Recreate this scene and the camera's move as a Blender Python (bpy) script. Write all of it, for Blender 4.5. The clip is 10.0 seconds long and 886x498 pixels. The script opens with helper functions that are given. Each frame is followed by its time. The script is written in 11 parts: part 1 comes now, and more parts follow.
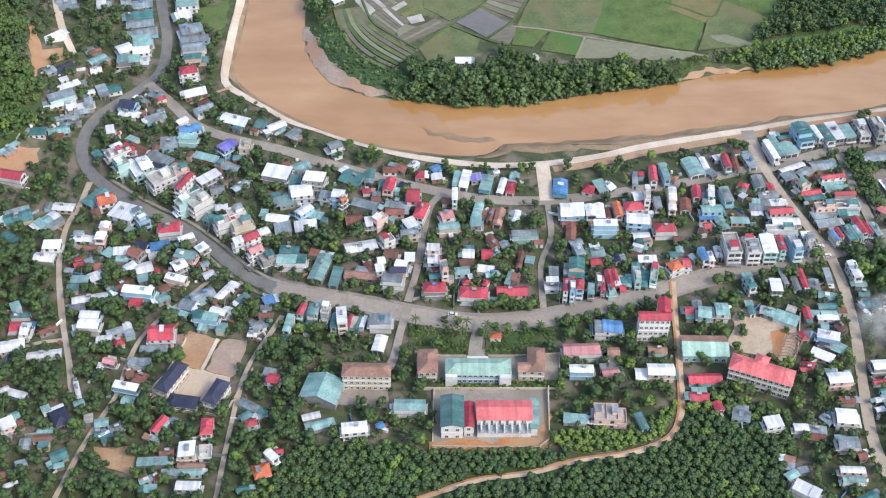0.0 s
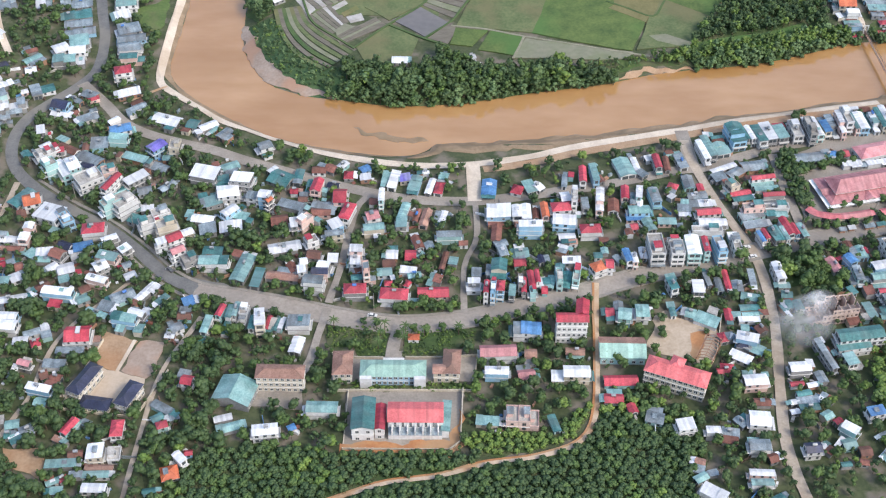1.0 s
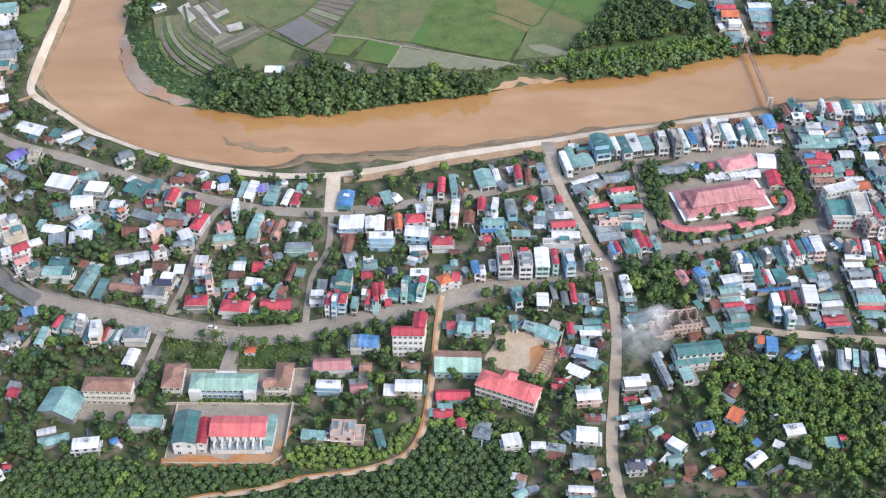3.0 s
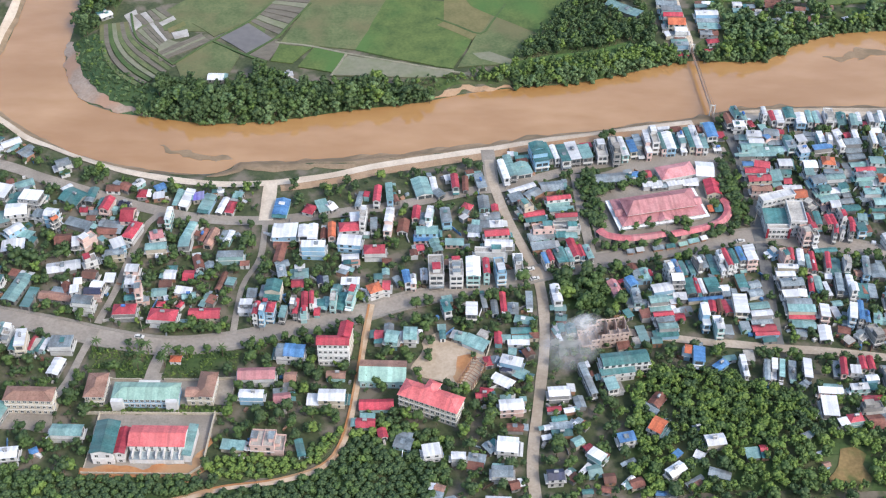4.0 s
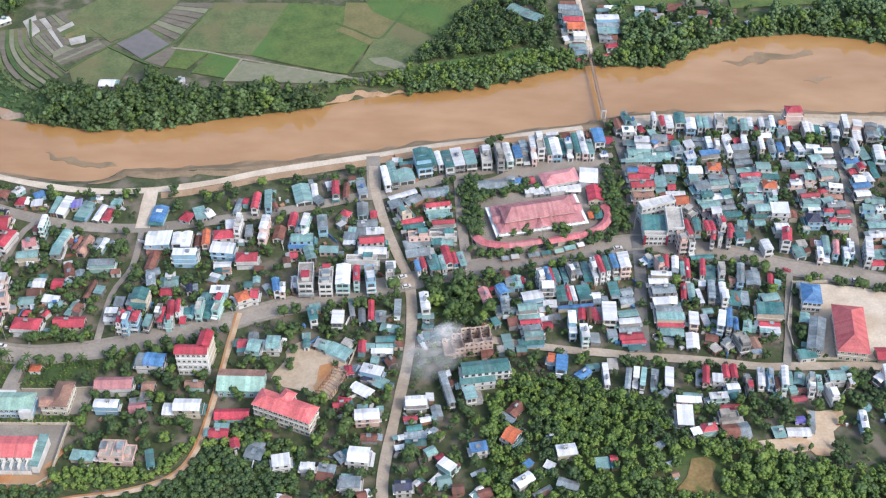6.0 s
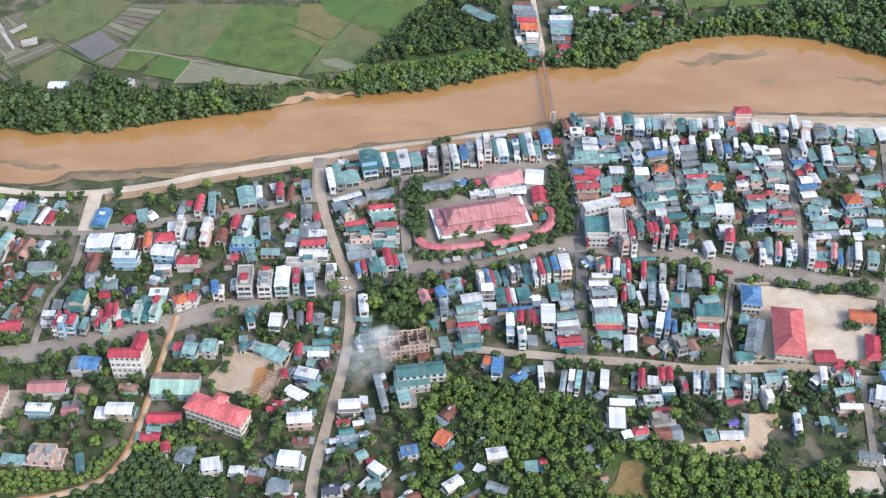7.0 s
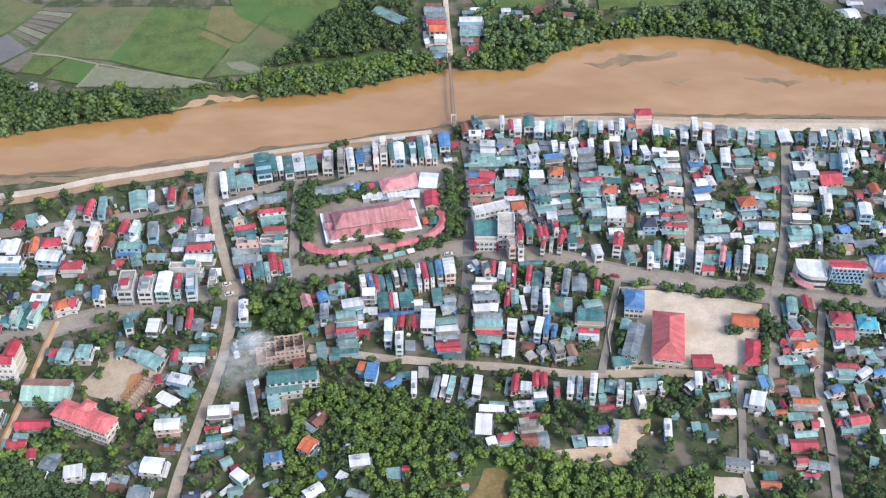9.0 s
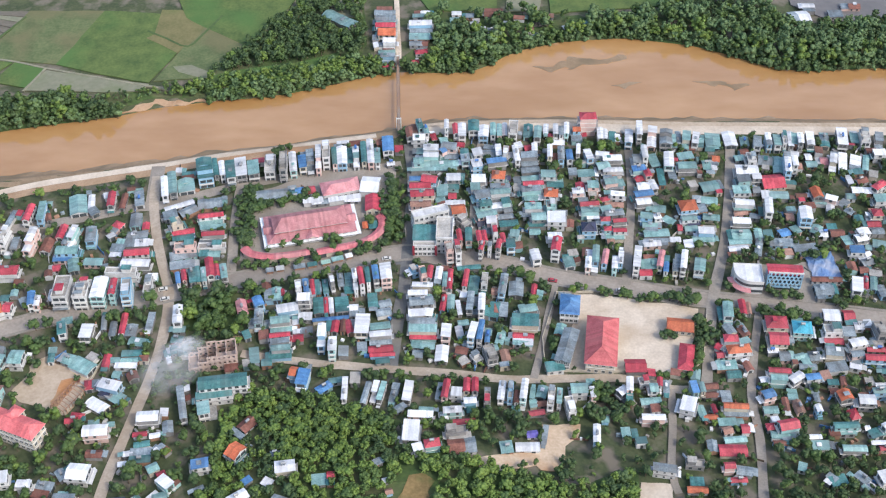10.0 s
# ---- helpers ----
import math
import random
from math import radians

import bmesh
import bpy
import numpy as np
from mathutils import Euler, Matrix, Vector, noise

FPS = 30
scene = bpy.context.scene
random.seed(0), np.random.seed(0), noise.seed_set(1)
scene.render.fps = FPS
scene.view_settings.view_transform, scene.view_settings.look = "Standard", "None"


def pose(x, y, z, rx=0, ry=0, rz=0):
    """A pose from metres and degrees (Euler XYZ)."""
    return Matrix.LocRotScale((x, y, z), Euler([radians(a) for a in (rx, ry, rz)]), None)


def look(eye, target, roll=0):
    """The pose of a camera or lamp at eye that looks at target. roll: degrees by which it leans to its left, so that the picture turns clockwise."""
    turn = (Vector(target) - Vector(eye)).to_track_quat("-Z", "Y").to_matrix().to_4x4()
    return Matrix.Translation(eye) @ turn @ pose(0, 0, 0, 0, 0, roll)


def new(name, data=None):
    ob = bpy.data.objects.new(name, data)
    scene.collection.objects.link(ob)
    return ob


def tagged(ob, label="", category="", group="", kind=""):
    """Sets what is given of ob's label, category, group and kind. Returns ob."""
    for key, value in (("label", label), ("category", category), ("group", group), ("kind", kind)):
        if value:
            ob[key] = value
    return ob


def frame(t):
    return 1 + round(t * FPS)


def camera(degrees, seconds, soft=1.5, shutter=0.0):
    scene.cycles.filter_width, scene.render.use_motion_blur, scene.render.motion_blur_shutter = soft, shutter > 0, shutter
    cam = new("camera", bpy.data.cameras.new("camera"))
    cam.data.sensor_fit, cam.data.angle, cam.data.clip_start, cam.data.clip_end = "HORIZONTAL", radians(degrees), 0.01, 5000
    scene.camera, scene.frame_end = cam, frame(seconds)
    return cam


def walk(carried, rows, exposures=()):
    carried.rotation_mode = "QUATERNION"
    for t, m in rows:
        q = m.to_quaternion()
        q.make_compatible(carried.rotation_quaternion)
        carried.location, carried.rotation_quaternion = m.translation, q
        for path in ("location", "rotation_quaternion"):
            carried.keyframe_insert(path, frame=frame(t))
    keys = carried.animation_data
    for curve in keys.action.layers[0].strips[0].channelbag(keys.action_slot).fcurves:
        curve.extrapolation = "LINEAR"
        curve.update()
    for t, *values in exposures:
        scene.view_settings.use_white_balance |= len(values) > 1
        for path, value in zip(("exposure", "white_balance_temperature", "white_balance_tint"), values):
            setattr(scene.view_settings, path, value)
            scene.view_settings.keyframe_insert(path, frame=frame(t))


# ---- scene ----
cam = camera(40.0, 10.0, soft=1.2)
PATH = [
    (0, (4.56, 0.93, 391.25), (12.56, 362.51, 46.00), 0.54),
    (0.5, (23.05, 1.95, 391.32), (30.21, 362.94, 45.43), 0.39),
    (1, (41.45, 3.01, 391.42), (47.90, 363.76, 45.27), 0.40),
    (1.5, (59.52, 4.14, 391.56), (66.00, 364.81, 45.33), 0.51),
    (2, (77.07, 5.29, 391.72), (83.76, 366.00, 45.53), 0.62),
    (2.5, (94.09, 6.42, 391.92), (100.83, 367.48, 46.10), 0.67),
    (4, (143.49, 9.63, 393.09), (148.87, 372.54, 49.19), 0.59),
    (4.5, (159.47, 10.70, 393.27), (163.37, 373.75, 49.49), 0.40),
    (5, (175.02, 11.79, 393.37), (178.62, 374.82, 49.57), 0.35),
    (5.5, (190.07, 12.87, 393.43), (193.42, 375.97, 49.71), 0.29),
    (7, (233.48, 16.07, 393.49), (235.19, 378.79, 49.36), 0.00),
    (7.5, (247.55, 17.03, 393.47), (247.79, 379.70, 49.27), -0.20),
    (8, (261.48, 18.00, 393.39), (260.56, 380.59, 49.12), -0.36),
    (8.5, (275.55, 19.00, 393.30), (273.69, 381.45, 48.88), -0.50),
    (9, (289.82, 20.16, 393.19), (288.21, 382.36, 48.50), -0.53),
    (9.5, (304.22, 21.30, 393.14), (302.98, 383.63, 48.59), -0.58),
    (10, (318.63, 22.39, 393.11), (316.90, 384.84, 48.69), -0.62),
]
walk(cam, [(t, look(eye, target, roll)) for t, eye, target, roll in PATH], exposures=((0, 0.15), (5, 0.12), (10, 0.08)))


# ---- light: a high, hazy sun from the south-east and a bright sky ----
world = bpy.data.worlds.new("sky")
scene.world = world
world.use_nodes = True
wn = world.node_tree.nodes
sky = wn.new("ShaderNodeTexSky")
sky.sky_type, sky.sun_disc = "NISHITA", False
SUN_UP, SUN_FROM = 44.0, 128.0          # degrees of elevation, compass bearing
sky.sun_elevation, sky.sun_rotation = radians(SUN_UP), radians(SUN_FROM)
sky.dust_density, sky.air_density = 2.6, 1.0
wn["Background"].inputs["Strength"].default_value = 0.255
world.node_tree.links.new(sky.outputs["Color"], wn["Background"].inputs["Color"])
sun_data = bpy.data.lights.new("sun", "SUN")
sun_data.energy, sun_data.angle, sun_data.color = 1.3, radians(9.0), (1.0, 0.985, 0.945)
sun = new("sun", sun_data)
a, e = radians(SUN_FROM), radians(SUN_UP)
sun.matrix_world = look((math.sin(a) * math.cos(e) * 300, math.cos(a) * math.cos(e) * 300, math.sin(e) * 300), (0, 0, 0))

# the streets: width, paving and centre line
STREETS = {}
STREETS["main_street"] = (8.4, "dusty", [(-155.2, 650.6), (-146.8, 613.1), (-139.9, 583.9), (-138.3, 556.5), (-143.9, 540.8), (-155.4, 524.6), (-165.2, 508.6), (-168.5, 491.2), (-164.7, 473.2), (-152.5, 457.5), (-132.8, 441.9), (-110.3, 426.8), (-93.8, 412), (-77.6, 395.1), (-62.7, 385.2), (-43.4, 380.5), (-20.5, 375), (4.5, 367.9), (29.2, 363.6), (54.2, 365.8), (79.7, 372.4), (105.9, 380.2), (133.2, 390.7), (160.8, 399.3), (185.9, 405.8), (195.3, 408.6), (220.5, 415.7), (247.5, 422.5), (298.6, 433.7), (318.1, 429.8), (344, 425.9), (367.3, 417.1), (397.5, 410.3), (434.6, 402), (471.4, 396.4), (511.6, 389.1), (532.9, 383.8)])
STREETS["river_street"] = (6.4, "concrete", [(-143.9, 540.8), (-126.4, 520.5), (-113.9, 504.9), (-93.6, 493.5), (-66.8, 484.1), (-49.1, 475.4), (-26, 466), (2.1, 454.6), (32.3, 446), (62.5, 444.1), (90.4, 448), (130.5, 456.2), (169.2, 467.2), (179.1, 468.3), (212.9, 481.7), (241.8, 489.6), (273.7, 493.2), (295.9, 497.7)])
STREETS["embankment"] = (4.4, "pale", [(-104.6, 663.5), (-102.8, 629.3), (-103.7, 599.3), (-104.1, 571.0), (-103.6, 549.5), (-100.6, 539.1), (-90.0, 529.6), (-77.1, 519.1), (-64.5, 508.0), (-46.7, 499.6), (-31.5, 491.7), (-16.7, 484.4), (-2.2, 479.1), (12.2, 475.1), (26.4, 472.5), (40.5, 471.0), (54.6, 471.2), (68.8, 472.6), (83.2, 475.3), (97.7, 478.9), (112.5, 484.1), (127.3, 488.0), (142.2, 491.5), (157.3, 495.0), (172.5, 498.6), (188.0, 503.1), (203.5, 507.0), (219.0, 510.4), (234.7, 513.8), (250.4, 516.6), (266.1, 519.3), (282.1, 522.4)])
STREETS["embankment_east"] = (3.2, "sand", [(303.9, 530.1), (338.1, 532.3), (379.7, 532.8), (438.8, 529.8), (483.0, 528.8), (521.2, 527.8), (547.1, 527.4), (585.0, 526.4)])
STREETS["link_a"] = (7, "pale", [(64.5, 471.1), (64.7, 444.1)])
STREETS["link_b"] = (7, "concrete", [(173, 498.2), (174.6, 468.9)])
STREETS["lane_a"] = (3.4, "concrete", [(15.9, 451.1), (8.9, 442.8), (4.7, 422.8), (2, 399.9), (-2.5, 376.6)])
STREETS["lane_b"] = (2.8, "concrete", [(64.7, 444.1), (64.6, 418.4), (58.4, 399.4), (57.5, 370.2)])
STREETS["east_street"] = (4.6, "worn", [(173.5, 490.2), (174.7, 473.1), (181.4, 443.5), (188.4, 421.6), (192.5, 408.3), (194.3, 386.5), (192.7, 359.2), (187.9, 327.8), (184.2, 301.7), (184.2, 285.4), (186.6, 264.8)])
STREETS["market_west"] = (4.8, "concrete", [(216.3, 479), (217.1, 452.7), (219.1, 421.2)])
STREETS["market_east"] = (5.6, "asphalt", [(299.4, 514.5), (301.7, 486.9), (301, 456.7), (300.1, 434.5), (299.2, 413.5), (296.7, 391.8), (294.5, 363)])
STREETS["hill_street"] = (4.4, "worn", [(229.6, 371.4), (246.6, 368), (270.7, 364), (272.1, 364.2), (296.3, 361.1), (320.3, 358.7), (344, 355.4), (367.8, 355.8), (396.3, 355.5), (412.1, 349.8), (426.2, 349.7)])
STREETS["lane_c"] = (4.2, "concrete", [(411.9, 510.3), (409.4, 475.8), (404.6, 443.2), (399.7, 411.3)])
STREETS["lane_d"] = (4.8, "concrete", [(463.9, 509.7), (457.4, 475.3), (449, 438.9), (437.6, 402), (432.3, 378.2), (426.2, 349.7)])
STREETS["lane_e"] = (3.2, "concrete", [(368.4, 414.6), (363.1, 392.3), (357.9, 369.1), (354.7, 355.9)])
STREETS["lane_f"] = (3.6, "concrete", [(457.9, 398.3), (450.4, 371.5), (444.5, 346.5), (443.5, 323.1), (439.3, 295.5), (436.9, 280.8)])
STREETS["lane_g"] = (3.2, "concrete", [(411.7, 349.8), (409.3, 329.1), (405.7, 306.9), (406.8, 295.8)])
STREETS["lane_h"] = (3.6, "concrete", [(336.6, 517), (332.4, 476.4), (330.7, 447.3), (328.3, 420.1)])
STREETS["west_lane_a"] = (2.6, "worn", [(-159.1, 458.8), (-160.9, 440.1), (-163.9, 426.1), (-162.1, 401.3), (-154.1, 369.4), (-144.7, 339.9), (-140.6, 324.6)])
STREETS["west_lane_b"] = (2.0, "worn", [(-183.6, 340.3), (-175.2, 344.6), (-162.6, 352.2), (-150.6, 354.7)])
STREETS["west_lane_c"] = (2.1, "worn", [(-86.9, 397.7), (-101.1, 379.2), (-109.6, 369), (-117.3, 355.7), (-120.7, 339.7), (-122.4, 322.9), (-128.9, 302.7), (-133.7, 282.3), (-136.4, 269.4)])
STREETS["west_lane_d"] = (2.1, "worn", [(-57.6, 368.5), (-61.7, 358.5), (-68.6, 342.4), (-71.8, 326.9), (-73.5, 306.4), (-74.6, 284.3), (-75.3, 268.7)])
STREETS["orchard_verge"] = (2.6, "clay", [(117.8, 387.9), (115.6, 366.9), (113, 337.5), (109.4, 311.7), (101.3, 297.5), (84.5, 290.2), (64, 286.6), (45.9, 280.4), (26, 277.4), (13.9, 272.9), (1.9, 267.9)])
STREETS["orchard_track"] = (2.0, "sandy", [(117.8, 387.9), (115.6, 366.9), (113, 337.5), (109.4, 311.7), (101.3, 297.5), (84.5, 290.2), (64, 286.6), (45.9, 280.4), (26, 277.4), (13.9, 272.9), (1.9, 267.9)])
STREETS["bank_path"] = (1.7, "sandy", [(-118.7, 522.7), (-109.5, 530.1), (-98.0, 538.2)])
STREETS["compound_path"] = (1.6, "pale", [(-84.3, 355.0), (-86.6, 345.8), (-88.9, 337.5)])
STREETS["court_lane"] = (3.6, "concrete", [(-2.5, 373.1), (-5.8, 357.9), (-9.9, 338.6), (-21.4, 323.4)])
STREETS["garden_drive"] = (5.5, "concrete", [(29.2, 363.6), (26.8, 351.1), (26.1, 344)])
STREETS["north_lane"] = (4, "pale", [(-211.2, 625.6), (-197.6, 584.2), (-186.2, 559.4)])
STREETS["far_lane"] = (3, "pale", [(292.4, 587.2), (291.1, 616.5), (289.5, 652.7), (288.2, 678.3)])
NORTH_BANK = [(-66.2, 688.9), (-64.7, 648.7), (-64.4, 617.4), (-63.2, 585.2), (-57.1, 564.6), (-45.7, 545.3), (-29.9, 534.9), (-3.9, 529.7), (20.3, 524.5), (41.4, 524.4), (69, 528.2), (100.2, 535.7), (144.6, 544.2), (164.5, 550.9), (207, 558.7), (223.4, 560.5), (256.6, 571.5), (287.4, 581.8), (331.5, 582.8), (354.3, 598.9), (374.1, 608.3), (403.8, 614.7), (442.5, 611.9), (473, 600), (496, 586.4), (516.9, 580.7), (564, 583.3), (606.1, 584.9)]
SOUTH_BANK = [(-100.5, 689.0), (-99.2, 660.0), (-98.7, 633.9), (-98.7, 603.7), (-100.0, 575.2), (-98.8, 553.6), (-87.0, 535.5), (-68.0, 518.3), (-50.0, 505.5), (-37.0, 497.6), (-8.0, 487.8), (12.0, 484.2), (30.0, 482.4), (42.0, 487.0), (46.5, 492.3), (69.8, 492.0), (84.5, 494.4), (99.1, 494.4), (113.9, 496.8), (128.8, 498.7), (143.8, 501.6), (158.9, 504.0), (174.2, 506.9), (189.8, 510.8), (205.4, 514.2), (220.9, 516.7), (236.7, 519.7), (252.8, 523.7), (268.8, 526.8), (284.9, 529.9), (308.2, 537.5), (338.3, 539.7), (380.4, 540.1), (440.4, 538.5), (485.3, 537.6), (523.9, 536.5), (550.2, 536.0), (587.2, 535.0)]


# ---- sites of the larger buildings: place, length, width, heading ----
SITES = {}
SITES["sports_hall"] = (36.4, 307.9, 21.4, 9.4, -1)
SITES["hall_annex"] = (15.6, 307.5, 15.2, 8.6, 89)
SITES["hall_link"] = (22.3, 306.7, 12.0, 3.6, 88)
SITES["hall_porch"] = (48.7, 308.0, 14.8, 2.7, 86)
SITES["office"] = (27.0, 333.2, 26.6, 8.4, -1)
SITES["office_wing_west"] = (6.0, 336.2, 12.2, 7.6, 90)
SITES["office_wing_east"] = (51.4, 336.5, 12.7, 6.6, 86)
SITES["office_foot_east"] = (46.2, 332.5, 4.7, 4.4, -1)
SITES["court"] = (-19.2, 329.3, 19.3, 6.8, -2)
SITES["barn"] = (-37.4, 323.4, 12.3, 15.2, 74)
SITES["hotel"] = (102.8, 354.3, 13.0, 4.6, -1)
SITES["hotel_wing"] = (107.7, 360.2, 7.4, 4.3, 82)
SITES["red_school"] = (144.0, 327.6, 25.4, 8.4, -23)
SITES["red_school_bay"] = (144.2, 331.2, 6.6, 4.8, 61)
SITES["market"] = (253.4, 450.0, 41.2, 18.6, 12.5)
SITES["market_top"] = (253.4, 450.0, 33.4, 10.6, 12.5)
SITES["market_north"] = (266.4, 477.0, 18.2, 9.2, 15)
SITES["market_tent"] = (281.0, 478.4, 8.2, 10.6, -6)
SITES["market_canopy_a"] = (253.6, 468.2, 9.4, 3.4, 8)
SITES["market_canopy_b"] = (268.9, 469.6, 15.6, 2.6, 13)
SITES["market_store"] = (282.8, 465.4, 10.4, 6.6, -88)
SITES["market_store_west"] = (232.8, 472.2, 15.1, 6.0, 7)
SITES["corner_long"] = (310.7, 451.6, 17.4, 4.7, 18)
SITES["corner_court"] = (308.0, 440.1, 10.0, 9.3, -1)
SITES["corner_front"] = (308.2, 432.6, 9.4, 2.6, -1)
SITES["corner_side"] = (317.5, 439.9, 14.4, 7.4, 88)
SITES["assembly_hall"] = (384.3, 371.6, 26.2, 11.9, 82)
SITES["school_grey"] = (369.4, 370.0, 18.6, 6.0, 73)
SITES["school_blue"] = (372.5, 393.7, 11.4, 7.9, 83)
SITES["school_teal"] = (363.7, 360.1, 7.0, 4.4, 8)
SITES["school_canopy"] = (397.7, 360.4, 8.1, 6.3, -0)
SITES["school_red"] = (419.8, 365.1, 14.3, 5.6, 78)
SITES["school_orange"] = (419.8, 383.6, 10.7, 6.8, -8)
SITES["lattice_block"] = (469.9, 410.7, 14.9, 5.8, -5)
SITES["round_shop"] = (454.0, 411.2, 12.6, 11.7, -4)
SITES["compound_a"] = (-99.7, 328.9, 15.9, 5.7, 65)
SITES["compound_b"] = (-93.7, 318.1, 11.9, 5.8, -10)
SITES["compound_c"] = (-80.2, 320.7, 12.2, 5.7, 68)
SITES["ruin"] = (218.4, 366.6, 20.5, 9.0, 9)
SITES["roof_frame"] = (161.3, 345.9, 14.3, 6.8, 62)
SITES["long_hall"] = (123.8, 345.2, 18.8, 11.0, -2)
# bare ground and yards
YARDS = {}
YARDS["school_yard"] = ("pale", [(-98.1, 340.8), (-87.9, 337.0), (-76.8, 333.8), (-77.6, 316.0), (-90.3, 318.5), (-104.0, 321.8), (-110.6, 324.8), (-105.7, 334.3)])
YARDS["school_lot"] = ("dirt", [(-97.6, 360.2), (-83.6, 355.8), (-89.7, 337.5), (-96.4, 340.8), (-101.9, 348.6)])
YARDS["school_rubble"] = ("bare_earth", [(-82.8, 355.5), (-70.5, 353.5), (-72.9, 338.5), (-76.5, 333.8), (-86.8, 337.2)])
YARDS["hall_yard"] = ("concrete", [(7.9, 325.9), (55.9, 325.3), (54.8, 298), (50, 294.2), (7.6, 295)])
YARDS["hall_front"] = ("clay", [(6.5, 298.8), (50.4, 299.3), (54.7, 316.1), (55.5, 297.4), (51.4, 292.1), (6.9, 291.7)])
YARDS["court_yard"] = ("concrete", [(-29.8, 329.4), (-9.8, 329.2), (-10.7, 316.4), (-32.8, 318.8)])
YARDS["west_lot"] = ("dirt", [(-213.5, 464), (-203.1, 477.1), (-187.9, 481.1), (-186.6, 471.9), (-194.6, 461.2), (-210.5, 450.1)])
YARDS["clay_lot"] = ("dirt", [(-214.1, 580.5), (-210.9, 581.3), (-201.5, 555.9), (-192.6, 564), (-189.8, 554.1), (-199.7, 540.6), (-198.8, 531), (-202.2, 534.1)])
YARDS["clay_slope"] = ("dirt", [(-126.5, 297.3), (-109.9, 297.6), (-108.5, 282.4), (-123.8, 289)])
YARDS["office_court"] = ("concrete", [(0.8, 344.8), (23.7, 344.6), (23.8, 348.4), (31.6, 348.4), (31.4, 344.5), (62.3, 344.2), (61.1, 330.9), (0.8, 331.5)])
YARDS["red_school_yard"] = ("sand", [(141, 362), (135.4, 351), (140.2, 345.3), (156.7, 339.2), (160.5, 338), (167.2, 353.0), (168.0, 362.9), (157.9, 368.7), (148.5, 371.2), (140.8, 367.5)])
YARDS["red_school_floor"] = ("clay", [(153.3, 345.6), (157.8, 342.9), (161.4, 356.4), (156.0, 356.8)])
YARDS["school_plaza"] = ("pale", [(375.5, 406.5), (431.3, 396.8), (419.3, 358.4), (370, 360.5), (373, 384)])
YARDS["market_yard"] = ("concrete", [(222.3, 475.9), (253.2, 492.9), (292.9, 494.6), (292.6, 452.4), (283.8, 434.9), (258, 425.7), (222.3, 429.1), (219.4, 453.3)])
YARDS["sand_lot"] = ("sandy", [(330.4, 308.7), (342.1, 313), (354.6, 314.8), (357, 330), (372.2, 330.6), (369.8, 323.5), (364.8, 318.7), (361.5, 305.5), (354.4, 304.8), (352.4, 308.1), (341.6, 303.6), (330.7, 301.4)])
YARDS["hill_clearing"] = ("dry_grass", [(298.3, 296.6), (303, 299.5), (308.6, 300.1), (312.5, 297.1), (311.7, 289.9), (312.9, 284.3), (298.6, 282.9), (295.9, 290)])
YARDS["corner_plaza"] = ("asphalt", [(291.8, 434.8), (299.6, 440.5), (303.7, 434.7), (310.3, 427), (294.7, 425.3)])
YARDS["lattice_yard"] = ("concrete", [(462.7, 423.5), (487.8, 425.1), (498.7, 426.9), (496.9, 408.5), (479.3, 398.1), (444.7, 401.9)])
YARDS["junction"] = ("asphalt", [(-77.6, 395.1), (-64.7, 393.1), (-47.6, 387.6), (-43.4, 380.4), (-63.6, 380.6)])
YARDS["river_meadow"] = ("meadow", [(-128.2, 612.4), (-108.7, 626.2), (-109.1, 598.9), (-111.6, 590.7), (-120.5, 593.8)])
YARDS["east_lot"] = ("pale", [(393, 301.2), (406.2, 301.4), (403.2, 288.7), (390.3, 288.5)])
YARDS["sand_bank_north"] = ("bare_earth", [(-64.6, 599), (-63.9, 585.5), (-57.8, 565), (-46.4, 545.8), (-30.4, 535.2), (-6, 530.4), (-9, 532.8), (-26.5, 540.5), (-38.5, 551), (-48.5, 567), (-56.0, 584), (-61.2, 598)])
YARDS["sand_bank_middle"] = ("dirt", [(143, 545.0), (150, 547.2), (164.5, 551.8), (185, 556), (196, 557.8), (186, 558), (170, 555.5), (160, 555), (151, 550)])
YARDS["sand_bank_east"] = ("sand", [(359, 589.5), (363.6, 597.8), (374.8, 604.5), (375.7, 600), (365.7, 590.6)])
YARDS["mud_bar"] = ("mud", [(367.9, 584.1), (383.5, 592.1), (403, 596.9), (421.4, 595.7), (412, 590), (386.3, 585)])
YARDS["mud_bar_small"] = ("mud", [(455.3, 570.6), (469.6, 572.5), (484.2, 567.1), (474.4, 564.3)])
YARDS["mud_bar_thin"] = ("mud", [(411.6, 568.6), (418, 570.8), (423.1, 568.8), (416.6, 566.1)])
YARDS["mud_shoal"] = ("mud", [(3.1, 504.1), (11.4, 503.4), (23.2, 499.8), (40.7, 495.5), (41.3, 494.1), (30.5, 492.1), (23.2, 494.2), (11.5, 499.7)])
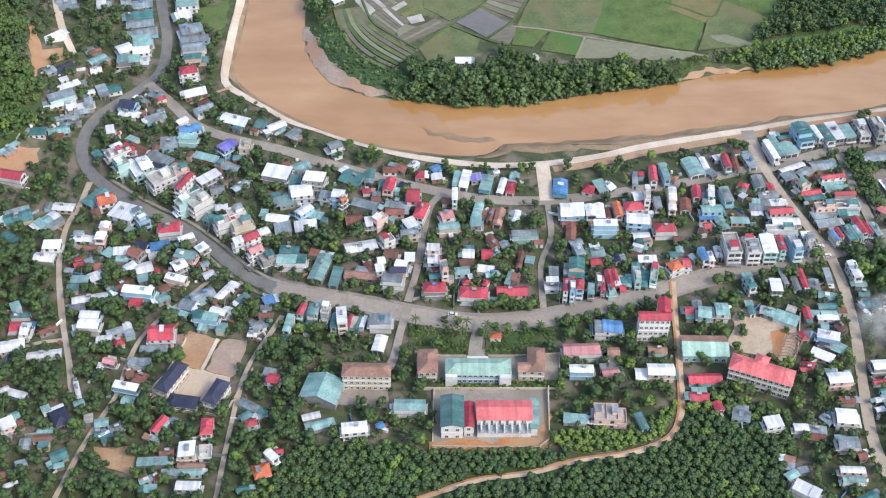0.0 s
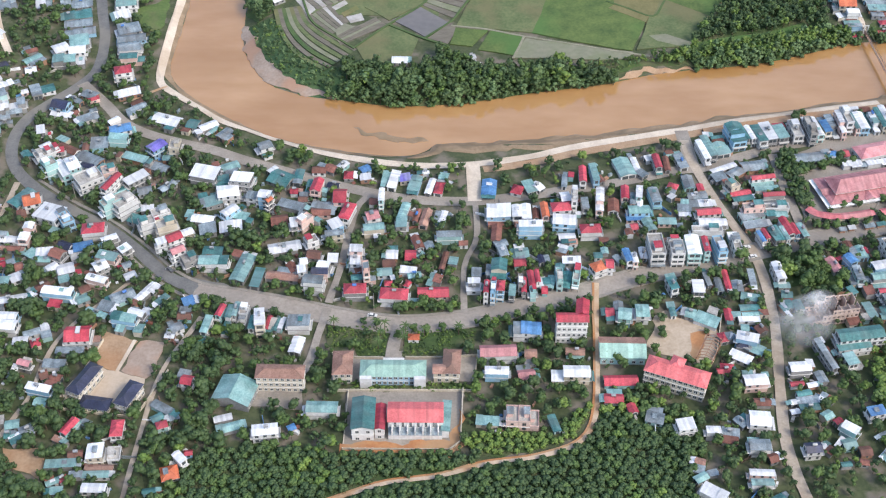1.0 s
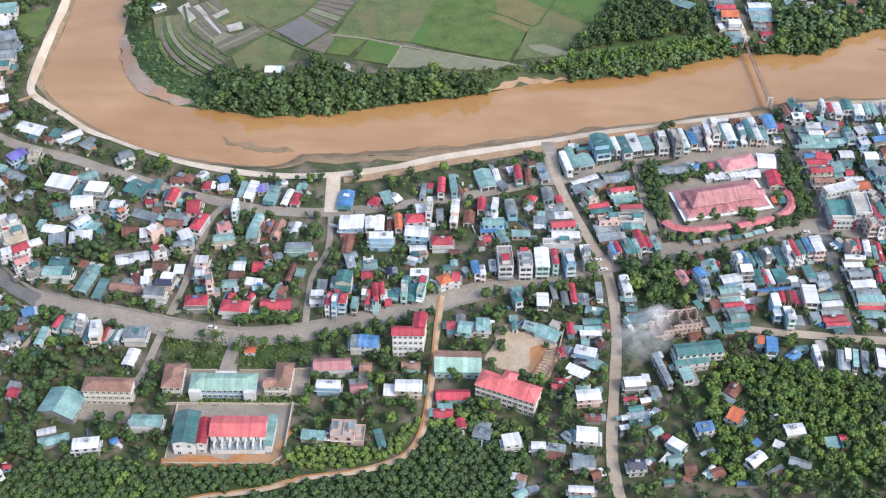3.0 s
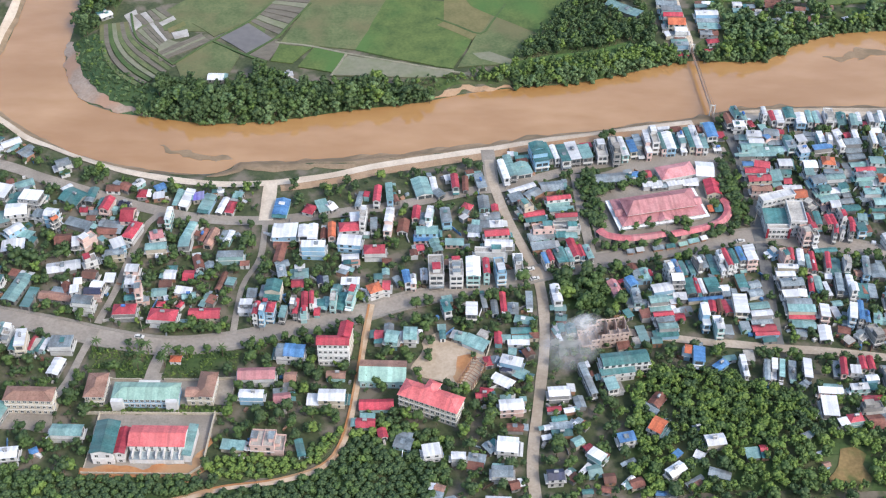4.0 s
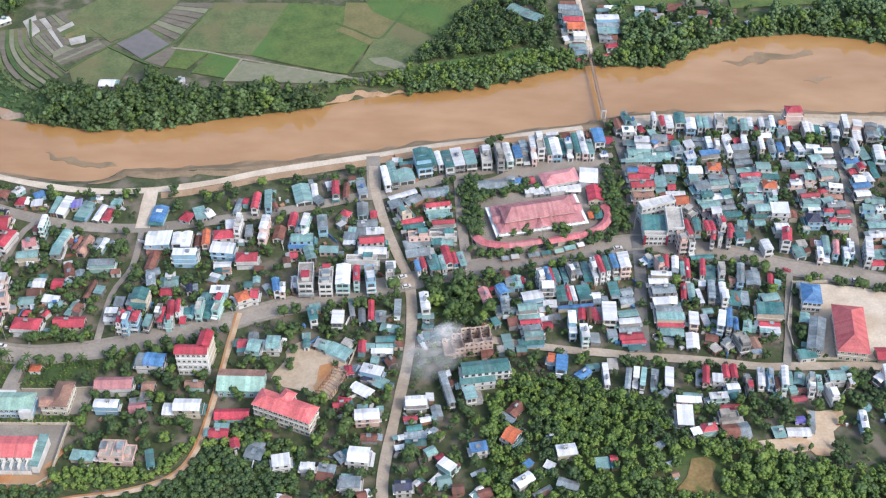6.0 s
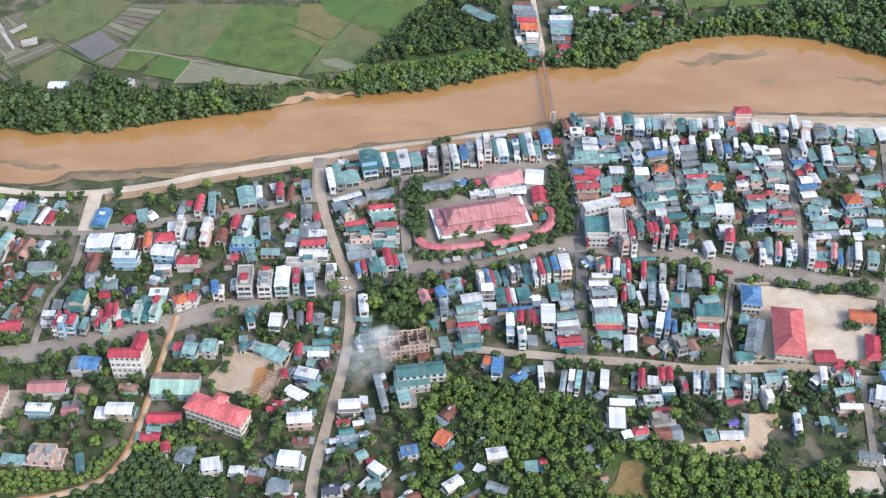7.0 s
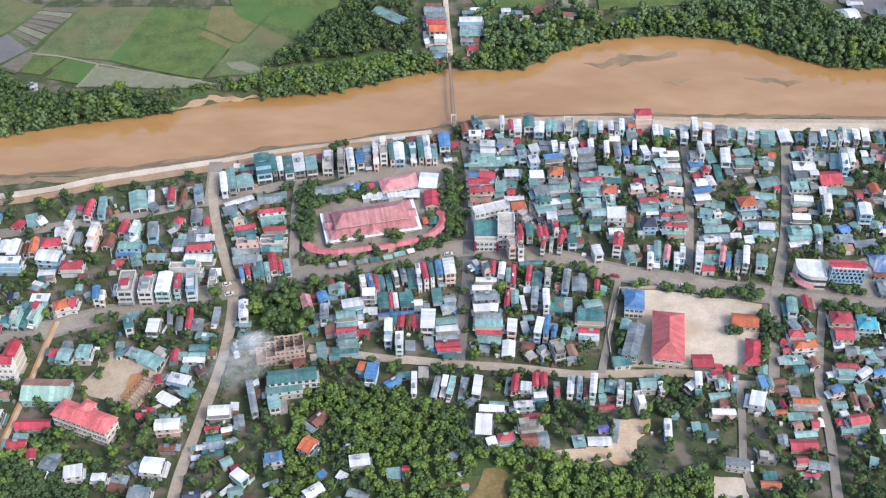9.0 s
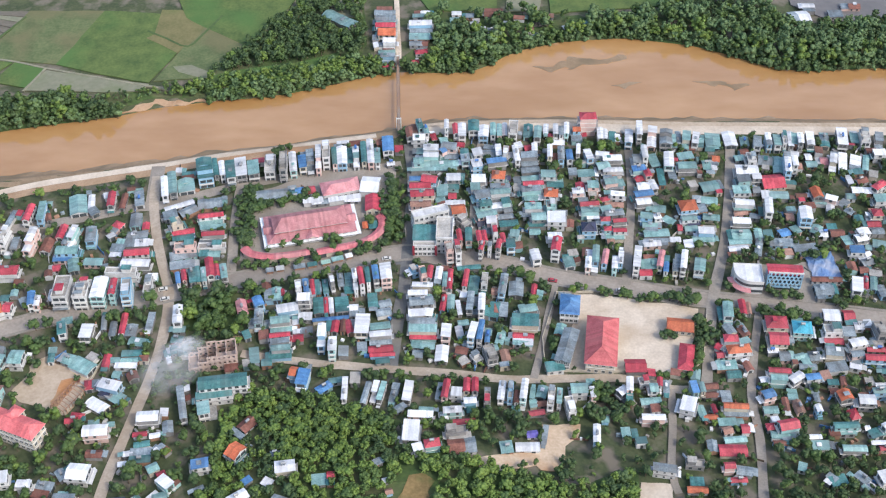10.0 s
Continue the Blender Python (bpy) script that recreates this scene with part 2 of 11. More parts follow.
# woods
WOODS = {}
WOODS["bank_corner"] = [(-69.7, 650.2), (-37.2, 650.1), (-42.2, 609.6), (-54.8, 599.6), (-63, 609.7)]
WOODS["slope_scrub"] = [(-61.2, 597.9), (-45.1, 600.7), (-34.3, 572.2), (-10.2, 551.5), (2.2, 553), (2.1, 518.7), (-22.1, 531.8), (-40.7, 541.2), (-54.2, 562.4)]
WOODS["bank_west"] = [(-4.1, 556), (14, 552), (21.6, 548.5), (45.9, 552), (49, 566), (61, 556), (79.6, 547), (95, 548), (111, 555), (126, 553.5), (134, 545.5), (143, 544), (144.3, 537), (127.7, 532), (99.6, 525), (71.0, 521.5), (40.9, 516), (0.6, 519.5)]
WOODS["bank_east"] = [(187.0, 576.0), (204.6, 594.0), (222.8, 631), (238, 650), (269.0, 650), (273.5, 607), (272, 586), (262, 584), (258.4, 594.8), (243.1, 587.3), (221.4, 581.9), (206.0, 579.4), (192, 574)]
WOODS["bank_bamboo"] = [(166, 561), (183.5, 567), (198.5, 570), (213.5, 573.0), (231.9, 576.5), (250.2, 582), (262, 587), (286.1, 590), (287, 582), (266, 573), (250.7, 569), (220.7, 560), (207, 558.5), (184, 559.5), (170, 557.5)]
WOODS["bank_scrub"] = [(126, 553), (139, 561), (160, 560), (172, 562), (176, 557), (160, 557.5), (148, 552), (143, 543), (134, 542)]
WOODS["bank_far"] = [(307.6, 637), (355.6, 633.3), (381.9, 629.9), (421.4, 629.3), (470.3, 646.8), (499.8, 643.3), (518.7, 621.9), (540.8, 618.7), (618.1, 626.4), (601.9, 574.2), (514.1, 570.7), (493.5, 576.3), (470.9, 590.1), (441, 602.9), (402.7, 605.1), (373.3, 598.2), (352.1, 587.4), (331.3, 572.7), (301.8, 574.1), (295.2, 591), (306.2, 602)]
WOODS["orchard"] = [(-47.1, 294.1), (-25.1, 300.9), (6.4, 292.3), (52.1, 292.7), (57, 290), (66, 288), (86, 291.5), (102, 298), (110, 310), (113.5, 324.8), (152.4, 313.9), (149.6, 291.8), (142.8, 268.4), (137.3, 254.9), (-74, 259.6), (-63.2, 277.8)]
WOODS["orchard_young"] = [(57, 293), (56.5, 302.5), (70, 303.5), (85, 303), (104, 315), (110, 323), (107.5, 312), (99, 300.5), (83, 293.5), (66, 290.5)]
WOODS["forest"] = [(-283, 660), (-234.4, 656), (-202.7, 528.9), (-197, 527.1), (-192.6, 491.1), (-205.6, 476.4), (-225.3, 458.4)]
WOODS["knoll"] = [(232.7, 351.1), (247.1, 350.2), (264, 345.4), (283, 340.2), (297.3, 330), (295.8, 311), (313.3, 311.1), (326.5, 308.4), (354.7, 301.8), (363.2, 298.4), (392.5, 305.5), (389.2, 280.3), (219.5, 283.7), (225.6, 317.9)]
WOODS["grove"] = [(197.9, 408.1), (223.9, 409.9), (232.2, 395.4), (230.3, 384.9), (202.7, 385)]
WOODS["market_hedge"] = [(212.8, 479), (226.1, 479.7), (231.3, 470.3), (250.1, 476.9), (251.4, 470.9), (230.6, 463.7), (224.6, 460.5), (228.1, 435.9), (221.1, 436.7)]
WOODS["market_row"] = [(288.5, 487), (294.0, 488.4), (296.4, 452.4), (293.4, 443.0), (287.5, 434.5), (285.0, 435.5), (291.4, 445.5), (291.6, 462)]
WOODS["office_hedge"] = [(10.3, 331.7), (61.4, 329), (61.1, 325.3), (9, 326.5)]
# fields over the river
FIELDS = []
FIELDS.append(("mulch", [(-35, 620.3), (-29.5, 626.5), (-22.4, 609.4), (-26.5, 603.5)]))
FIELDS.append(("tilled", [(-26.4, 602.4), (-24.6, 604.3), (-10.7, 586.3), (-12.1, 584.9)]))
FIELDS.append(("fallow", [(-24.3, 604.6), (-22.6, 606.5), (-9.1, 588), (-10.5, 586.5)]))
FIELDS.append(("tilled", [(-22.3, 606.8), (-20.5, 608.7), (-7.5, 589.6), (-8.9, 588.2)]))
FIELDS.append(("tilled", [(-20.3, 609), (-18.5, 610.9), (-5.9, 591.2), (-7.3, 589.8)]))
FIELDS.append(("mulch", [(-18.3, 611.1), (-16.5, 613.1), (-4.3, 592.8), (-5.7, 591.4)]))
FIELDS.append(("tilled", [(-16.2, 613.3), (-14.4, 615.2), (-2.7, 594.4), (-4.1, 593)]))
FIELDS.append(("fallow", [(-10.7, 588.8), (-4.3, 596.3), (0.6, 591.6), (-9, 583.1)]))
FIELDS.append(("mulch", [(-13.6, 612.4), (-6.1, 620.2), (-3.7, 616.5), (-10.9, 609.3)]))
FIELDS.append(("crop_yellow", [(-7.6, 606.3), (0.6, 614.1), (2.2, 610.5), (-5, 602.2)]))
FIELDS.append(("mulch", [(-3.7, 602.2), (3.9, 606.3), (5.5, 598.6), (-1, 596.3)]))
FIELDS.append(("tilled", [(-9.3, 582.4), (-8.8, 580.8), (13.3, 600.5), (12.1, 602)]))
FIELDS.append(("tilled", [(-8.7, 580.6), (-8.3, 579), (14.8, 598.9), (13.5, 600.3)]))
FIELDS.append(("fallow", [(-8.2, 578.8), (-7.8, 577.2), (16.2, 597.2), (14.9, 598.7)]))
FIELDS.append(("tilled", [(-7.7, 577), (-7.2, 575.4), (17.6, 595.6), (16.3, 597.1)]))
FIELDS.append(("tilled", [(-7.2, 575.2), (-6.7, 573.6), (19, 594), (17.7, 595.4)]))
FIELDS.append(("tilled", [(-29.2, 620.4), (-26.6, 622.2), (-18.7, 611.4), (-21.3, 609.5)]))
FIELDS.append(("mulch", [(-26.2, 622.4), (-23.6, 624.1), (-15.9, 613.6), (-18.4, 611.7)]))
FIELDS.append(("tilled", [(-23.2, 624.4), (-20.6, 626.1), (-13, 615.8), (-15.5, 613.9)]))
FIELDS.append(("fallow", [(-20.3, 626.3), (-17.7, 628.1), (-10.1, 617.9), (-12.6, 616)]))
FIELDS.append(("tilled", [(-17.3, 628.3), (-14.7, 630), (-7.2, 620.1), (-9.8, 618.2)]))
FIELDS.append(("crop_olive", [(1.6, 571.8), (20, 592.7), (37.3, 580), (32.9, 563.4), (20.8, 551.6), (8.4, 557.1)]))
FIELDS.append(("crop_olive", [(4, 640.2), (22.6, 640.1), (35.2, 612.1), (20.1, 598.5), (5.5, 612.3)]))
FIELDS.append(("pond", [(21.7, 598.5), (36.9, 612.1), (54.2, 596), (41.2, 581.1)]))
FIELDS.append(("tilled", [(38.7, 614.1), (40.6, 617.4), (60.4, 604.9), (58.4, 599.8)]))
FIELDS.append(("fallow", [(40.8, 617.9), (42.7, 621.1), (62.5, 610.7), (60.6, 605.6)]))
FIELDS.append(("tilled", [(42.9, 621.6), (44.7, 624.9), (64.7, 616.5), (62.8, 611.4)]))
FIELDS.append(("tilled", [(45, 625.3), (46.8, 628.6), (66.9, 622.2), (65, 617.1)]))
FIELDS.append(("tilled", [(47.1, 629), (48.9, 632.3), (69.1, 628), (67.2, 622.9)]))
FIELDS.append(("fallow", [(49.2, 632.7), (51, 636), (71.3, 633.8), (69.4, 628.7)]))
FIELDS.append(("tilled", [(51.2, 636.5), (53.1, 639.7), (73.5, 639.5), (71.5, 634.4)]))
FIELDS.append(("tilled", [(42.1, 580), (55.8, 596), (58.6, 588.5), (53, 574.3)]))
FIELDS.append(("crop_green", [(117.9, 639.7), (173, 633.1), (176.6, 620.6), (156.4, 567.1), (117.2, 578.5), (101.9, 585.4)]))
FIELDS.append(("crop_olive", [(73.6, 639.9), (117.9, 639.7), (101.9, 585.4), (58.9, 592.5)]))
FIELDS.append(("crop_green", [(57.8, 590.2), (76.3, 587.8), (67.1, 571.5), (54.6, 574.3)]))
FIELDS.append(("crop_green", [(77.9, 587.8), (96.6, 580.8), (90.1, 563.1), (70.1, 568.7)]))
FIELDS.append(("fallow", [(97.5, 579.7), (156.7, 565.5), (154.2, 559.5), (136.7, 558.5), (90.6, 560.9)]))
FIELDS.append(("crop_olive", [(177.4, 619.4), (186.1, 639.4), (227.1, 639.2), (194.6, 572.4), (158.8, 568.2)]))
FIELDS.append(("fallow", [(167.6, 582.2), (177.3, 582.7), (194.6, 572.4), (190.7, 569.1), (171.3, 575.9)]))
FIELDS.append(("crop_yellow", [(151.9, 639.5), (186.1, 639.4), (173.4, 602.5), (151.6, 614.6)]))
FIELDS.insert(0, ("crop_olive", [(-27, 606.6), (13.1, 655.4), (52.3, 642.7), (48.4, 600.8)]))
FIELDS.append(("crop_yellow", [(148, 609.5), (167.1, 630.4), (180.5, 624.3), (167.9, 595.1)]))
FIELDS.append(("crop_green", [(151.9, 681.7), (236, 681.8), (227.5, 642.7), (206.5, 600.7), (167.1, 630.4)]))
FIELDS.append(("crop_green", [(176, 560.5), (191.0, 573.7), (206.1, 578.9), (221.5, 581.4), (243.1, 586.9), (258.4, 594.8), (261, 584), (231.9, 571.3), (198.4, 565.2)]))
FIELDS.append(("fallow", [(357, 667.4), (377.5, 667.1), (373.9, 635.9), (354, 635)]))
FIELDS.append(("crop_green", [(288, 688.3), (350.8, 687.3), (349, 636.3), (309.2, 636.9)]))
FIELDS.append(("crop_green", [(378.7, 686.8), (462.1, 685.5), (452.4, 640.8), (380.3, 632.8)]))
FIELDS.append(("pond", [(522.6, 658.4), (596.9, 670.1), (584.9, 626.7), (541, 621.5), (522.1, 639.7)]))
FIELDS.append(("fallow", [(241.4, 656.5), (268.2, 662.4), (269.7, 631.5), (256.6, 628.7)]))

STALLS = [[(223.9, 434.7), (227.1, 431.0), (236, 428.9), (247.6, 430.2), (254.6, 432.0)], [(258.1, 431.6), (266.3, 433.8), (277.7, 437.6), (284.4, 442.1), (287.8, 448.0), (288.0, 453.5), (286.2, 457.0)]]
BRIDGE_ENDS = [(293.8, 529.4), (291.9, 586.5)]
BUNDS = [[(55.6, 592.5), (76.4, 588.4), (96.7, 581.4), (126.1, 572.8), (155, 564.4), (165.7, 562.7)], [(96.7, 581.4), (93.5, 571.3), (89.2, 559.8)], [(193.7, 568), (207.1, 593.5), (224.3, 626.6)], [(147, 617.7), (159.1, 609.7), (172.5, 601.3), (179.9, 614.5), (188.3, 633)], [(1.6, 571.3), (20, 593.9), (38.6, 613.9), (49.5, 633.6)], [(20, 593.9), (39.9, 580), (53, 573.2)], [(40.5, 580), (55.9, 597.2), (61.5, 609), (73.1, 633.5)], [(-31, 621.6), (-23.8, 597.6), (-10.6, 582.5), (1.6, 570.2)]]
COMPOUND_WALLS = [[(8.6, 325.9), (7.6, 295), (50, 294.2), (54.2, 298), (55.9, 325.3), (8.6, 325.9)], [(-97.8, 354.8), (-108.7, 317.3), (-77.1, 312.5), (-67.4, 337.6)], [(359.8, 360.3), (418, 357.8), (427.5, 365.2), (432.9, 391.6)], [(359.8, 360.3), (359.7, 378.9), (367.8, 406.3), (384.4, 406.8)], [(0.8, 346.4), (11.6, 344), (22.5, 343.9)], [(32.1, 343.8), (45.3, 343.7), (62.3, 344.8), (60.6, 325.3), (-0.3, 326)], [(170.7, 367.6), (164.9, 346.3), (161.4, 340)]]
BIG_TREES = [(418.1, 401.2, 4), (421.8, 399.4, 4.4), (425.9, 398.2, 4.5), (429.5, 399.9, 3.7), (408.8, 400.2, 2.8), (399.4, 402.3, 3.4), (439.8, 397.5, 2.8), (458.7, 391.6, 4.2), (462.5, 389.8, 3.4), (466.0, 390.3, 3.6), (469.5, 389.4, 3.8), (472.9, 391.2, 3.3), (476.2, 388.7, 3), (465.2, 403.3, 3), (469.1, 402.4, 3.2), (473.2, 402.7, 3.2), (475.9, 401.1, 3), (491.4, 397.3, 4), (494.0, 395.0, 3.4), (428.9, 388.6, 2.8), (428.9, 384.1, 3), (427.8, 379.9, 2.8), (427.0, 375.1, 3), (426.1, 370.7, 3.2), (425.2, 366.6, 3.2), (424.1, 362.4, 3.2), (422.8, 358.5, 3), (420.3, 355.7, 2.6)]
BIG_TREES += [(417.0, 355.9, 2.4), (413.6, 355.6, 2.4), (410.4, 356.0, 2.4), (407.1, 356.3, 2.4), (431.1, 375.6, 4), (434.3, 378.5, 3.6), (430.9, 381.0, 3), (411.9, 378.6, 3), (415.0, 379.4, 2.8), (416.7, 378.0, 2.8), (377.9, 351.5, 3.6), (381.1, 348.8, 3.8), (385.1, 346.8, 4), (378.7, 343.7, 4), (383.8, 341.3, 4), (377.2, 336.9, 4), (381.5, 334.6, 4), (387.1, 338.6, 3.6), (390.2, 336.2, 3.6), (386.8, 332.1, 3.4), (448.2, 499.0, 3.6), (468.9, 437.7, 3.4)]
BIG_TREES += [(369.7, 330.4, 3), (221.2, 476.9, 3.2), (224.6, 461.8, 3.6), (226.5, 451.8, 3.4), (244.0, 469.6, 3), (249.5, 470.2, 3.2), (255.0, 471.0, 3.2), (287.0, 471.2, 3.8), (288.3, 463.9, 4), (290.2, 457.4, 4), (291.4, 451.1, 3.8), (291.6, 445.0, 3.6), (289.7, 438.0, 3.6), (286.1, 433.8, 3.2), (250.4, 426.0, 3), (258.1, 428.2, 3), (235.0, 423.2, 3), (268.4, 430.5, 2.8), (186.3, 402.4, 4.6), (204.0, 397.1, 4.4), (208.1, 394.6, 4), (202.0, 393.3, 4), (211.3, 392.2, 3.6), (229.5, 423.2, 2.6), (238.8, 424.4, 2.4), (243.9, 425.1, 2.8)]
BIG_TREES += [(257.9, 427.4, 3), (249.2, 424.7, 2.4), (277.0, 432.0, 3.2), (280.9, 433.6, 3), (234.0, 406.8, 3.4), (227.3, 409.6, 3.6), (221.0, 426.9, 2.8), (299.8, 417.3, 2.2), (297.1, 404.2, 2.4), (296.9, 391.1, 3), (297.6, 380.0, 2.2), (239.3, 403.0, 2.4), (226.3, 424.6, 2.8), (235.0, 424.0, 2.6), (243.5, 425.1, 3), (241.7, 437.8, 2.8), (249.8, 438.4, 3), (261.3, 441.4, 3.2), (267.8, 441.0, 2.8), (258.0, 428.4, 2.8), (282.0, 434.6, 3.6), (277.4, 433.2, 3), (292.6, 433.2, 3), (295.9, 442.1, 3.2), (295.6, 450.6, 3.6), (234.8, 435.1, 2.4), (13.4, 364.0, 2.4), (19.6, 362.9, 2.6)]
BIG_TREES += [(143.7, 364.6, 3.2), (142.4, 355.2, 2.6), (162.2, 357.0, 2.0), (364.5, 384.0, 2.6), (367.0, 398.5, 2.8), (363.8, 376.5, 2.4), (35.0, 359.8, 2.8), (41.1, 359.3, 2.6), (47.8, 359.4, 2.8), (54.6, 358.9, 2.2), (66.7, 362.3, 3.6), (75.0, 364.5, 3.2), (81.1, 367.5, 2.8), (88.1, 369.8, 3.2), (35.6, 372.2, 3.2), (45.3, 372.4, 3), (51.1, 371.3, 3)]
TARP_AT = (491.1, 422.4)
TREE_SPOTS = [(-25.9, 386), (-10.6, 380.5), (9.6, 380.3), (32, 371.4), (43.3, 371.3), (103.9, 374.2), (137.6, 386.3), (143, 388.1), (117.6, 342.4), (124.7, 341.7), (-147, 461), (-157.2, 471.4), (-156.2, 489.2), (-134.8, 446.4), (-121.4, 430.1), (-73.9, 382.8), (-53.3, 377.4), (-37.8, 478), (-26.4, 478), (219.3, 452.1), (219.9, 465.1), (221.2, 443.7), (199.7, 408), (141.4, 373), (142.8, 358), (119.1, 342), (121.4, 340.5), (244.6, 327.1), (251.6, 336.8), (207.9, 392.1), (221.4, 395.7), (214.5, 385), (217.5, 470.1), (218.9, 457.7), (221.5, 447.7), (221.1, 474.2), (230.4, 465.8), (238.5, 466.9), (246.5, 469.7), (241.2, 437.7), (247.7, 439.5), (262.1, 443.3), (266.2, 441.3), (257.7, 429.9), (278.5, 435.3), (281.1, 436.1), (281.8, 453), (290.5, 479.8)] + [(292.2, 467.1), (292.6, 454.8), (291.4, 446.9), (296.6, 520.2), (348, 419.5), (351.8, 417.7), (356.9, 415.8), (390.6, 404.6), (396.8, 403.9), (410.4, 400.9), (419.5, 402.6), (426.1, 404.3), (430.6, 400.7), (413.9, 380.4), (431.6, 383.5), (457, 393.5), (465.7, 393.4), (470, 389.9), (442.6, 397.1), (205.7, 408.5), (210.4, 392.3), (223.2, 394), (298.8, 455.1), (297.2, 442.9), (299.1, 467.7), (216.7, 467.8), (217.4, 447)]
PALM_SPOTS = [(19.2, 360.3), (22.9, 359.3), (21.1, 354.4), (30.8, 354.3), (31.9, 357.6), (31.2, 351), (20.2, 349.4), (54.8, 357.3), (40, 355.8), (0.8, 361.2)]
GARDEN_BEDS = [[(-1.7, 362.9), (24.7, 361.6), (23.2, 345.2), (11.6, 345.3), (10.5, 350.5), (-1.6, 350.6)], [(32, 359.2), (62.4, 360.6), (61.5, 350), (49.4, 350.1), (44.9, 345), (30.5, 345.1)]]
WATERSIDE = [("mud", 4.0, SOUTH_BANK[:13], -2.0), ("mud", 11.0, SOUTH_BANK[12:], -5.2)]
TERRACES = [("crop_olive", 2.5, [(-45.8, 609.5), (-41.6, 590.7), (-35.2, 573.7), (-25.9, 560.5), (-13.3, 549.7)]), ("tilled", 2.5, [(-43.6, 610.2), (-39.3, 591.8), (-32.4, 575.6), (-23.1, 563), (-11.1, 552.5)]), ("crop_dark", 2.5, [(-41.5, 610.9), (-36.9, 593), (-29.6, 577.5), (-20.3, 565.5), (-8.8, 555.3)]), ("fallow", 2.5, [(-39.3, 611.5), (-34.5, 594.1), (-26.9, 579.4), (-17.4, 568), (-6.6, 558)]), ("crop_olive", 2.5, [(-37.2, 612.2), (-32.2, 595.3), (-24.1, 581.4), (-14.6, 570.5), (-4.4, 560.8)]), ("tilled", 2.5, [(-35.1, 612.9), (-29.8, 596.4), (-21.3, 583.3), (-11.7, 573), (-2.2, 563.5)]), ("crop_olive", 2.5, [(-32.9, 613.6), (-27.5, 597.6), (-18.6, 585.2), (-8.9, 575.5), (-0, 566.3)]), ("tilled", 2.5, [(-30.8, 614.2), (-25.1, 598.7), (-15.8, 587.1), (-6.1, 578), (2.2, 569.1)])]


# ---- materials ----
MATS = {}


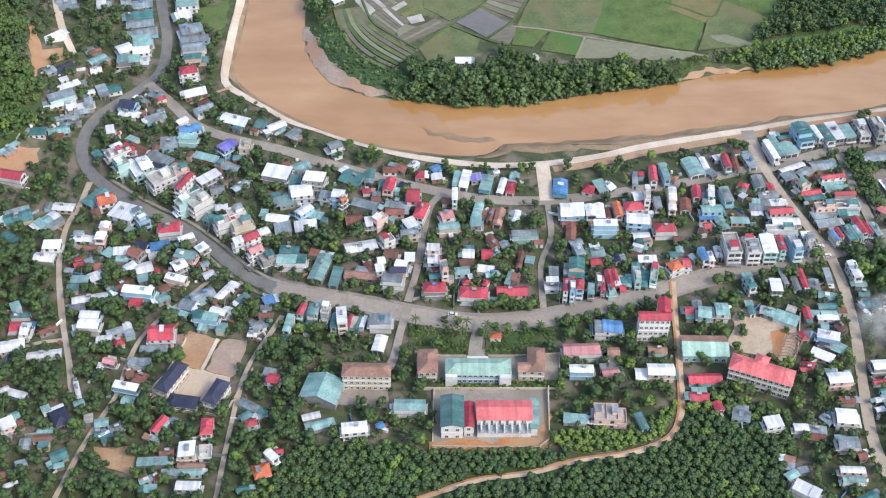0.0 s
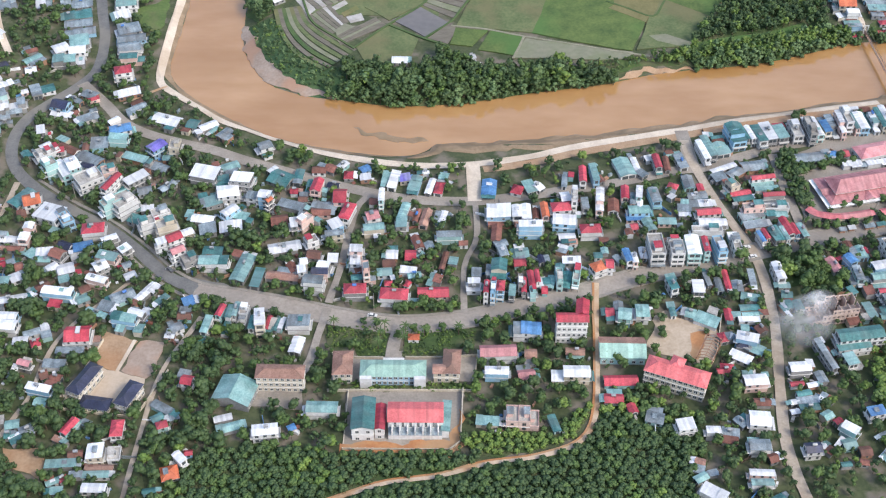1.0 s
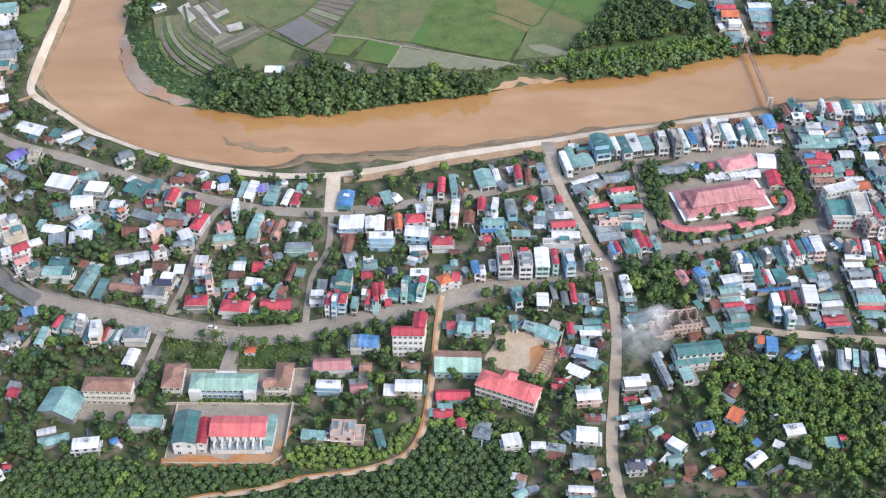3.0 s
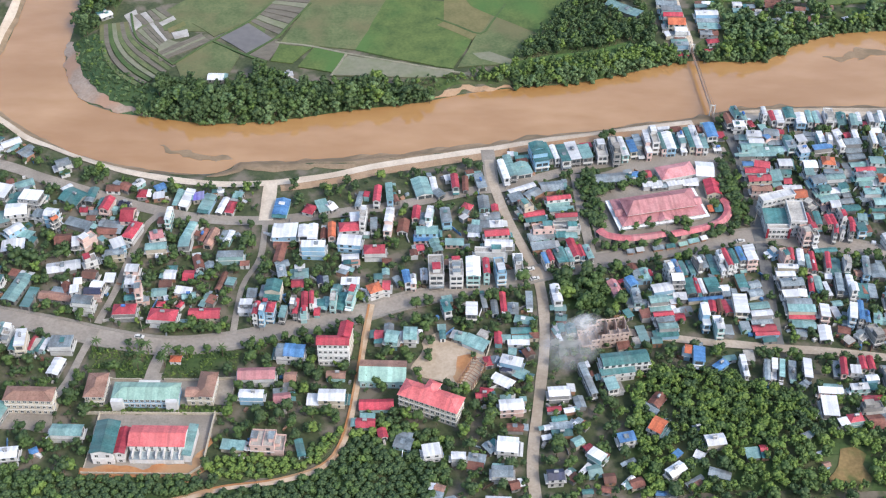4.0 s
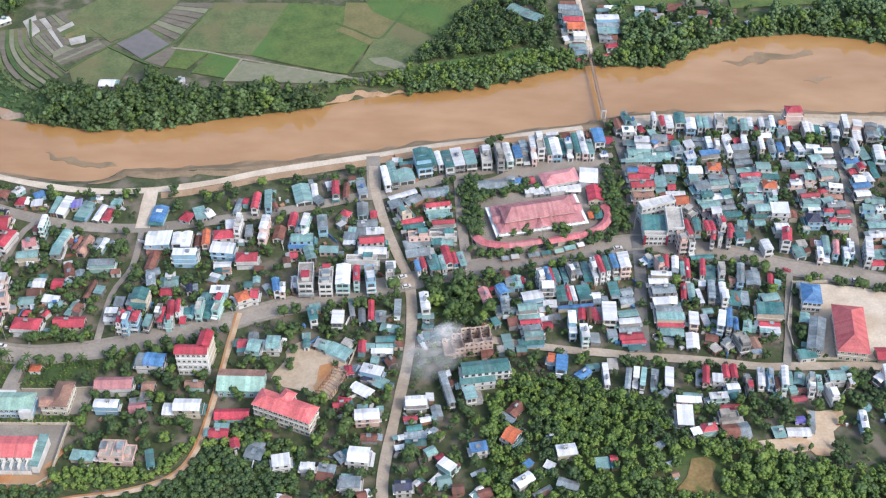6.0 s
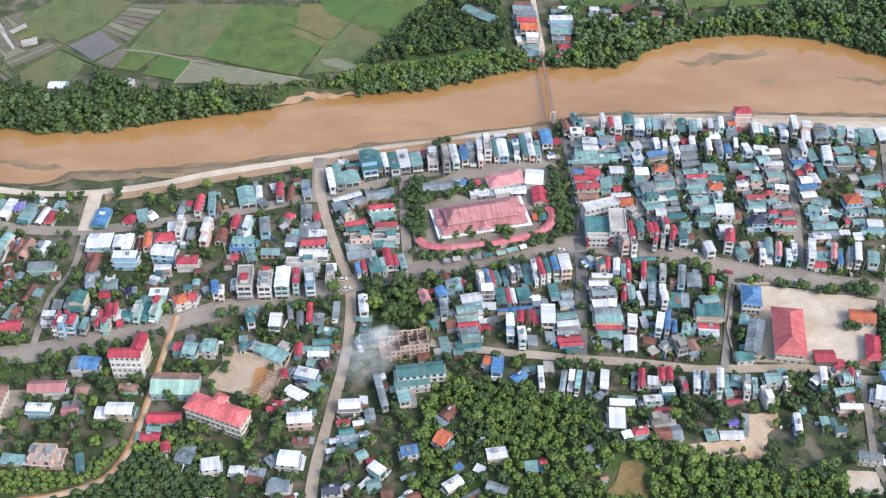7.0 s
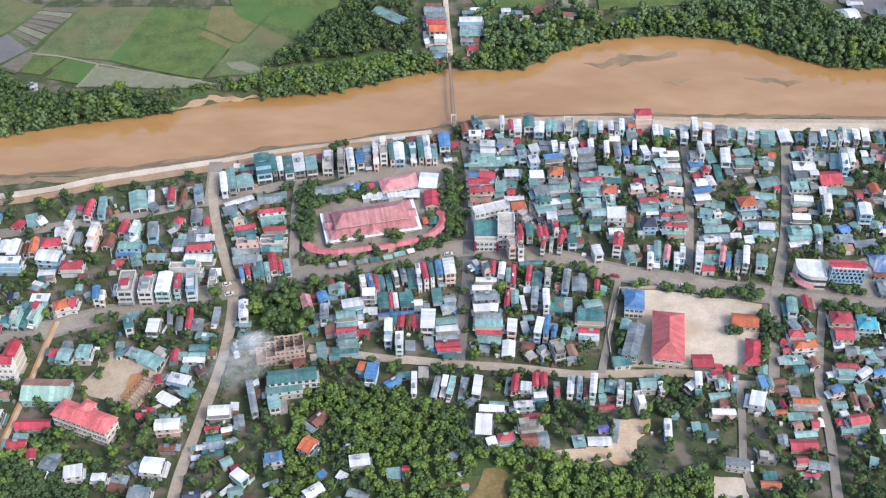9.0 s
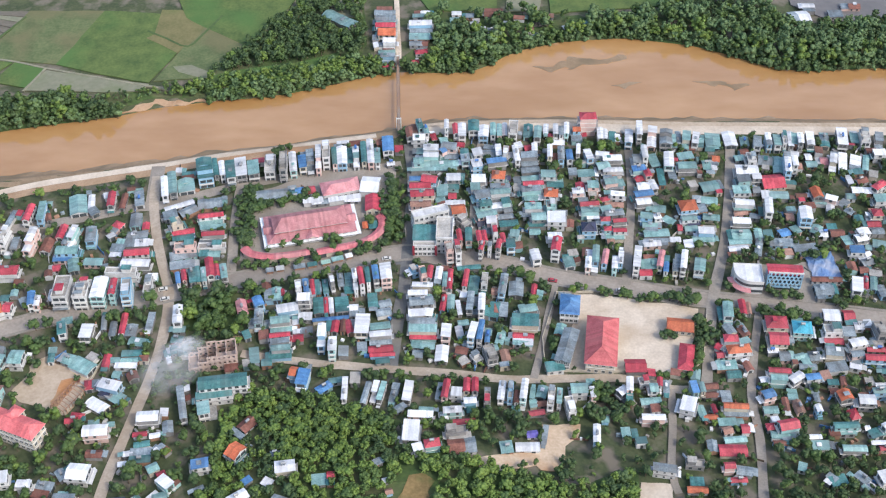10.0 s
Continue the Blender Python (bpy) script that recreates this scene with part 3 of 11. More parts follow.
def surface(name, low, high, rough=0.8, scale=0.3, detail=3.0, bump=0.3, metal=0.0, spread=0.0, stretch=(1, 1, 1), stain=None, stain_scale=0.06, stain_amount=0.5, sheets=0.0):
    """Two colours mixed by grain and by larger patches, with fine relief; spread varies the brightness from object to object; stain is a third colour in patches."""
    m = bpy.data.materials.new(name)
    m.use_nodes = True
    nt = m.node_tree
    n, l = nt.nodes, nt.links
    b = n["Principled BSDF"]
    b.inputs["Roughness"].default_value, b.inputs["Metallic"].default_value = rough, metal
    geo, mp = n.new("ShaderNodeNewGeometry"), n.new("ShaderNodeMapping")
    mp.inputs["Scale"].default_value = stretch
    l.new(geo.outputs["Position"], mp.inputs["Vector"])
    fine, wide = n.new("ShaderNodeTexNoise"), n.new("ShaderNodeTexNoise")
    for tex, s, d in ((fine, scale * 6, detail), (wide, scale, 4.0)):
        tex.inputs["Scale"].default_value, tex.inputs["Detail"].default_value = s, d
        l.new(mp.outputs["Vector"], tex.inputs["Vector"])
    both = n.new("ShaderNodeMath")
    both.operation = "MULTIPLY_ADD"
    both.inputs[1].default_value = 0.45
    l.new(fine.outputs["Fac"], both.inputs[0])
    half = n.new("ShaderNodeMath")
    half.operation = "MULTIPLY"
    half.inputs[1].default_value = 0.55
    l.new(wide.outputs["Fac"], half.inputs[0])
    l.new(half.outputs[0], both.inputs[2])
    ramp = n.new("ShaderNodeValToRGB")
    ramp.color_ramp.elements[0].position, ramp.color_ramp.elements[1].position = 0.36, 0.64
    ramp.color_ramp.elements[0].color, ramp.color_ramp.elements[1].color = (*low, 1), (*high, 1)
    l.new(both.outputs[0], ramp.inputs["Fac"])
    out = ramp.outputs["Color"]
    if stain:
        st, sr, mix = n.new("ShaderNodeTexNoise"), n.new("ShaderNodeValToRGB"), n.new("ShaderNodeMix")
        st.inputs["Scale"].default_value, st.inputs["Detail"].default_value = stain_scale, 5.0
        l.new(mp.outputs["Vector"], st.inputs["Vector"])
        sr.color_ramp.elements[0].position, sr.color_ramp.elements[1].position = 0.48, 0.62
        sr.color_ramp.elements[1].color = (stain_amount, stain_amount, stain_amount, 1)
        l.new(st.outputs["Fac"], sr.inputs["Fac"])
        mix.data_type = "RGBA"
        l.new(sr.outputs["Color"], mix.inputs["Factor"])
        l.new(out, mix.inputs["A"])
        mix.inputs["B"].default_value = (*stain, 1)
        out = mix.outputs["Result"]
    if sheets:
        # roofing sheets laid side by side along the thing's own length, each a shade apart
        co, sep, div, flo, wn, rg, hs = (n.new("ShaderNode" + k) for k in ("TexCoord", "SeparateXYZ", "Math", "Math", "TexWhiteNoise", "MapRange", "HueSaturation"))
        l.new(co.outputs["Object"], sep.inputs[0])
        div.operation, flo.operation = "DIVIDE", "FLOOR"
        div.inputs[1].default_value = 1.05
        l.new(sep.outputs["X"], div.inputs[0])
        l.new(div.outputs[0], flo.inputs[0])
        wn.noise_dimensions = "4D"
        inf = n.new("ShaderNodeObjectInfo")
        l.new(flo.outputs[0], wn.inputs["W"])
        l.new(inf.outputs["Location"], wn.inputs["Vector"])
        rg.inputs["To Min"].default_value, rg.inputs["To Max"].default_value = 1 - sheets, 1 + sheets * 0.6
        l.new(wn.outputs["Value"], rg.inputs["Value"])
        l.new(rg.outputs["Result"], hs.inputs["Value"])
        l.new(out, hs.inputs["Color"])
        out = hs.outputs["Color"]
    if spread:
        info, rng, hsv = n.new("ShaderNodeObjectInfo"), n.new("ShaderNodeMapRange"), n.new("ShaderNodeHueSaturation")
        rng.inputs["To Min"].default_value, rng.inputs["To Max"].default_value = 1 - spread, 1 + spread
        l.new(info.outputs["Random"], rng.inputs["Value"])
        l.new(rng.outputs["Result"], hsv.inputs["Value"])
        l.new(out, hsv.inputs["Color"])
        out = hsv.outputs["Color"]
    l.new(out, b.inputs["Base Color"])
    if bump:
        bp = n.new("ShaderNodeBump")
        bp.inputs["Strength"].default_value, bp.inputs["Distance"].default_value = bump, 0.05
        l.new(fine.outputs["Fac"], bp.inputs["Height"])
        l.new(bp.outputs["Normal"], b.inputs["Normal"])
    MATS[name] = m
    return m


def leafy(name, low, high, spread=0.15):
    """Foliage: colour varies from clump to clump and with patches."""
    m = surface(name, low, high, rough=0.7, scale=0.12, bump=0.0)
    nt = m.node_tree
    n, l = nt.nodes, nt.links
    geo, rng, hsv = n.new("ShaderNodeNewGeometry"), n.new("ShaderNodeMapRange"), n.new("ShaderNodeHueSaturation")
    rng.inputs["To Min"].default_value, rng.inputs["To Max"].default_value = 1 - spread, 1 + spread
    l.new(geo.outputs["Random Per Island"], rng.inputs["Value"])
    l.new(rng.outputs["Result"], hsv.inputs["Value"])
    src = n["Principled BSDF"].inputs["Base Color"].links[0].from_socket
    l.new(src, hsv.inputs["Color"])
    l.new(hsv.outputs["Color"], n["Principled BSDF"].inputs["Base Color"])
    n["Principled BSDF"].inputs["Subsurface Weight"].default_value = 0.0
    return m


surface("earth", (0.042, 0.062, 0.026), (0.092, 0.108, 0.05), 0.95, 0.1, stain=(0.2, 0.17, 0.135), stain_scale=0.09, stain_amount=0.9)
surface("asphalt", (0.13, 0.13, 0.13), (0.2, 0.2, 0.19), 0.9, 0.2, stain=(0.26, 0.24, 0.2), stain_scale=0.03, stain_amount=0.6)
surface("concrete", (0.265, 0.235, 0.2), (0.385, 0.345, 0.297), 0.9, 0.2, stain=(0.18, 0.155, 0.125), stain_scale=0.05)
surface("pale", (0.54, 0.455, 0.36), (0.71, 0.615, 0.5), 0.9, 0.15, stain=(0.4, 0.29, 0.19), stain_scale=0.04)
surface("dirt", (0.33, 0.215, 0.13), (0.47, 0.33, 0.215), 0.95, 0.15, stain=(0.4, 0.2, 0.09), stain_scale=0.04)
surface("clay", (0.4, 0.17, 0.07), (0.52, 0.26, 0.115), 0.95, 0.12, stain=(0.42, 0.3, 0.18), stain_scale=0.05, stain_amount=0.6)
surface("dry_grass", (0.17, 0.12, 0.05), (0.3, 0.21, 0.09), 0.95, 0.15, stain=(0.09, 0.12, 0.035), stain_scale=0.09, stain_amount=0.9)
surface("dusty", (0.275, 0.24, 0.203), (0.395, 0.348, 0.298), 0.9, 0.12, stain=(0.19, 0.172, 0.155), stain_scale=0.03)
surface("worn", (0.38, 0.315, 0.245), (0.53, 0.45, 0.36), 0.92, 0.15, stain=(0.3, 0.225, 0.155), stain_scale=0.05)
surface("sandy", (0.5, 0.37, 0.25), (0.66, 0.52, 0.38), 0.95, 0.15, stain=(0.45, 0.24, 0.11), stain_scale=0.06, stain_amount=0.7)
surface("bare_earth", (0.3, 0.225, 0.175), (0.43, 0.345, 0.28), 0.95, 0.12, stain=(0.38, 0.21, 0.13), stain_scale=0.06, stain_amount=0.7)
surface("bund", (0.2, 0.2, 0.13), (0.32, 0.3, 0.22), 0.95, 0.2)
surface("paving", (0.22, 0.2, 0.17), (0.33, 0.3, 0.26), 0.9, 0.4)
surface("mud", (0.24, 0.165, 0.095), (0.36, 0.26, 0.165), 0.75, 0.12, stain=(0.2, 0.15, 0.09), stain_scale=0.09, stain_amount=0.9)
surface("sand", (0.4, 0.31, 0.22), (0.56, 0.46, 0.35), 0.9, 0.1)
water = surface("water", (0.42, 0.219, 0.08), (0.535, 0.31, 0.138), 0.07, 0.01, bump=0.0, stain=(0.37, 0.185, 0.056), stain_scale=0.014, stretch=(0.7, 1.7, 1))
water.node_tree.nodes["Principled BSDF"].inputs["Specular IOR Level"].default_value = 1.0
water.node_tree.nodes["Principled BSDF"].inputs["IOR"].default_value = 1.72
# crops
surface("crop_green", (0.06, 0.104, 0.028), (0.135, 0.182, 0.05), 0.9, 0.11, detail=6.0, stain=(0.074, 0.162, 0.04), stain_scale=0.025, stain_amount=0.8)
surface("crop_olive", (0.075, 0.114, 0.043), (0.164, 0.189, 0.080), 0.9, 0.11, detail=6.0, stain=(0.169, 0.150, 0.073), stain_scale=0.03, stain_amount=0.7)
surface("crop_yellow", (0.141, 0.136, 0.054), (0.216, 0.189, 0.083), 0.9, 0.11, detail=6.0, stain=(0.150, 0.176, 0.059), stain_scale=0.04)
surface("crop_dark", (0.05, 0.095, 0.03), (0.09, 0.14, 0.045), 0.9, 0.08, stain=(0.12, 0.15, 0.06), stain_scale=0.05)
surface("tilled", (0.13, 0.115, 0.09), (0.2, 0.18, 0.14), 0.95, 0.08, stretch=(1, 4, 1))
surface("fallow", (0.19, 0.2, 0.13), (0.27, 0.26, 0.19), 0.95, 0.06, stain=(0.13, 0.17, 0.07))
surface("mulch", (0.4, 0.38, 0.35), (0.55, 0.53, 0.5), 0.9, 0.1, stain=(0.2, 0.17, 0.13), stain_scale=0.1)
surface("pond", (0.15, 0.14, 0.135), (0.2, 0.185, 0.175), 0.5, 0.05, bump=0)
surface("slope_grass", (0.038, 0.088, 0.036), (0.08, 0.135, 0.052), 0.95, 0.08, stain=(0.05, 0.09, 0.03), stain_scale=0.12)
surface("meadow", (0.07, 0.12, 0.035), (0.13, 0.19, 0.055), 0.95, 0.1, stain=(0.15, 0.15, 0.07), stain_scale=0.08)
surface("weeds", (0.035, 0.07, 0.02), (0.075, 0.12, 0.035), 0.95, 0.1, stain=(0.15, 0.135, 0.08), stain_scale=0.06)
# walls
surface("wall_white", (0.55, 0.55, 0.545), (0.74, 0.74, 0.735), 0.8, 0.15, spread=0.1, stain=(0.4, 0.38, 0.34), stain_scale=0.12, stain_amount=0.35)
surface("wall_cream", (0.46, 0.41, 0.32), (0.62, 0.56, 0.46), 0.8, 0.15, spread=0.08, stain=(0.4, 0.35, 0.27), stain_scale=0.12, stain_amount=0.35)
surface("wall_grey", (0.19, 0.19, 0.19), (0.34, 0.335, 0.33), 0.9, 0.15, spread=0.15, stain=(0.22, 0.21, 0.19), stain_scale=0.12)
surface("wall_blue", (0.22, 0.42, 0.58), (0.33, 0.53, 0.68), 0.8, 0.15, spread=0.12, stain=(0.3, 0.36, 0.4), stain_scale=0.12, stain_amount=0.4)
surface("wall_aqua", (0.28, 0.5, 0.5), (0.4, 0.6, 0.58), 0.8, 0.15, spread=0.12, stain=(0.3, 0.36, 0.36), stain_scale=0.12, stain_amount=0.4)
surface("wall_pink", (0.62, 0.42, 0.38), (0.74, 0.54, 0.48), 0.8, 0.15, spread=0.1, stain=(0.4, 0.33, 0.3), stain_scale=0.12, stain_amount=0.35)
surface("wall_brick", (0.3, 0.16, 0.1), (0.42, 0.25, 0.17), 0.9, 0.5, spread=0.15)
# roofs
for key, low, high, stain, met, ro in (
        ("teal", (0.05, 0.18, 0.18), (0.12, 0.3, 0.29), (0.17, 0.25, 0.24), 0.2, 0.5),
        ("aqua", (0.2, 0.4, 0.38), (0.36, 0.55, 0.52), (0.24, 0.33, 0.32), 0.2, 0.5),
        ("blue", (0.07, 0.2, 0.45), (0.14, 0.32, 0.56), (0.2, 0.28, 0.42), 0.15, 0.5),
        ("red", (0.42, 0.035, 0.06), (0.56, 0.08, 0.11), (0.34, 0.1, 0.11), 0.0, 0.55),
        ("rose", (0.66, 0.13, 0.14), (0.74, 0.2, 0.2), (0.6, 0.2, 0.19), 0.0, 0.6),
        ("mint", (0.34, 0.56, 0.47), (0.44, 0.66, 0.56), (0.38, 0.56, 0.5), 0.0, 0.6),
        ("cyan", (0.05, 0.38, 0.52), (0.1, 0.5, 0.64), (0.12, 0.36, 0.46), 0.0, 0.55),
        ("orange", (0.48, 0.11, 0.05), (0.62, 0.18, 0.085), (0.45, 0.15, 0.08), 0.0, 0.6),
        ("maroon", (0.19, 0.075, 0.055), (0.3, 0.13, 0.1), (0.13, 0.08, 0.06), 0.0, 0.8),
        ("tile", (0.32, 0.17, 0.13), (0.44, 0.26, 0.2), (0.22, 0.15, 0.12), 0.0, 0.85),
        ("white", (0.7, 0.715, 0.735), (0.84, 0.848, 0.856), (0.6, 0.6, 0.6), 0.05, 0.5),
        ("grey", (0.2, 0.255, 0.285), (0.36, 0.42, 0.45), (0.16, 0.155, 0.15), 0.15, 0.6),
        ("slab", (0.36, 0.34, 0.31), (0.52, 0.5, 0.46), (0.26, 0.24, 0.21), 0.0, 0.9),
        ("pink", (0.52, 0.2, 0.215), (0.62, 0.285, 0.295), (0.56, 0.34, 0.33), 0.0, 0.6),
        ("stall", (0.5, 0.115, 0.13), (0.6, 0.185, 0.2), (0.55, 0.28, 0.27), 0.0, 0.6),
        ("navy", (0.025, 0.03, 0.065), (0.05, 0.06, 0.12), (0.06, 0.06, 0.08), 0.0, 0.5),
        ("violet", (0.12, 0.1, 0.4), (0.2, 0.17, 0.52), (0.3, 0.3, 0.4), 0.0, 0.6)):
    low = tuple((0.9 if key == "white" else 0.76) * c for c in low)
    surface("roof_" + key, low, high, ro, 0.25, metal=met, spread=0.22, stain=stain, stain_scale=0.11, stain_amount=0.25 if key in ("white", "red", "rose", "mint", "cyan", "blue", "pink", "orange") else 0.6, sheets=0.18 if ro < 0.61 else 0.1)
surface("window_glass", (0.04, 0.052, 0.06), (0.1, 0.115, 0.125), 0.12, 0.2, bump=0)
surface("trim_white", (0.62, 0.61, 0.58), (0.76, 0.75, 0.72), 0.7, 0.3)
surface("steel", (0.33, 0.34, 0.35), (0.46, 0.47, 0.48), 0.6, 0.5, metal=0.5)
surface("tank_blue", (0.05, 0.15, 0.4), (0.08, 0.2, 0.5), 0.5, 0.5)
surface("tarpaulin", (0.1, 0.2, 0.42), (0.22, 0.34, 0.55), 0.5, 0.3, stain=(0.45, 0.46, 0.5), stain_scale=0.12, stain_amount=0.7)
surface("awning", (0.4, 0.42, 0.42), (0.6, 0.6, 0.58), 0.6, 0.4, spread=0.3)
surface("bark", (0.07, 0.05, 0.035), (0.14, 0.1, 0.07), 0.95, 0.8)
surface("dark_metal", (0.06, 0.06, 0.06), (0.12, 0.12, 0.12), 0.6, 0.5)
surface("car_paint", (0.3, 0.3, 0.31), (0.36, 0.36, 0.37), 0.3, 0.5, spread=0.7)
surface("ruin_wall", (0.44, 0.33, 0.28), (0.6, 0.47, 0.41), 0.95, 0.3, stain=(0.3, 0.24, 0.21), stain_scale=0.2, stain_amount=0.7)
surface("rubble", (0.3, 0.24, 0.2), (0.46, 0.36, 0.3), 0.95, 0.3)
# dark and mid greens are lifted slightly to put distant haze into the colour
leafy("leaf_dark", (0.035, 0.07, 0.024), (0.066, 0.11, 0.035))
leafy("leaf_mid", (0.048, 0.094, 0.024), (0.09, 0.146, 0.037))
leafy("leaf_light", (0.09, 0.16, 0.03), (0.16, 0.23, 0.047))
# pale bamboo green, raised further so the colour holds the far bank's haze
leafy("leaf_bamboo", (0.075, 0.14, 0.055), (0.14, 0.21, 0.085))


# ---- lie of the land ----
HILLS = [(60, 205, 120, 62, 17.0), (300, 302, 60, 34, 11.0), (410, 250, 90, 40, 8.0), (-245, 540, 50, 90, 26.0), (-190, 270, 60, 60, 5.0)]


def segments(pts):
    p = np.array(pts, float)
    return p[:-1], p[1:]


def distance(x, y, pts):
    """How far places lie from a line of points."""
    best = np.full(np.shape(x), 1e9)
    for a, b in zip(*segments(pts)):
        d = b - a
        s = np.clip(((x - a[0]) * d[0] + (y - a[1]) * d[1]) / (d @ d + 1e-9), 0, 1)
        best = np.minimum(best, np.hypot(x - a[0] - s * d[0], y - a[1] - s * d[1]))
    return best


def inside(x, y, ring):
    odd = np.zeros(np.shape(x), bool)
    for (ax, ay), (bx, by) in zip(ring, ring[1:] + ring[:1]):
        if ay != by:
            odd ^= ((ay > y) != (by > y)) & (x < (bx - ax) * (y - ay) / (by - ay) + ax)
    return odd


def curve(pts, step=4.0):
    """A smooth line through the points, at even steps."""
    p = [Vector((*q, 0)) for q in pts]
    if len(p) == 2:
        out = [p[0].lerp(p[1], k / 8) for k in range(9)]
    else:
        p = [p[0] * 2 - p[1], *p, p[-1] * 2 - p[-2]]
        out = []
        for a, b, c, d in zip(p, p[1:], p[2:], p[3:]):
            n = max(2, int((c - b).length / step))
            for k in range(n):
                t = k / n
                out.append(0.5 * (2 * b + (c - a) * t + (2 * a - 5 * b + 4 * c - d) * t * t + (3 * b - a - 3 * c + d) * t ** 3))
        out.append(p[-2])
    return [(v.x, v.y) for v in out]


NORTH_LINE, SOUTH_LINE = curve(NORTH_BANK, 8), curve(SOUTH_BANK, 8)
NORTH_LINE = [(NORTH_LINE[0][0] - 60, 3000.0)] + NORTH_LINE + [(3000.0, NORTH_LINE[-1][1])]
SOUTH_LINE = [(SOUTH_LINE[0][0] - 60, 3000.0)] + SOUTH_LINE + [(3000.0, SOUTH_LINE[-1][1])]
RIVER = SOUTH_LINE + NORTH_LINE[::-1]
WATER_Z = -3.0


def land(x, y):
    """Height of the ground at places."""
    x, y = np.asarray(x, float), np.asarray(y, float)
    z = np.zeros(x.shape)
    for hx, hy, rx, ry, h in HILLS:
        z = z + h * np.exp(-((x - hx) / rx) ** 2 - ((y - hy) / ry) ** 2)
    wet = inside(x, y, RIVER)
    ds, dn = distance(x, y, SOUTH_LINE), distance(x, y, NORTH_LINE)
    d = np.minimum(ds, dn)
    far = inside(x, y, NORTH_LINE + [(3000.0, 3000.0)])
    bank = np.where(far, -3 + np.minimum(dn, 14) * 0.36, -3 + np.minimum(ds, 6) * 0.5)
    z = np.where(wet, -3 - np.minimum(d, 8) * 0.4, np.minimum(bank, np.where(far, 2.0, 0)) + np.where(wet, 0, z))
    return z




def mesh_object(name, verts, faces, materials, slots=None, smooth=False, parent=None):
    me = bpy.data.meshes.new(name)
    me.from_pydata(verts, [], faces)
    for m in materials:
        me.materials.append(MATS[m])
    if slots is not None:
        me.polygons.foreach_set("material_index", slots)
    if smooth:
        me.polygons.foreach_set("use_smooth", [True] * len(me.polygons))
    me.update()
    ob = new(name, me)
    if parent:
        ob.parent = parent
    return ob


def axis(lo, hi, step, reach):
    out, s = list(np.arange(lo, hi + step, step)), step
    left, right = [lo], [out[-1]]
    while right[-1] < hi + reach:
        s *= 1.35
        left.append(left[-1] - s)
        right.append(right[-1] + s)
    return np.array(left[:0:-1] + out + right[1:])


gx, gy = axis(-320, 660, 4.0, 2600), axis(200, 720, 4.0, 2600)
X, Y = np.meshgrid(gx, gy)
Z = land(X, Y)
LAND_GRID = Z.copy()


def height(x, y):
    """Height of the ground at one place, read between the points of the net."""
    i = min(max(int(np.searchsorted(gx, x)) - 1, 0), len(gx) - 2)
    j = min(max(int(np.searchsorted(gy, y)) - 1, 0), len(gy) - 2)
    u, v = (x - gx[i]) / (gx[i + 1] - gx[i]), (y - gy[j]) / (gy[j + 1] - gy[j])
    g = LAND_GRID
    return float((g[j, i] * (1 - u) + g[j, i + 1] * u) * (1 - v) + (g[j + 1, i] * (1 - u) + g[j + 1, i + 1] * u) * v)


rough = np.array([noise.noise((a * 0.05, b * 0.05, 0.3)) for a, b in zip(X.ravel(), Y.ravel())]).reshape(X.shape)
Z = Z + 0.25 * rough - 0.15
nx, ny = len(gx), len(gy)
faces = [(j * nx + i, j * nx + i + 1, (j + 1) * nx + i + 1, (j + 1) * nx + i) for j in range(ny - 1) for i in range(nx - 1)]
ground = mesh_object("ground", np.stack([X, Y, Z], -1).reshape(-1, 3).tolist(), faces, ["earth"], smooth=True)
tagged(ground, "grassy brown earth under the whole town and valley", "ground", kind="structure")
river = mesh_object("water", [(-600, 200, WATER_Z), (3000, 200, WATER_Z), (3000, 3000, WATER_Z), (-600, 3000, WATER_Z)], [(0, 1, 2, 3)], ["water"])
tagged(river, "muddy orange-brown river bending round the town", "river", kind="structure")


def strip(name, pts, width, lift, material, label, category, shift=0.0, kerb=0.0, taper=0.0):
    """A draped band along a line; with a kerb it has standing sides."""
    line = curve(pts)
    p = np.array(line)
    t = np.gradient(p, axis=0)
    t /= np.linalg.norm(t, axis=1)[:, None] + 1e-9
    nrm = np.stack([-t[:, 1], t[:, 0]], 1)
    wob = np.array([noise.noise((q[0] * 0.06, q[1] * 0.06, 2.0)) for q in line]) * (0.35 if not kerb else 0)
    half = np.full(len(p), width / 2)
    if taper:
        run = np.minimum(np.arange(len(p)), np.arange(len(p))[::-1]) * 4.0
        rag = np.array([noise.noise((q[0] * 0.13, q[1] * 0.13, 4.0)) for q in line])
        half = half * np.clip(run / taper, 0.04, 1.0) ** 0.6 * (1 + 0.7 * rag) + wob * 3
        wob = wob * 0
    rows = []
    for s in (-1, -0.5, 0, 0.5, 1):
        q = p + nrm * (shift + s * (half + wob))[:, None]
        rows.append(np.c_[q, np.maximum(land(q[:, 0], q[:, 1]), WATER_Z + 0.12) + lift])
    if kerb:
        lo, hi = rows[0].copy(), rows[-1].copy()
        lo[:, 2] -= kerb + 0.3
        hi[:, 2] -= kerb + 0.3
        rows = [lo, *rows, hi]
    n, k = len(p), len(rows)
    verts = np.concatenate(rows).tolist()
    faces = [(j * n + i, j * n + i + 1, (j + 1) * n + i + 1, (j + 1) * n + i) for j in range(k - 1) for i in range(n - 1)]
    return tagged(mesh_object(name, verts, faces, [material]), label, category, kind="structure")


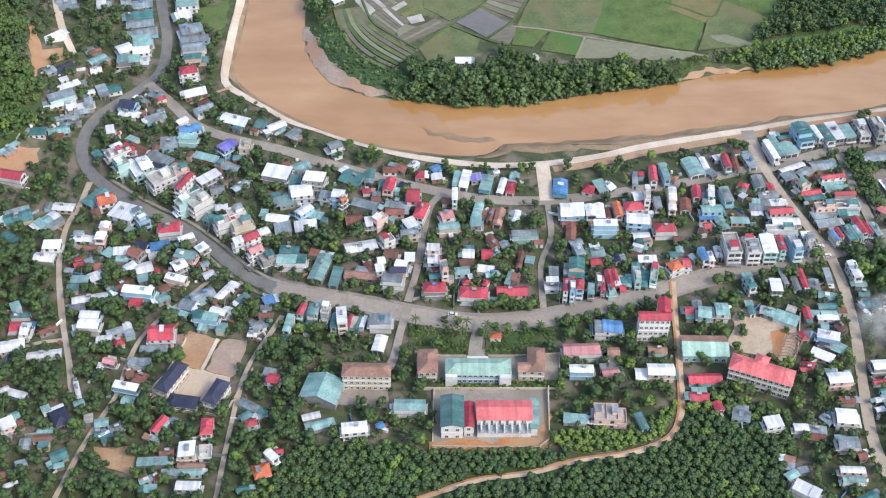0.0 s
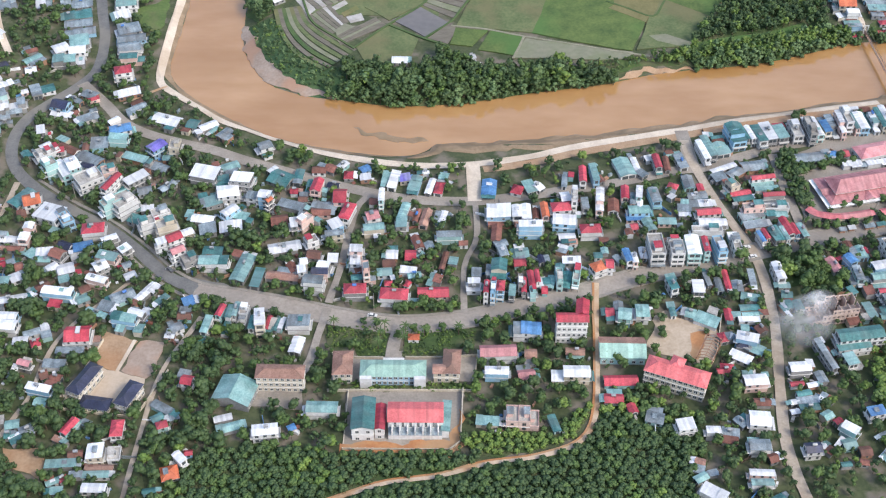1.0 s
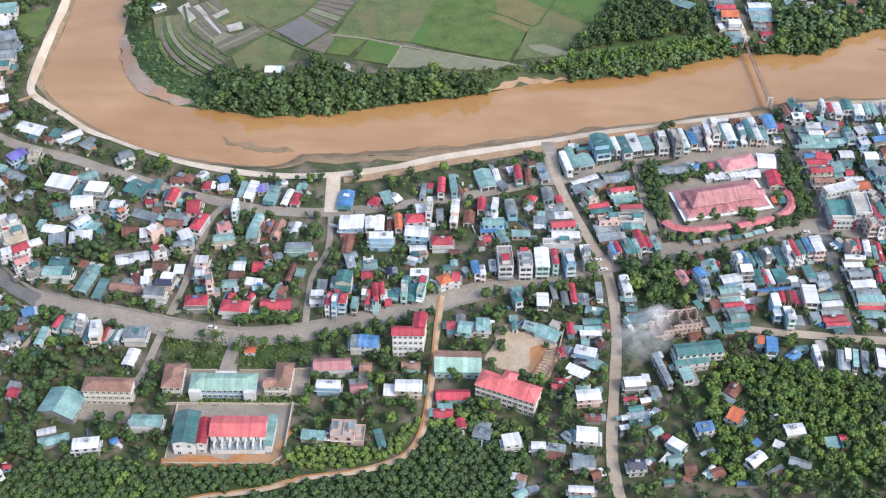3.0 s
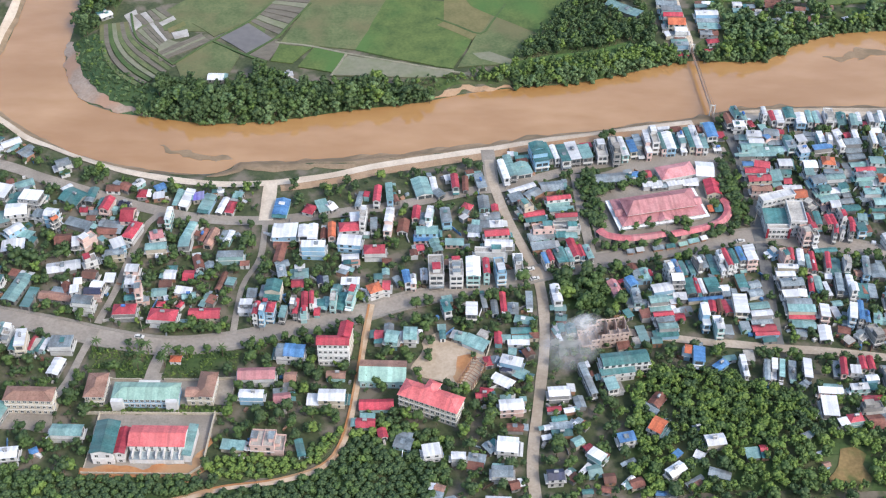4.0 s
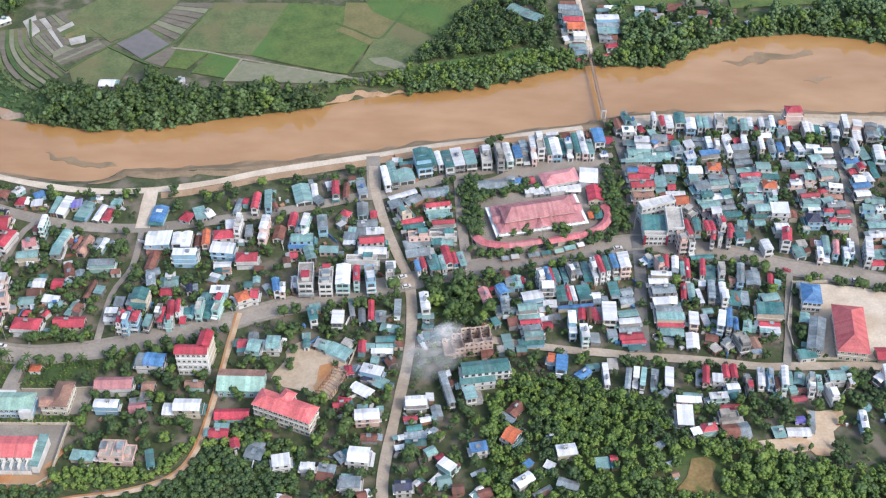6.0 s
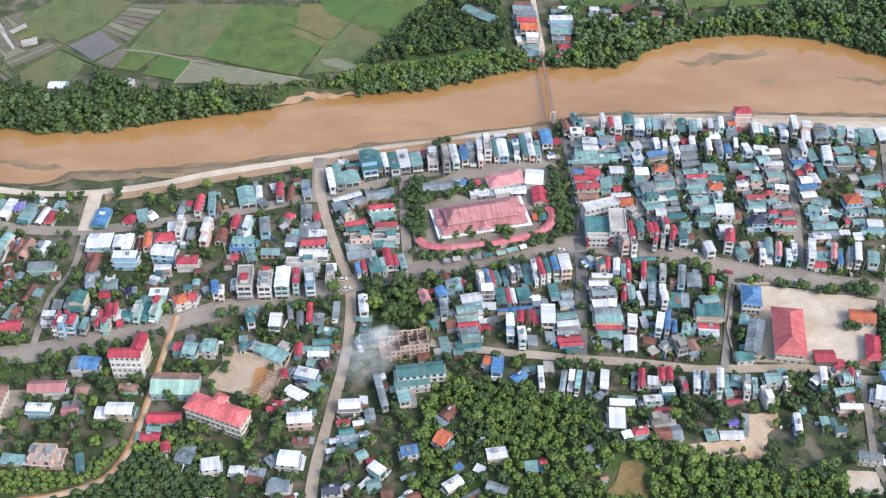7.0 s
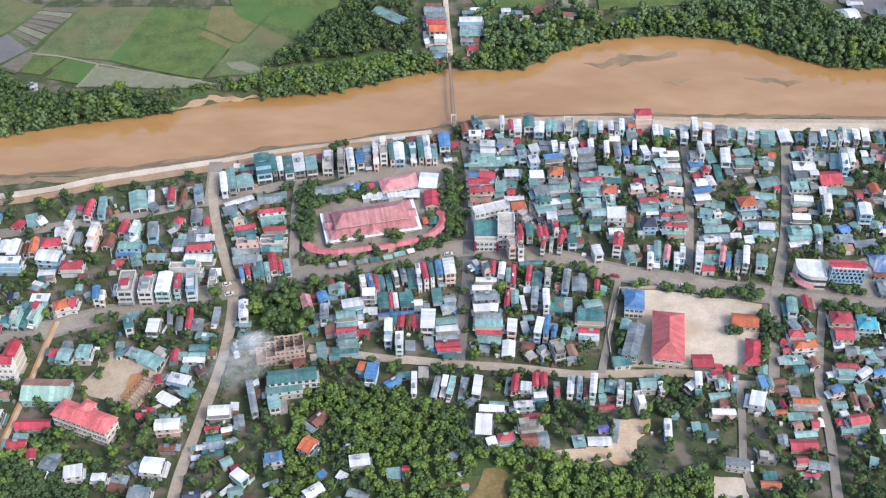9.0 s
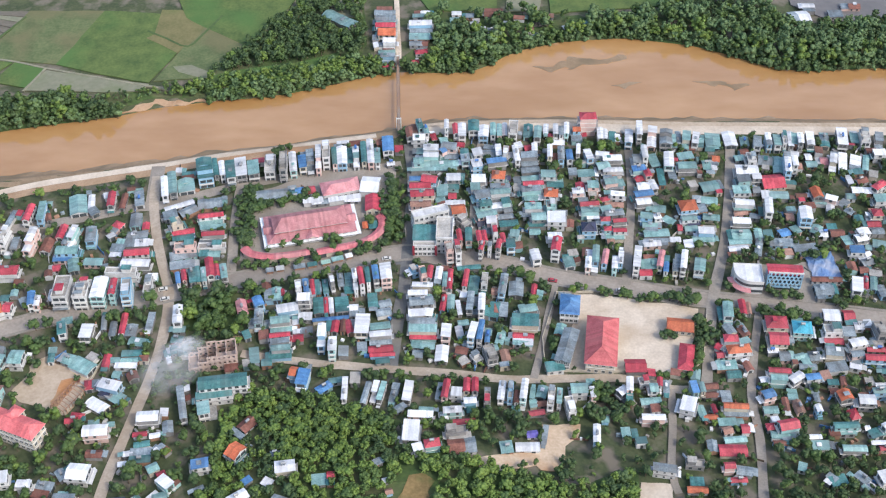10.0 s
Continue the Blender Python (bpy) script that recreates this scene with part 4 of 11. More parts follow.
WORDS = {"dusty": "dusty beige-grey main street", "asphalt": "grey worn asphalt street", "concrete": "dusty concrete street between houses", "pale": "pale bare concrete track", "dirt": "orange-brown dirt track", "clay": "orange clay verge of the track", "sand": "pale sandy track along the river", "worn": "beige dust-covered lane between houses", "sandy": "narrow sandy orange-beige track through the orchard"}
for k, (name, (w, paving, pts)) in enumerate(STREETS.items()):
    if name == "main_street":
        strip("road", pts[:15], 6.0, 0.225, "asphalt", WORDS["asphalt"], "road")
        pts = pts[14:]
    strip("road", pts, w, 0.22 + 0.012 * k, paving, WORDS[paving], "road", shift=-0.7 if name == "orchard_verge" else 0.0)
strip("verge", STREETS["embankment_east"][2], 8.0, 0.1, "pale", "bare pale sandy verge beside the embankment", "verge", shift=-4.5)
strip("verge", [p for p in STREETS["embankment"][2] if p[0] > 60], 5.0, 0.12, "dirt", "bare orange sandy verge beside the embankment", "verge", shift=-4.6)
for s in (-1, 1):
    strip("pavement", STREETS["main_street"][2][9:], 1.5, 0.36, "paving", "paved footway along the main street", "pavement", shift=s * 4.9, kerb=0.3)


# ---- yards, banks and fields ----
from mathutils.geometry import tessellate_polygon

YARD_WORDS = {"sandy": "light orange-beige bare sandy lot", "meadow": "bright green grass beside the river", "bare_earth": "trodden pinkish-brown bare earth yard", "concrete": "bare grey concrete yard", "dirt": "orange-brown bare earth lot", "pale": "pale swept concrete yard", "sand": "light sandy bare ground",
              "asphalt": "worn asphalt street junction", "mud": "brown mud bank at the water's edge", "dry_grass": "dry brown grass clearing on the knoll", "clay": "bare orange-brown clay lot"}


def sheet(name, ring, material, lift, label, category, step=5.0, floor_z=None, edge=0.5):
    """A flat piece of ground over the land, with an uneven rim and a fine inner net so that it follows the slope."""
    rim = []
    for (ax, ay), (bx, by) in zip(ring, ring[1:] + ring[:1]):
        n = max(1, int(math.hypot(bx - ax, by - ay) / step))
        for k in range(n):
            x, y = ax + (bx - ax) * k / n, ay + (by - ay) * k / n
            j = edge * (noise.noise((x * 0.15, y * 0.15, 5.0)) * 2 + noise.noise((x * 0.6, y * 0.6, 3.0)) * 0.8)
            rim.append((x + j, y + edge * noise.noise((x * 0.15, y * 0.15, 9.0)) * 2))
    bm = bmesh.new()
    pts = [bm.verts.new((x, y, 0)) for x, y in rim]
    for tri in tessellate_polygon([[Vector((x, y, 0)) for x, y in rim]]):
        a, b, c = (pts[k] for k in tri)
        if (b.co - a.co).cross(c.co - a.co).z < 0:
            b, c = c, b
        if len({a, b, c}) == 3:
            bm.faces.new((a, b, c))
    bm.normal_update()
    for _ in range(3):
        long = [e for e in bm.edges if e.calc_length() > step * 1.8]
        if long:
            bmesh.ops.subdivide_edges(bm, edges=long, cuts=1)
            bmesh.ops.triangulate(bm, faces=bm.faces[:])
    bm.verts.ensure_lookup_table()
    x, y = np.array([v.co.x for v in bm.verts]), np.array([v.co.y for v in bm.verts])
    z = land(x, y) if floor_z is None else np.full(len(x), floor_z)
    for v, h in zip(bm.verts, z):
        v.co.z = h + lift
    # a standing rim, so that the piece has depth
    out = bmesh.ops.extrude_face_region(bm, geom=bm.faces[:])
    for g in out["geom"]:
        if isinstance(g, bmesh.types.BMVert):
            g.co.z += 0.0
    for v in [v for v in bm.verts if v not in set(out["geom"])]:
        v.co.z -= max(0.25, lift)
    bmesh.ops.recalc_face_normals(bm, faces=bm.faces[:])
    me = bpy.data.meshes.new(name)
    bm.to_mesh(me)
    bm.free()
    me.materials.append(MATS[material])
    return tagged(new(name, me), label, category, kind="structure")


for k, (name, (material, ring)) in enumerate(YARDS.items()):
    if material == "mud" and "bar" in name or name == "mud_shoal":
        sheet("mud_bar", ring, material, 0.12, "low brown mud bar in the river", "mud bar", floor_z=WATER_Z, edge=2.4, step=2.5)
    elif "sand_bank" in name:
        sheet("bank", ring, material, 0.3, YARD_WORDS[material], "river bank", edge=1.6, step=2.5)
    else:
        sheet("yard", ring, material, 0.13 + 0.004 * k, YARD_WORDS[material], "yard", step=2.5, edge=3.0 if material == "dry_grass" else 1.8 if material == "clay" else 0.8)
CROP_WORDS = {"crop_green": "bright green crop field", "crop_olive": "olive-green crop field", "crop_yellow": "yellowing crop field", "crop_dark": "dark green vegetable plot", "tilled": "grey-brown tilled plot with furrows",
              "fallow": "pale fallow plot", "mulch": "plot covered in pale sheeting", "pond": "still grey-green flooded plot"}
for k, (material, ring) in enumerate(FIELDS):
    sheet("field", ring, material, 0.16 + 0.012 * k, CROP_WORDS[material], "field", step=9.0, floor_z=2.0, edge=0.6)

for k, (material, width, pts, aside) in enumerate(WATERSIDE):
    strip("bank", pts, width, 0.06 + 0.02 * k, material, "brown mud bank at the water's edge", "river bank", shift=aside, taper=30.0)
for k, (material, width, pts) in enumerate(TERRACES):
    strip("field", pts, width, 0.9 - 0.12 * k, material, CROP_WORDS[material], "field", kerb=0.8)

for k, (name, ring) in enumerate(WOODS.items()):
    sheet("grass", [tuple(r) for r in ring], "slope_grass" if name == "slope_scrub" else "weeds", 0.05 + 0.003 * k, "rough green grass and undergrowth below the trees", "grass", step=4.0, edge=1.5)
for k, ring in enumerate(GARDEN_BEDS):
    sheet("garden_bed", [tuple(r) for r in ring], "weeds", 0.2 + 0.004 * k, "planted green garden bed", "garden", step=4.0, edge=0.3)


# ---- building kit ----
class Shape:
    """Gathers faces with material slots, then becomes one mesh."""

    def __init__(self, *materials):
        self.v, self.f, self.s, self.materials = [], [], [], list(materials)

    def slot(self, material):
        if material not in self.materials:
            self.materials.append(material)
        return self.materials.index(material)

    def face(self, pts, material):
        n = len(self.v)
        self.v += [tuple(p) for p in pts]
        self.f.append(tuple(range(n, n + len(pts))))
        self.s.append(self.slot(material))

    def box(self, x0, y0, z0, x1, y1, z1, material, skip=""):
        a, b, c, d = (x0, y0, z0), (x1, y0, z0), (x1, y1, z0), (x0, y1, z0)
        e, f, g, h = (x0, y0, z1), (x1, y0, z1), (x1, y1, z1), (x0, y1, z1)
        for key, q in (("s", (a, b, f, e)), ("e", (b, c, g, f)), ("n", (c, d, h, g)), ("w", (d, a, e, h)), ("t", (e, f, g, h)), ("b", (d, c, b, a))):
            if key not in skip:
                self.face(q, material)

    def slab(self, quad, thick, material):
        """A sheet with thickness under the given four corners."""
        low = [(x, y, z - thick) for x, y, z in quad]
        self.face(quad, material)
        self.face(low[::-1], material)
        for k in range(len(quad)):
            j = (k + 1) % len(quad)
            self.face((quad[k], low[k], low[j], quad[j]), material)

    def tube(self, x, y, z0, z1, r0, r1, material, sides=8, cap=True, axis="z"):
        ring = [(math.cos(2 * math.pi * k / sides), math.sin(2 * math.pi * k / sides)) for k in range(sides)]
        put = (lambda u, v, w: (x + u, y + v, w)) if axis == "z" else (lambda u, v, w: (x + w, y + u, z0 + v))
        lo, hi = (z0, z1) if axis == "z" else (0.0, z1)
        a = [put(c * r0, s * r0, lo) for c, s in ring]
        b = [put(c * r1, s * r1, hi) for c, s in ring]
        for k in range(sides):
            j = (k + 1) % sides
            self.face((a[k], a[j], b[j], b[k]), material)
        if cap:
            self.face(b, material)
            self.face(a[::-1], material)

    def window(self, side, at, z, w, h, L, W, frame="trim_white"):
        """A window in the wall on one side of an L by W body: a proud surround with a recessed pane."""
        def put(u, out, zz):
            return {"s": (u, -W / 2 - out, zz), "n": (-u, W / 2 + out, zz), "e": (L / 2 + out, u, zz), "w": (-L / 2 - out, -u, zz)}[side]
        o, i, d, r = (w / 2 + 0.12, z - 0.12, h + 0.24, 0.1), (w / 2, z, h, 0.03), 0, 0
        outer = [put(-o[0], 0.1, o[1]), put(o[0], 0.1, o[1]), put(o[0], 0.1, o[1] + o[2]), put(-o[0], 0.1, o[1] + o[2])]
        inner = [put(-i[0], 0.1, i[1]), put(i[0], 0.1, i[1]), put(i[0], 0.1, i[1] + i[2]), put(-i[0], 0.1, i[1] + i[2])]
        for k in range(4):
            j = (k + 1) % 4
            self.face((outer[k], outer[j], inner[j], inner[k]), frame)
        sill = [put(-o[0], 0.02, o[1]), put(o[0], 0.02, o[1])]
        self.face((sill[0], sill[1], outer[1], outer[0]), frame)
        self.face([put(-i[0], 0.03, i[1]), put(i[0], 0.03, i[1]), put(i[0], 0.03, i[1] + i[2]), put(-i[0], 0.03, i[1] + i[2])], "window_glass")

    def windows(self, L, W, floors, storey, sides="snew", pitch=3.0, w=1.3, h=1.4, base=1.0, frame="trim_white"):
        for side in sides:
            n = int((L if side in "sn" else W) / pitch)
            span = L if side in "sn" else W
            for k in range(n):
                for fl in range(floors):
                    self.window(side, 0, fl * storey + base, w, h, L, W, frame) if n == 1 else self.window_at(side, (k + 0.5) * span / n - span / 2, fl * storey + base, w, h, L, W, frame)

    def window_at(self, side, u, z, w, h, L, W, frame):
        start = len(self.v)
        self.window(side, 0, z, w, h, L, W, frame)
        dx, dy = {"s": (u, 0), "n": (-u, 0), "e": (0, u), "w": (0, -u)}[side]
        self.v[start:] = [(x + dx, y + dy, zz) for x, y, zz in self.v[start:]]

    def make(self, name, parent=None, label=""):
        me = bpy.data.meshes.new(name)
        me.from_pydata(self.v, [], self.f)
        for m in self.materials:
            me.materials.append(MATS[m])
        me.polygons.foreach_set("material_index", self.s)
        me.update()
        ob = new(name, me)
        if parent:
            ob.parent = parent
        return tagged(ob, label)


def gable(s, L, W, z, rise, over, material, wall, thick=0.14):
    """Two sloping sheets with a ridge along x, and the wall under them at both ends."""
    a, b, drop = L / 2 + over, W / 2 + over, rise * over / (W / 2)
    for sg in (-1, 1):
        quad = [(-a, sg * b, z - drop), (a, sg * b, z - drop), (a, 0, z + rise), (-a, 0, z + rise)]
        s.slab(quad if sg < 0 else quad[::-1], thick, material)
    s.box(-a, -0.18, z + rise - 0.03, a, 0.18, z + rise + 0.1, material, "b")
    for sg in (-1, 1):
        tri = [(sg * L / 2, -W / 2, z), (sg * L / 2, W / 2, z), (sg * L / 2, 0, z + rise - thick)]
        s.face(tri if sg > 0 else tri[::-1], wall)


def hip(s, L, W, z, rise, over, material, thick=0.16, run=None):
    a, b, drop = L / 2 + over, W / 2 + over, rise * over / (W / 2)
    r = max(L / 2 - (run or W / 2), 0.15)
    e = [(-a, -b, z - drop), (a, -b, z - drop), (a, b, z - drop), (-a, b, z - drop)]
    p, q = (-r, 0, z + rise), (r, 0, z + rise)
    for pts in ((e[0], e[1], q, p), (e[1], e[2], q), (e[2], e[3], p, q), (e[3], e[0], p)):
        s.face(pts, material)
    low = [(x, y, zz - thick) for x, y, zz in e]
    for k in range(4):
        j = (k + 1) % 4
        s.face((e[k], low[k], low[j], e[j]), "trim_white")
    s.face(low[::-1], "trim_white")
    for u, v in ((p, q), (e[0], p), (e[3], p), (e[1], q), (e[2], q)):
        u, v = Vector(u), Vector(v)
        side = (v - u).cross(Vector((0, 0, 1))).normalized() * 0.16
        s.face([u + side, v + side, v + Vector((0, 0, 0.12)), u + Vector((0, 0, 0.12))], material)
        s.face([u - side, u + Vector((0, 0, 0.12)), v + Vector((0, 0, 0.12)), v - side], material)


def shed(s, L, W, z, rise, over, material, wall, along=False, thick=0.12):
    a, b = L / 2 + over, W / 2 + over
    if along:
        quad = [(-a, -b, z), (a, -b, z + rise), (a, b, z + rise), (-a, b, z)]
        s.box(L / 2 - 0.15, -W / 2, z - 0.1, L / 2, W / 2, z + rise - 0.15, wall, "b")
    else:
        quad = [(-a, -b, z), (a, -b, z), (a, b, z + rise), (-a, b, z + rise)]
        s.box(-L / 2, W / 2 - 0.15, z - 0.1, L / 2, W / 2, z + rise - 0.15, wall, "b")
    s.slab(quad, thick, material)


ROOFS = {"y": "cyan", "t": "teal", "a": "aqua", "b": "blue", "r": "red", "o": "orange", "m": "maroon", "i": "tile", "w": "white", "g": "grey", "c": "slab", "p": "pink", "n": "navy", "v": "violet"}
ROOF_WORDS = {"y": "bright cyan hipped roof", "t": "teal metal roof", "a": "pale green metal roof", "b": "blue metal roof", "r": "red roof", "o": "orange tiled roof", "m": "old brown tiled roof", "i": "weathered tiled roof",
              "w": "white metal roof", "g": "grey metal roof", "c": "flat concrete roof", "p": "pink roof", "n": "dark navy roof", "v": "violet tarpaulin roof"}
WALLS = {"W": "white", "C": "cream", "G": "grey", "B": "blue", "A": "aqua", "P": "pink", "R": "brick"}
STOREYS = {1: "single-storey", 2: "two-storey", 3: "three-storey", 4: "four-storey", 5: "five-storey"}
SEG_A = np.array([p for _, _, pts in STREETS.values() for p in pts[:-1]], float)
SEG_D = np.array([q for _, _, pts in STREETS.values() for q in pts[1:]], float) - SEG_A
SEG_W = np.array([w / 2 for w, _, pts in STREETS.values() for _ in pts[1:]], float)
SEG_N = (SEG_D ** 2).sum(1) + 1e-9


def street_gap(x, y):
    """Clear distance from a place to the nearest street's edge."""
    px, py = x - SEG_A[:, 0], y - SEG_A[:, 1]
    s = np.clip((px * SEG_D[:, 0] + py * SEG_D[:, 1]) / SEG_N, 0, 1)
    return float((np.hypot(px - s * SEG_D[:, 0], py - s * SEG_D[:, 1]) - SEG_W).min())


def clear(x, y, r):
    """Whether a disc of ground lies clear of all the streets."""
    return street_gap(x, y) > r


def tank_on(parent, x, y, z, rng):
    s = Shape()
    for dx in (-0.5, 0.5):
        s.box(x + dx - 0.06, y - 0.5, z, x + dx + 0.06, y + 0.5, z + 0.7, "dark_metal")
    s.tube(x - 0.9, y, z + 1.25, 1.8, 0.6, 0.6, "steel" if rng.random() < 0.9 else "tank_blue", 10, True, "x")
    s.make("water_tank", parent, "round water tank on a stand")


def cover(s, w, x0, x1, y0, y1, z, rise, kind, over, rmat, wall, along=False):
    """One stretch of roof over the rectangle x0..x1, y0..y1, its eaves at height z; the walls under it go to w."""
    mark, mark_w = len(s.v), len(w.v)
    L, W = x1 - x0, y1 - y0
    a, b = L / 2 + over, W / 2 + over
    if kind == "hip":
        hip(s, L, W, z, rise, over, rmat)
    elif kind == "gable":
        drop = rise * over / (W / 2)
        top = [(-b, z - drop), (0, z + rise), (b, z - drop), (b, z - drop - 0.14), (0, z + rise - 0.16), (-b, z - drop - 0.14)]
        for (ya, za), (yb, zb) in zip(top, top[1:] + top[:1]):
            s.face([(-a, ya, za), (a, ya, za), (a, yb, zb), (-a, yb, zb)], rmat)
        for sg in (-1, 1):
            for q in ((0, 1, 4, 5), (1, 2, 3, 4)):
                pts = [(sg * a, *top[n]) for n in q]
                s.face(pts if sg > 0 else pts[::-1], rmat)
            tri = [(sg * L / 2, -W / 2, z), (sg * L / 2, W / 2, z), (sg * L / 2, 0, z + rise - 0.16)]
            w.face(tri if sg > 0 else tri[::-1], wall)
    elif kind == "flat":
        a, b = L / 2 + 0.1, W / 2 + 0.1
        s.box(-a, -b, z, a, b, z + 0.12, rmat, "b")
        for q in ((-a, -b, a, -b + 0.2), (-a, b - 0.2, a, b), (-a, -b + 0.2, -a + 0.2, b - 0.2), (a - 0.2, -b + 0.2, a, b - 0.2)):
            w.box(q[0], q[1], z + 0.1, q[2], q[3], z + 0.9, wall, "b")
    else:
        up = rise * 0.6
        if along:
            quad = [(-a, -b, z + 0.1), (a, -b, z + 0.1 + up), (a, b, z + 0.1 + up), (-a, b, z + 0.1)]
            w.box(L / 2 - 0.15, -W / 2, z - 0.1, L / 2, W / 2, z + up - 0.1, wall, "b")
        else:
            quad = [(-a, -b, z + 0.1), (a, -b, z + 0.1), (a, b, z + 0.1 + up), (-a, b, z + 0.1 + up)]
            w.box(-L / 2, W / 2 - 0.15, z - 0.1, L / 2, W / 2, z + up - 0.1, wall, "b")
        s.slab(quad, 0.12, rmat)
    cx, cy = (x0 + x1) / 2, (y0 + y1) / 2
    s.v[mark:] = [(x + cx, y + cy, zz) for x, y, zz in s.v[mark:]]
    w.v[mark_w:] = [(x + cx, y + cy, zz) for x, y, zz in w.v[mark_w:]]


KIN = {"y": "y", "t": "ttgtaw", "a": "aagtaw", "g": "ggtgmwc", "w": "wwgagt", "b": "bgtw", "m": "mmigw", "i": "imgm", "r": "rrgtw", "o": "ogmi", "p": "pgw", "n": "ngt", "v": "vgt", "c": "cgtw"}


def house(x, y, L, W, angle, code, group):
    """A town house built up in stretches of unlike height, with roofs, ledges, windows, awning, lean-tos and water tank."""
    rng = random.Random(int(x * 13 + y * 7))
    key, floors = code[0], int(code[1])
    wall = WALLS.get(code[2:], None) or rng.choice(["white", "white", "white", "cream", "grey", "grey", "blue", "aqua", "white", "grey", "pink"])
    storey = 2.65 if floors == 1 else 2.75
    top = storey * floors
    if key in "mgtaw" and floors == 1 and len(code) == 2 and rng.random() < 0.6:
        wall = rng.choice(["grey", "brick", "grey", "white", "grey"])
    wmat, rmat = "wall_" + wall, "roof_" + ROOFS[key]
    z0 = min(height(x + dx, y + dy) for dx in (-3, 3) for dy in (-3, 3)) - 0.1
    kind = "bungalow" if floors == 1 and key not in "wa" else "cottage" if floors == 1 else "tall_house" if floors >= 3 else "shophouse" if L / W > 1.75 else "town_house"
    base = new(kind)
    base.matrix_basis = pose(x, y, z0, 0, 0, angle)
    tagged(base, f"{STOREYS[floors]} {wall} {kind.replace('_', ' ').replace('tall ', '')} with {'an' if ROOF_WORDS[key][0] in 'aeiou' else 'a'} {ROOF_WORDS[key]}", kind.replace("_", " "), "houses of the " + group)
    w = Shape(wmat)
    g = Shape() if kind == "cottage" else w
    bl, bw = max(L - 0.5, 1.8), max(W - 0.45, 1.6)
    # the body along its length: a main stretch, then lower or higher stretches at its ends
    whole = group == "clinic" or key in "onpyr" or L < 9.5 or rng.random() < 0.55
    cuts = [-bl / 2, bl / 2]
    if not whole:
        f = rng.uniform(0.25, 0.42)
        cuts = [-bl / 2, bl / 2 - f * bl, bl / 2] if rng.random() < 0.5 else [-bl / 2, -bl / 2 + f * bl, bl / 2]
        if L > 12:
            big = 0 if cuts[1] - cuts[0] > cuts[2] - cuts[1] else 1
            cuts.insert(1 + big, cuts[big] + (cuts[big + 1] - cuts[big]) * rng.uniform(0.4, 0.6))
    rows = [(-bw / 2, bw / 2)]
    if W > 10.5 and group != "clinic" and key in "tagmv" and rng.random() < 0.6:
        m = rng.uniform(-0.12, 0.12) * bw
        rows = [(-bw / 2, m - 0.2), (m + 0.2, bw / 2)]
    mainest = max(range(len(cuts) - 1), key=lambda k: cuts[k + 1] - cuts[k])
    roofs, extras = [], []
    for k in range(len(cuts) - 1):
        for row, (y0, y1) in enumerate(rows):
            r = Shape()
            roofs.append(r)
            x0, x1 = cuts[k] + (0.08 if k else 0), cuts[k + 1]
            is_main = k == mainest and row == 0
            fl = floors if is_main else max(1, floors - rng.choice((0, 0, 0, 1, 1)))
            zt = storey * fl + (0 if is_main else rng.uniform(-0.35, 0.35))
            kk = key if is_main or rng.random() < 0.75 else rng.choice(KIN[key])
            length, width, start, first = x1 - x0, y1 - y0, len(w.v), len(g.v)
            w.box(-length / 2, -width / 2, -0.6, length / 2, width / 2, zt, wmat, "b")
            for q in range(1, fl):
                w.box(-length / 2 - 0.16, -width / 2 - 0.16, q * storey - 0.16, length / 2 + 0.16, width / 2 + 0.16, q * storey + 0.06, "trim_white" if wall != "white" else "wall_grey")
            ends = ("w" if k == 0 else "") + ("e" if k == len(cuts) - 2 else "")
            flanks = "" if L > W * 1.4 and rng.random() < 0.6 else rng.choice(["sn", "s", "sn"])
            g.windows(length, width, fl, storey, flanks, pitch=rng.uniform(2.4, 3.6), w=rng.uniform(0.8, 1.4), h=rng.uniform(1.0, 1.5), frame=rng.choice(["trim_white", "wall_grey", "dark_metal", wmat]))
            for end in ends:
                sg = 1 if end == "e" else -1
                for q in range(fl):
                    # each floor's wide opening: flush dark panes paint recess shade below a balcony slab
                    a, xo = width * 0.5 - 0.45, sg * (length / 2 + 0.03)
                    lo, hi = q * storey + (0.05 if q == 0 else 0.5), q * storey + 2.25
                    n = 1 if width < 4.5 else 2 if width < 8 else 3
                    for c in range(n):
                        ya, yb = -a + 2 * a * c / n + 0.2, -a + 2 * a * (c + 1) / n - 0.2
                        quad = [(xo, ya, lo), (xo, yb, lo), (xo, yb, hi), (xo, ya, hi)]
                        g.face(quad if sg > 0 else quad[::-1], rng.choice(["window_glass", "window_glass", "dark_metal"]))
                    if q and floors > 1:
                        xa, xb = sorted((sg * length / 2, sg * (length / 2 + 1.1)))
                        w.box(xa, -width / 2, q * storey - 0.12, xb, width / 2, q * storey + 0.08, "trim_white")
                        xe = sg * (length / 2 + 1.1)
                        w.box(min(xe, xe - sg * 0.1), -width / 2, q * storey, max(xe, xe - sg * 0.1), width / 2, q * storey + 0.85, rng.choice([wmat, "trim_white"]))
            cx, cy = (x0 + x1) / 2, (y0 + y1) / 2
            w.v[start:] = [(a + cx, b + cy, c) for a, b, c in w.v[start:]]
            if g is not w:
                g.v[first:] = [(a + cx, b + cy, c) for a, b, c in g.v[first:]]
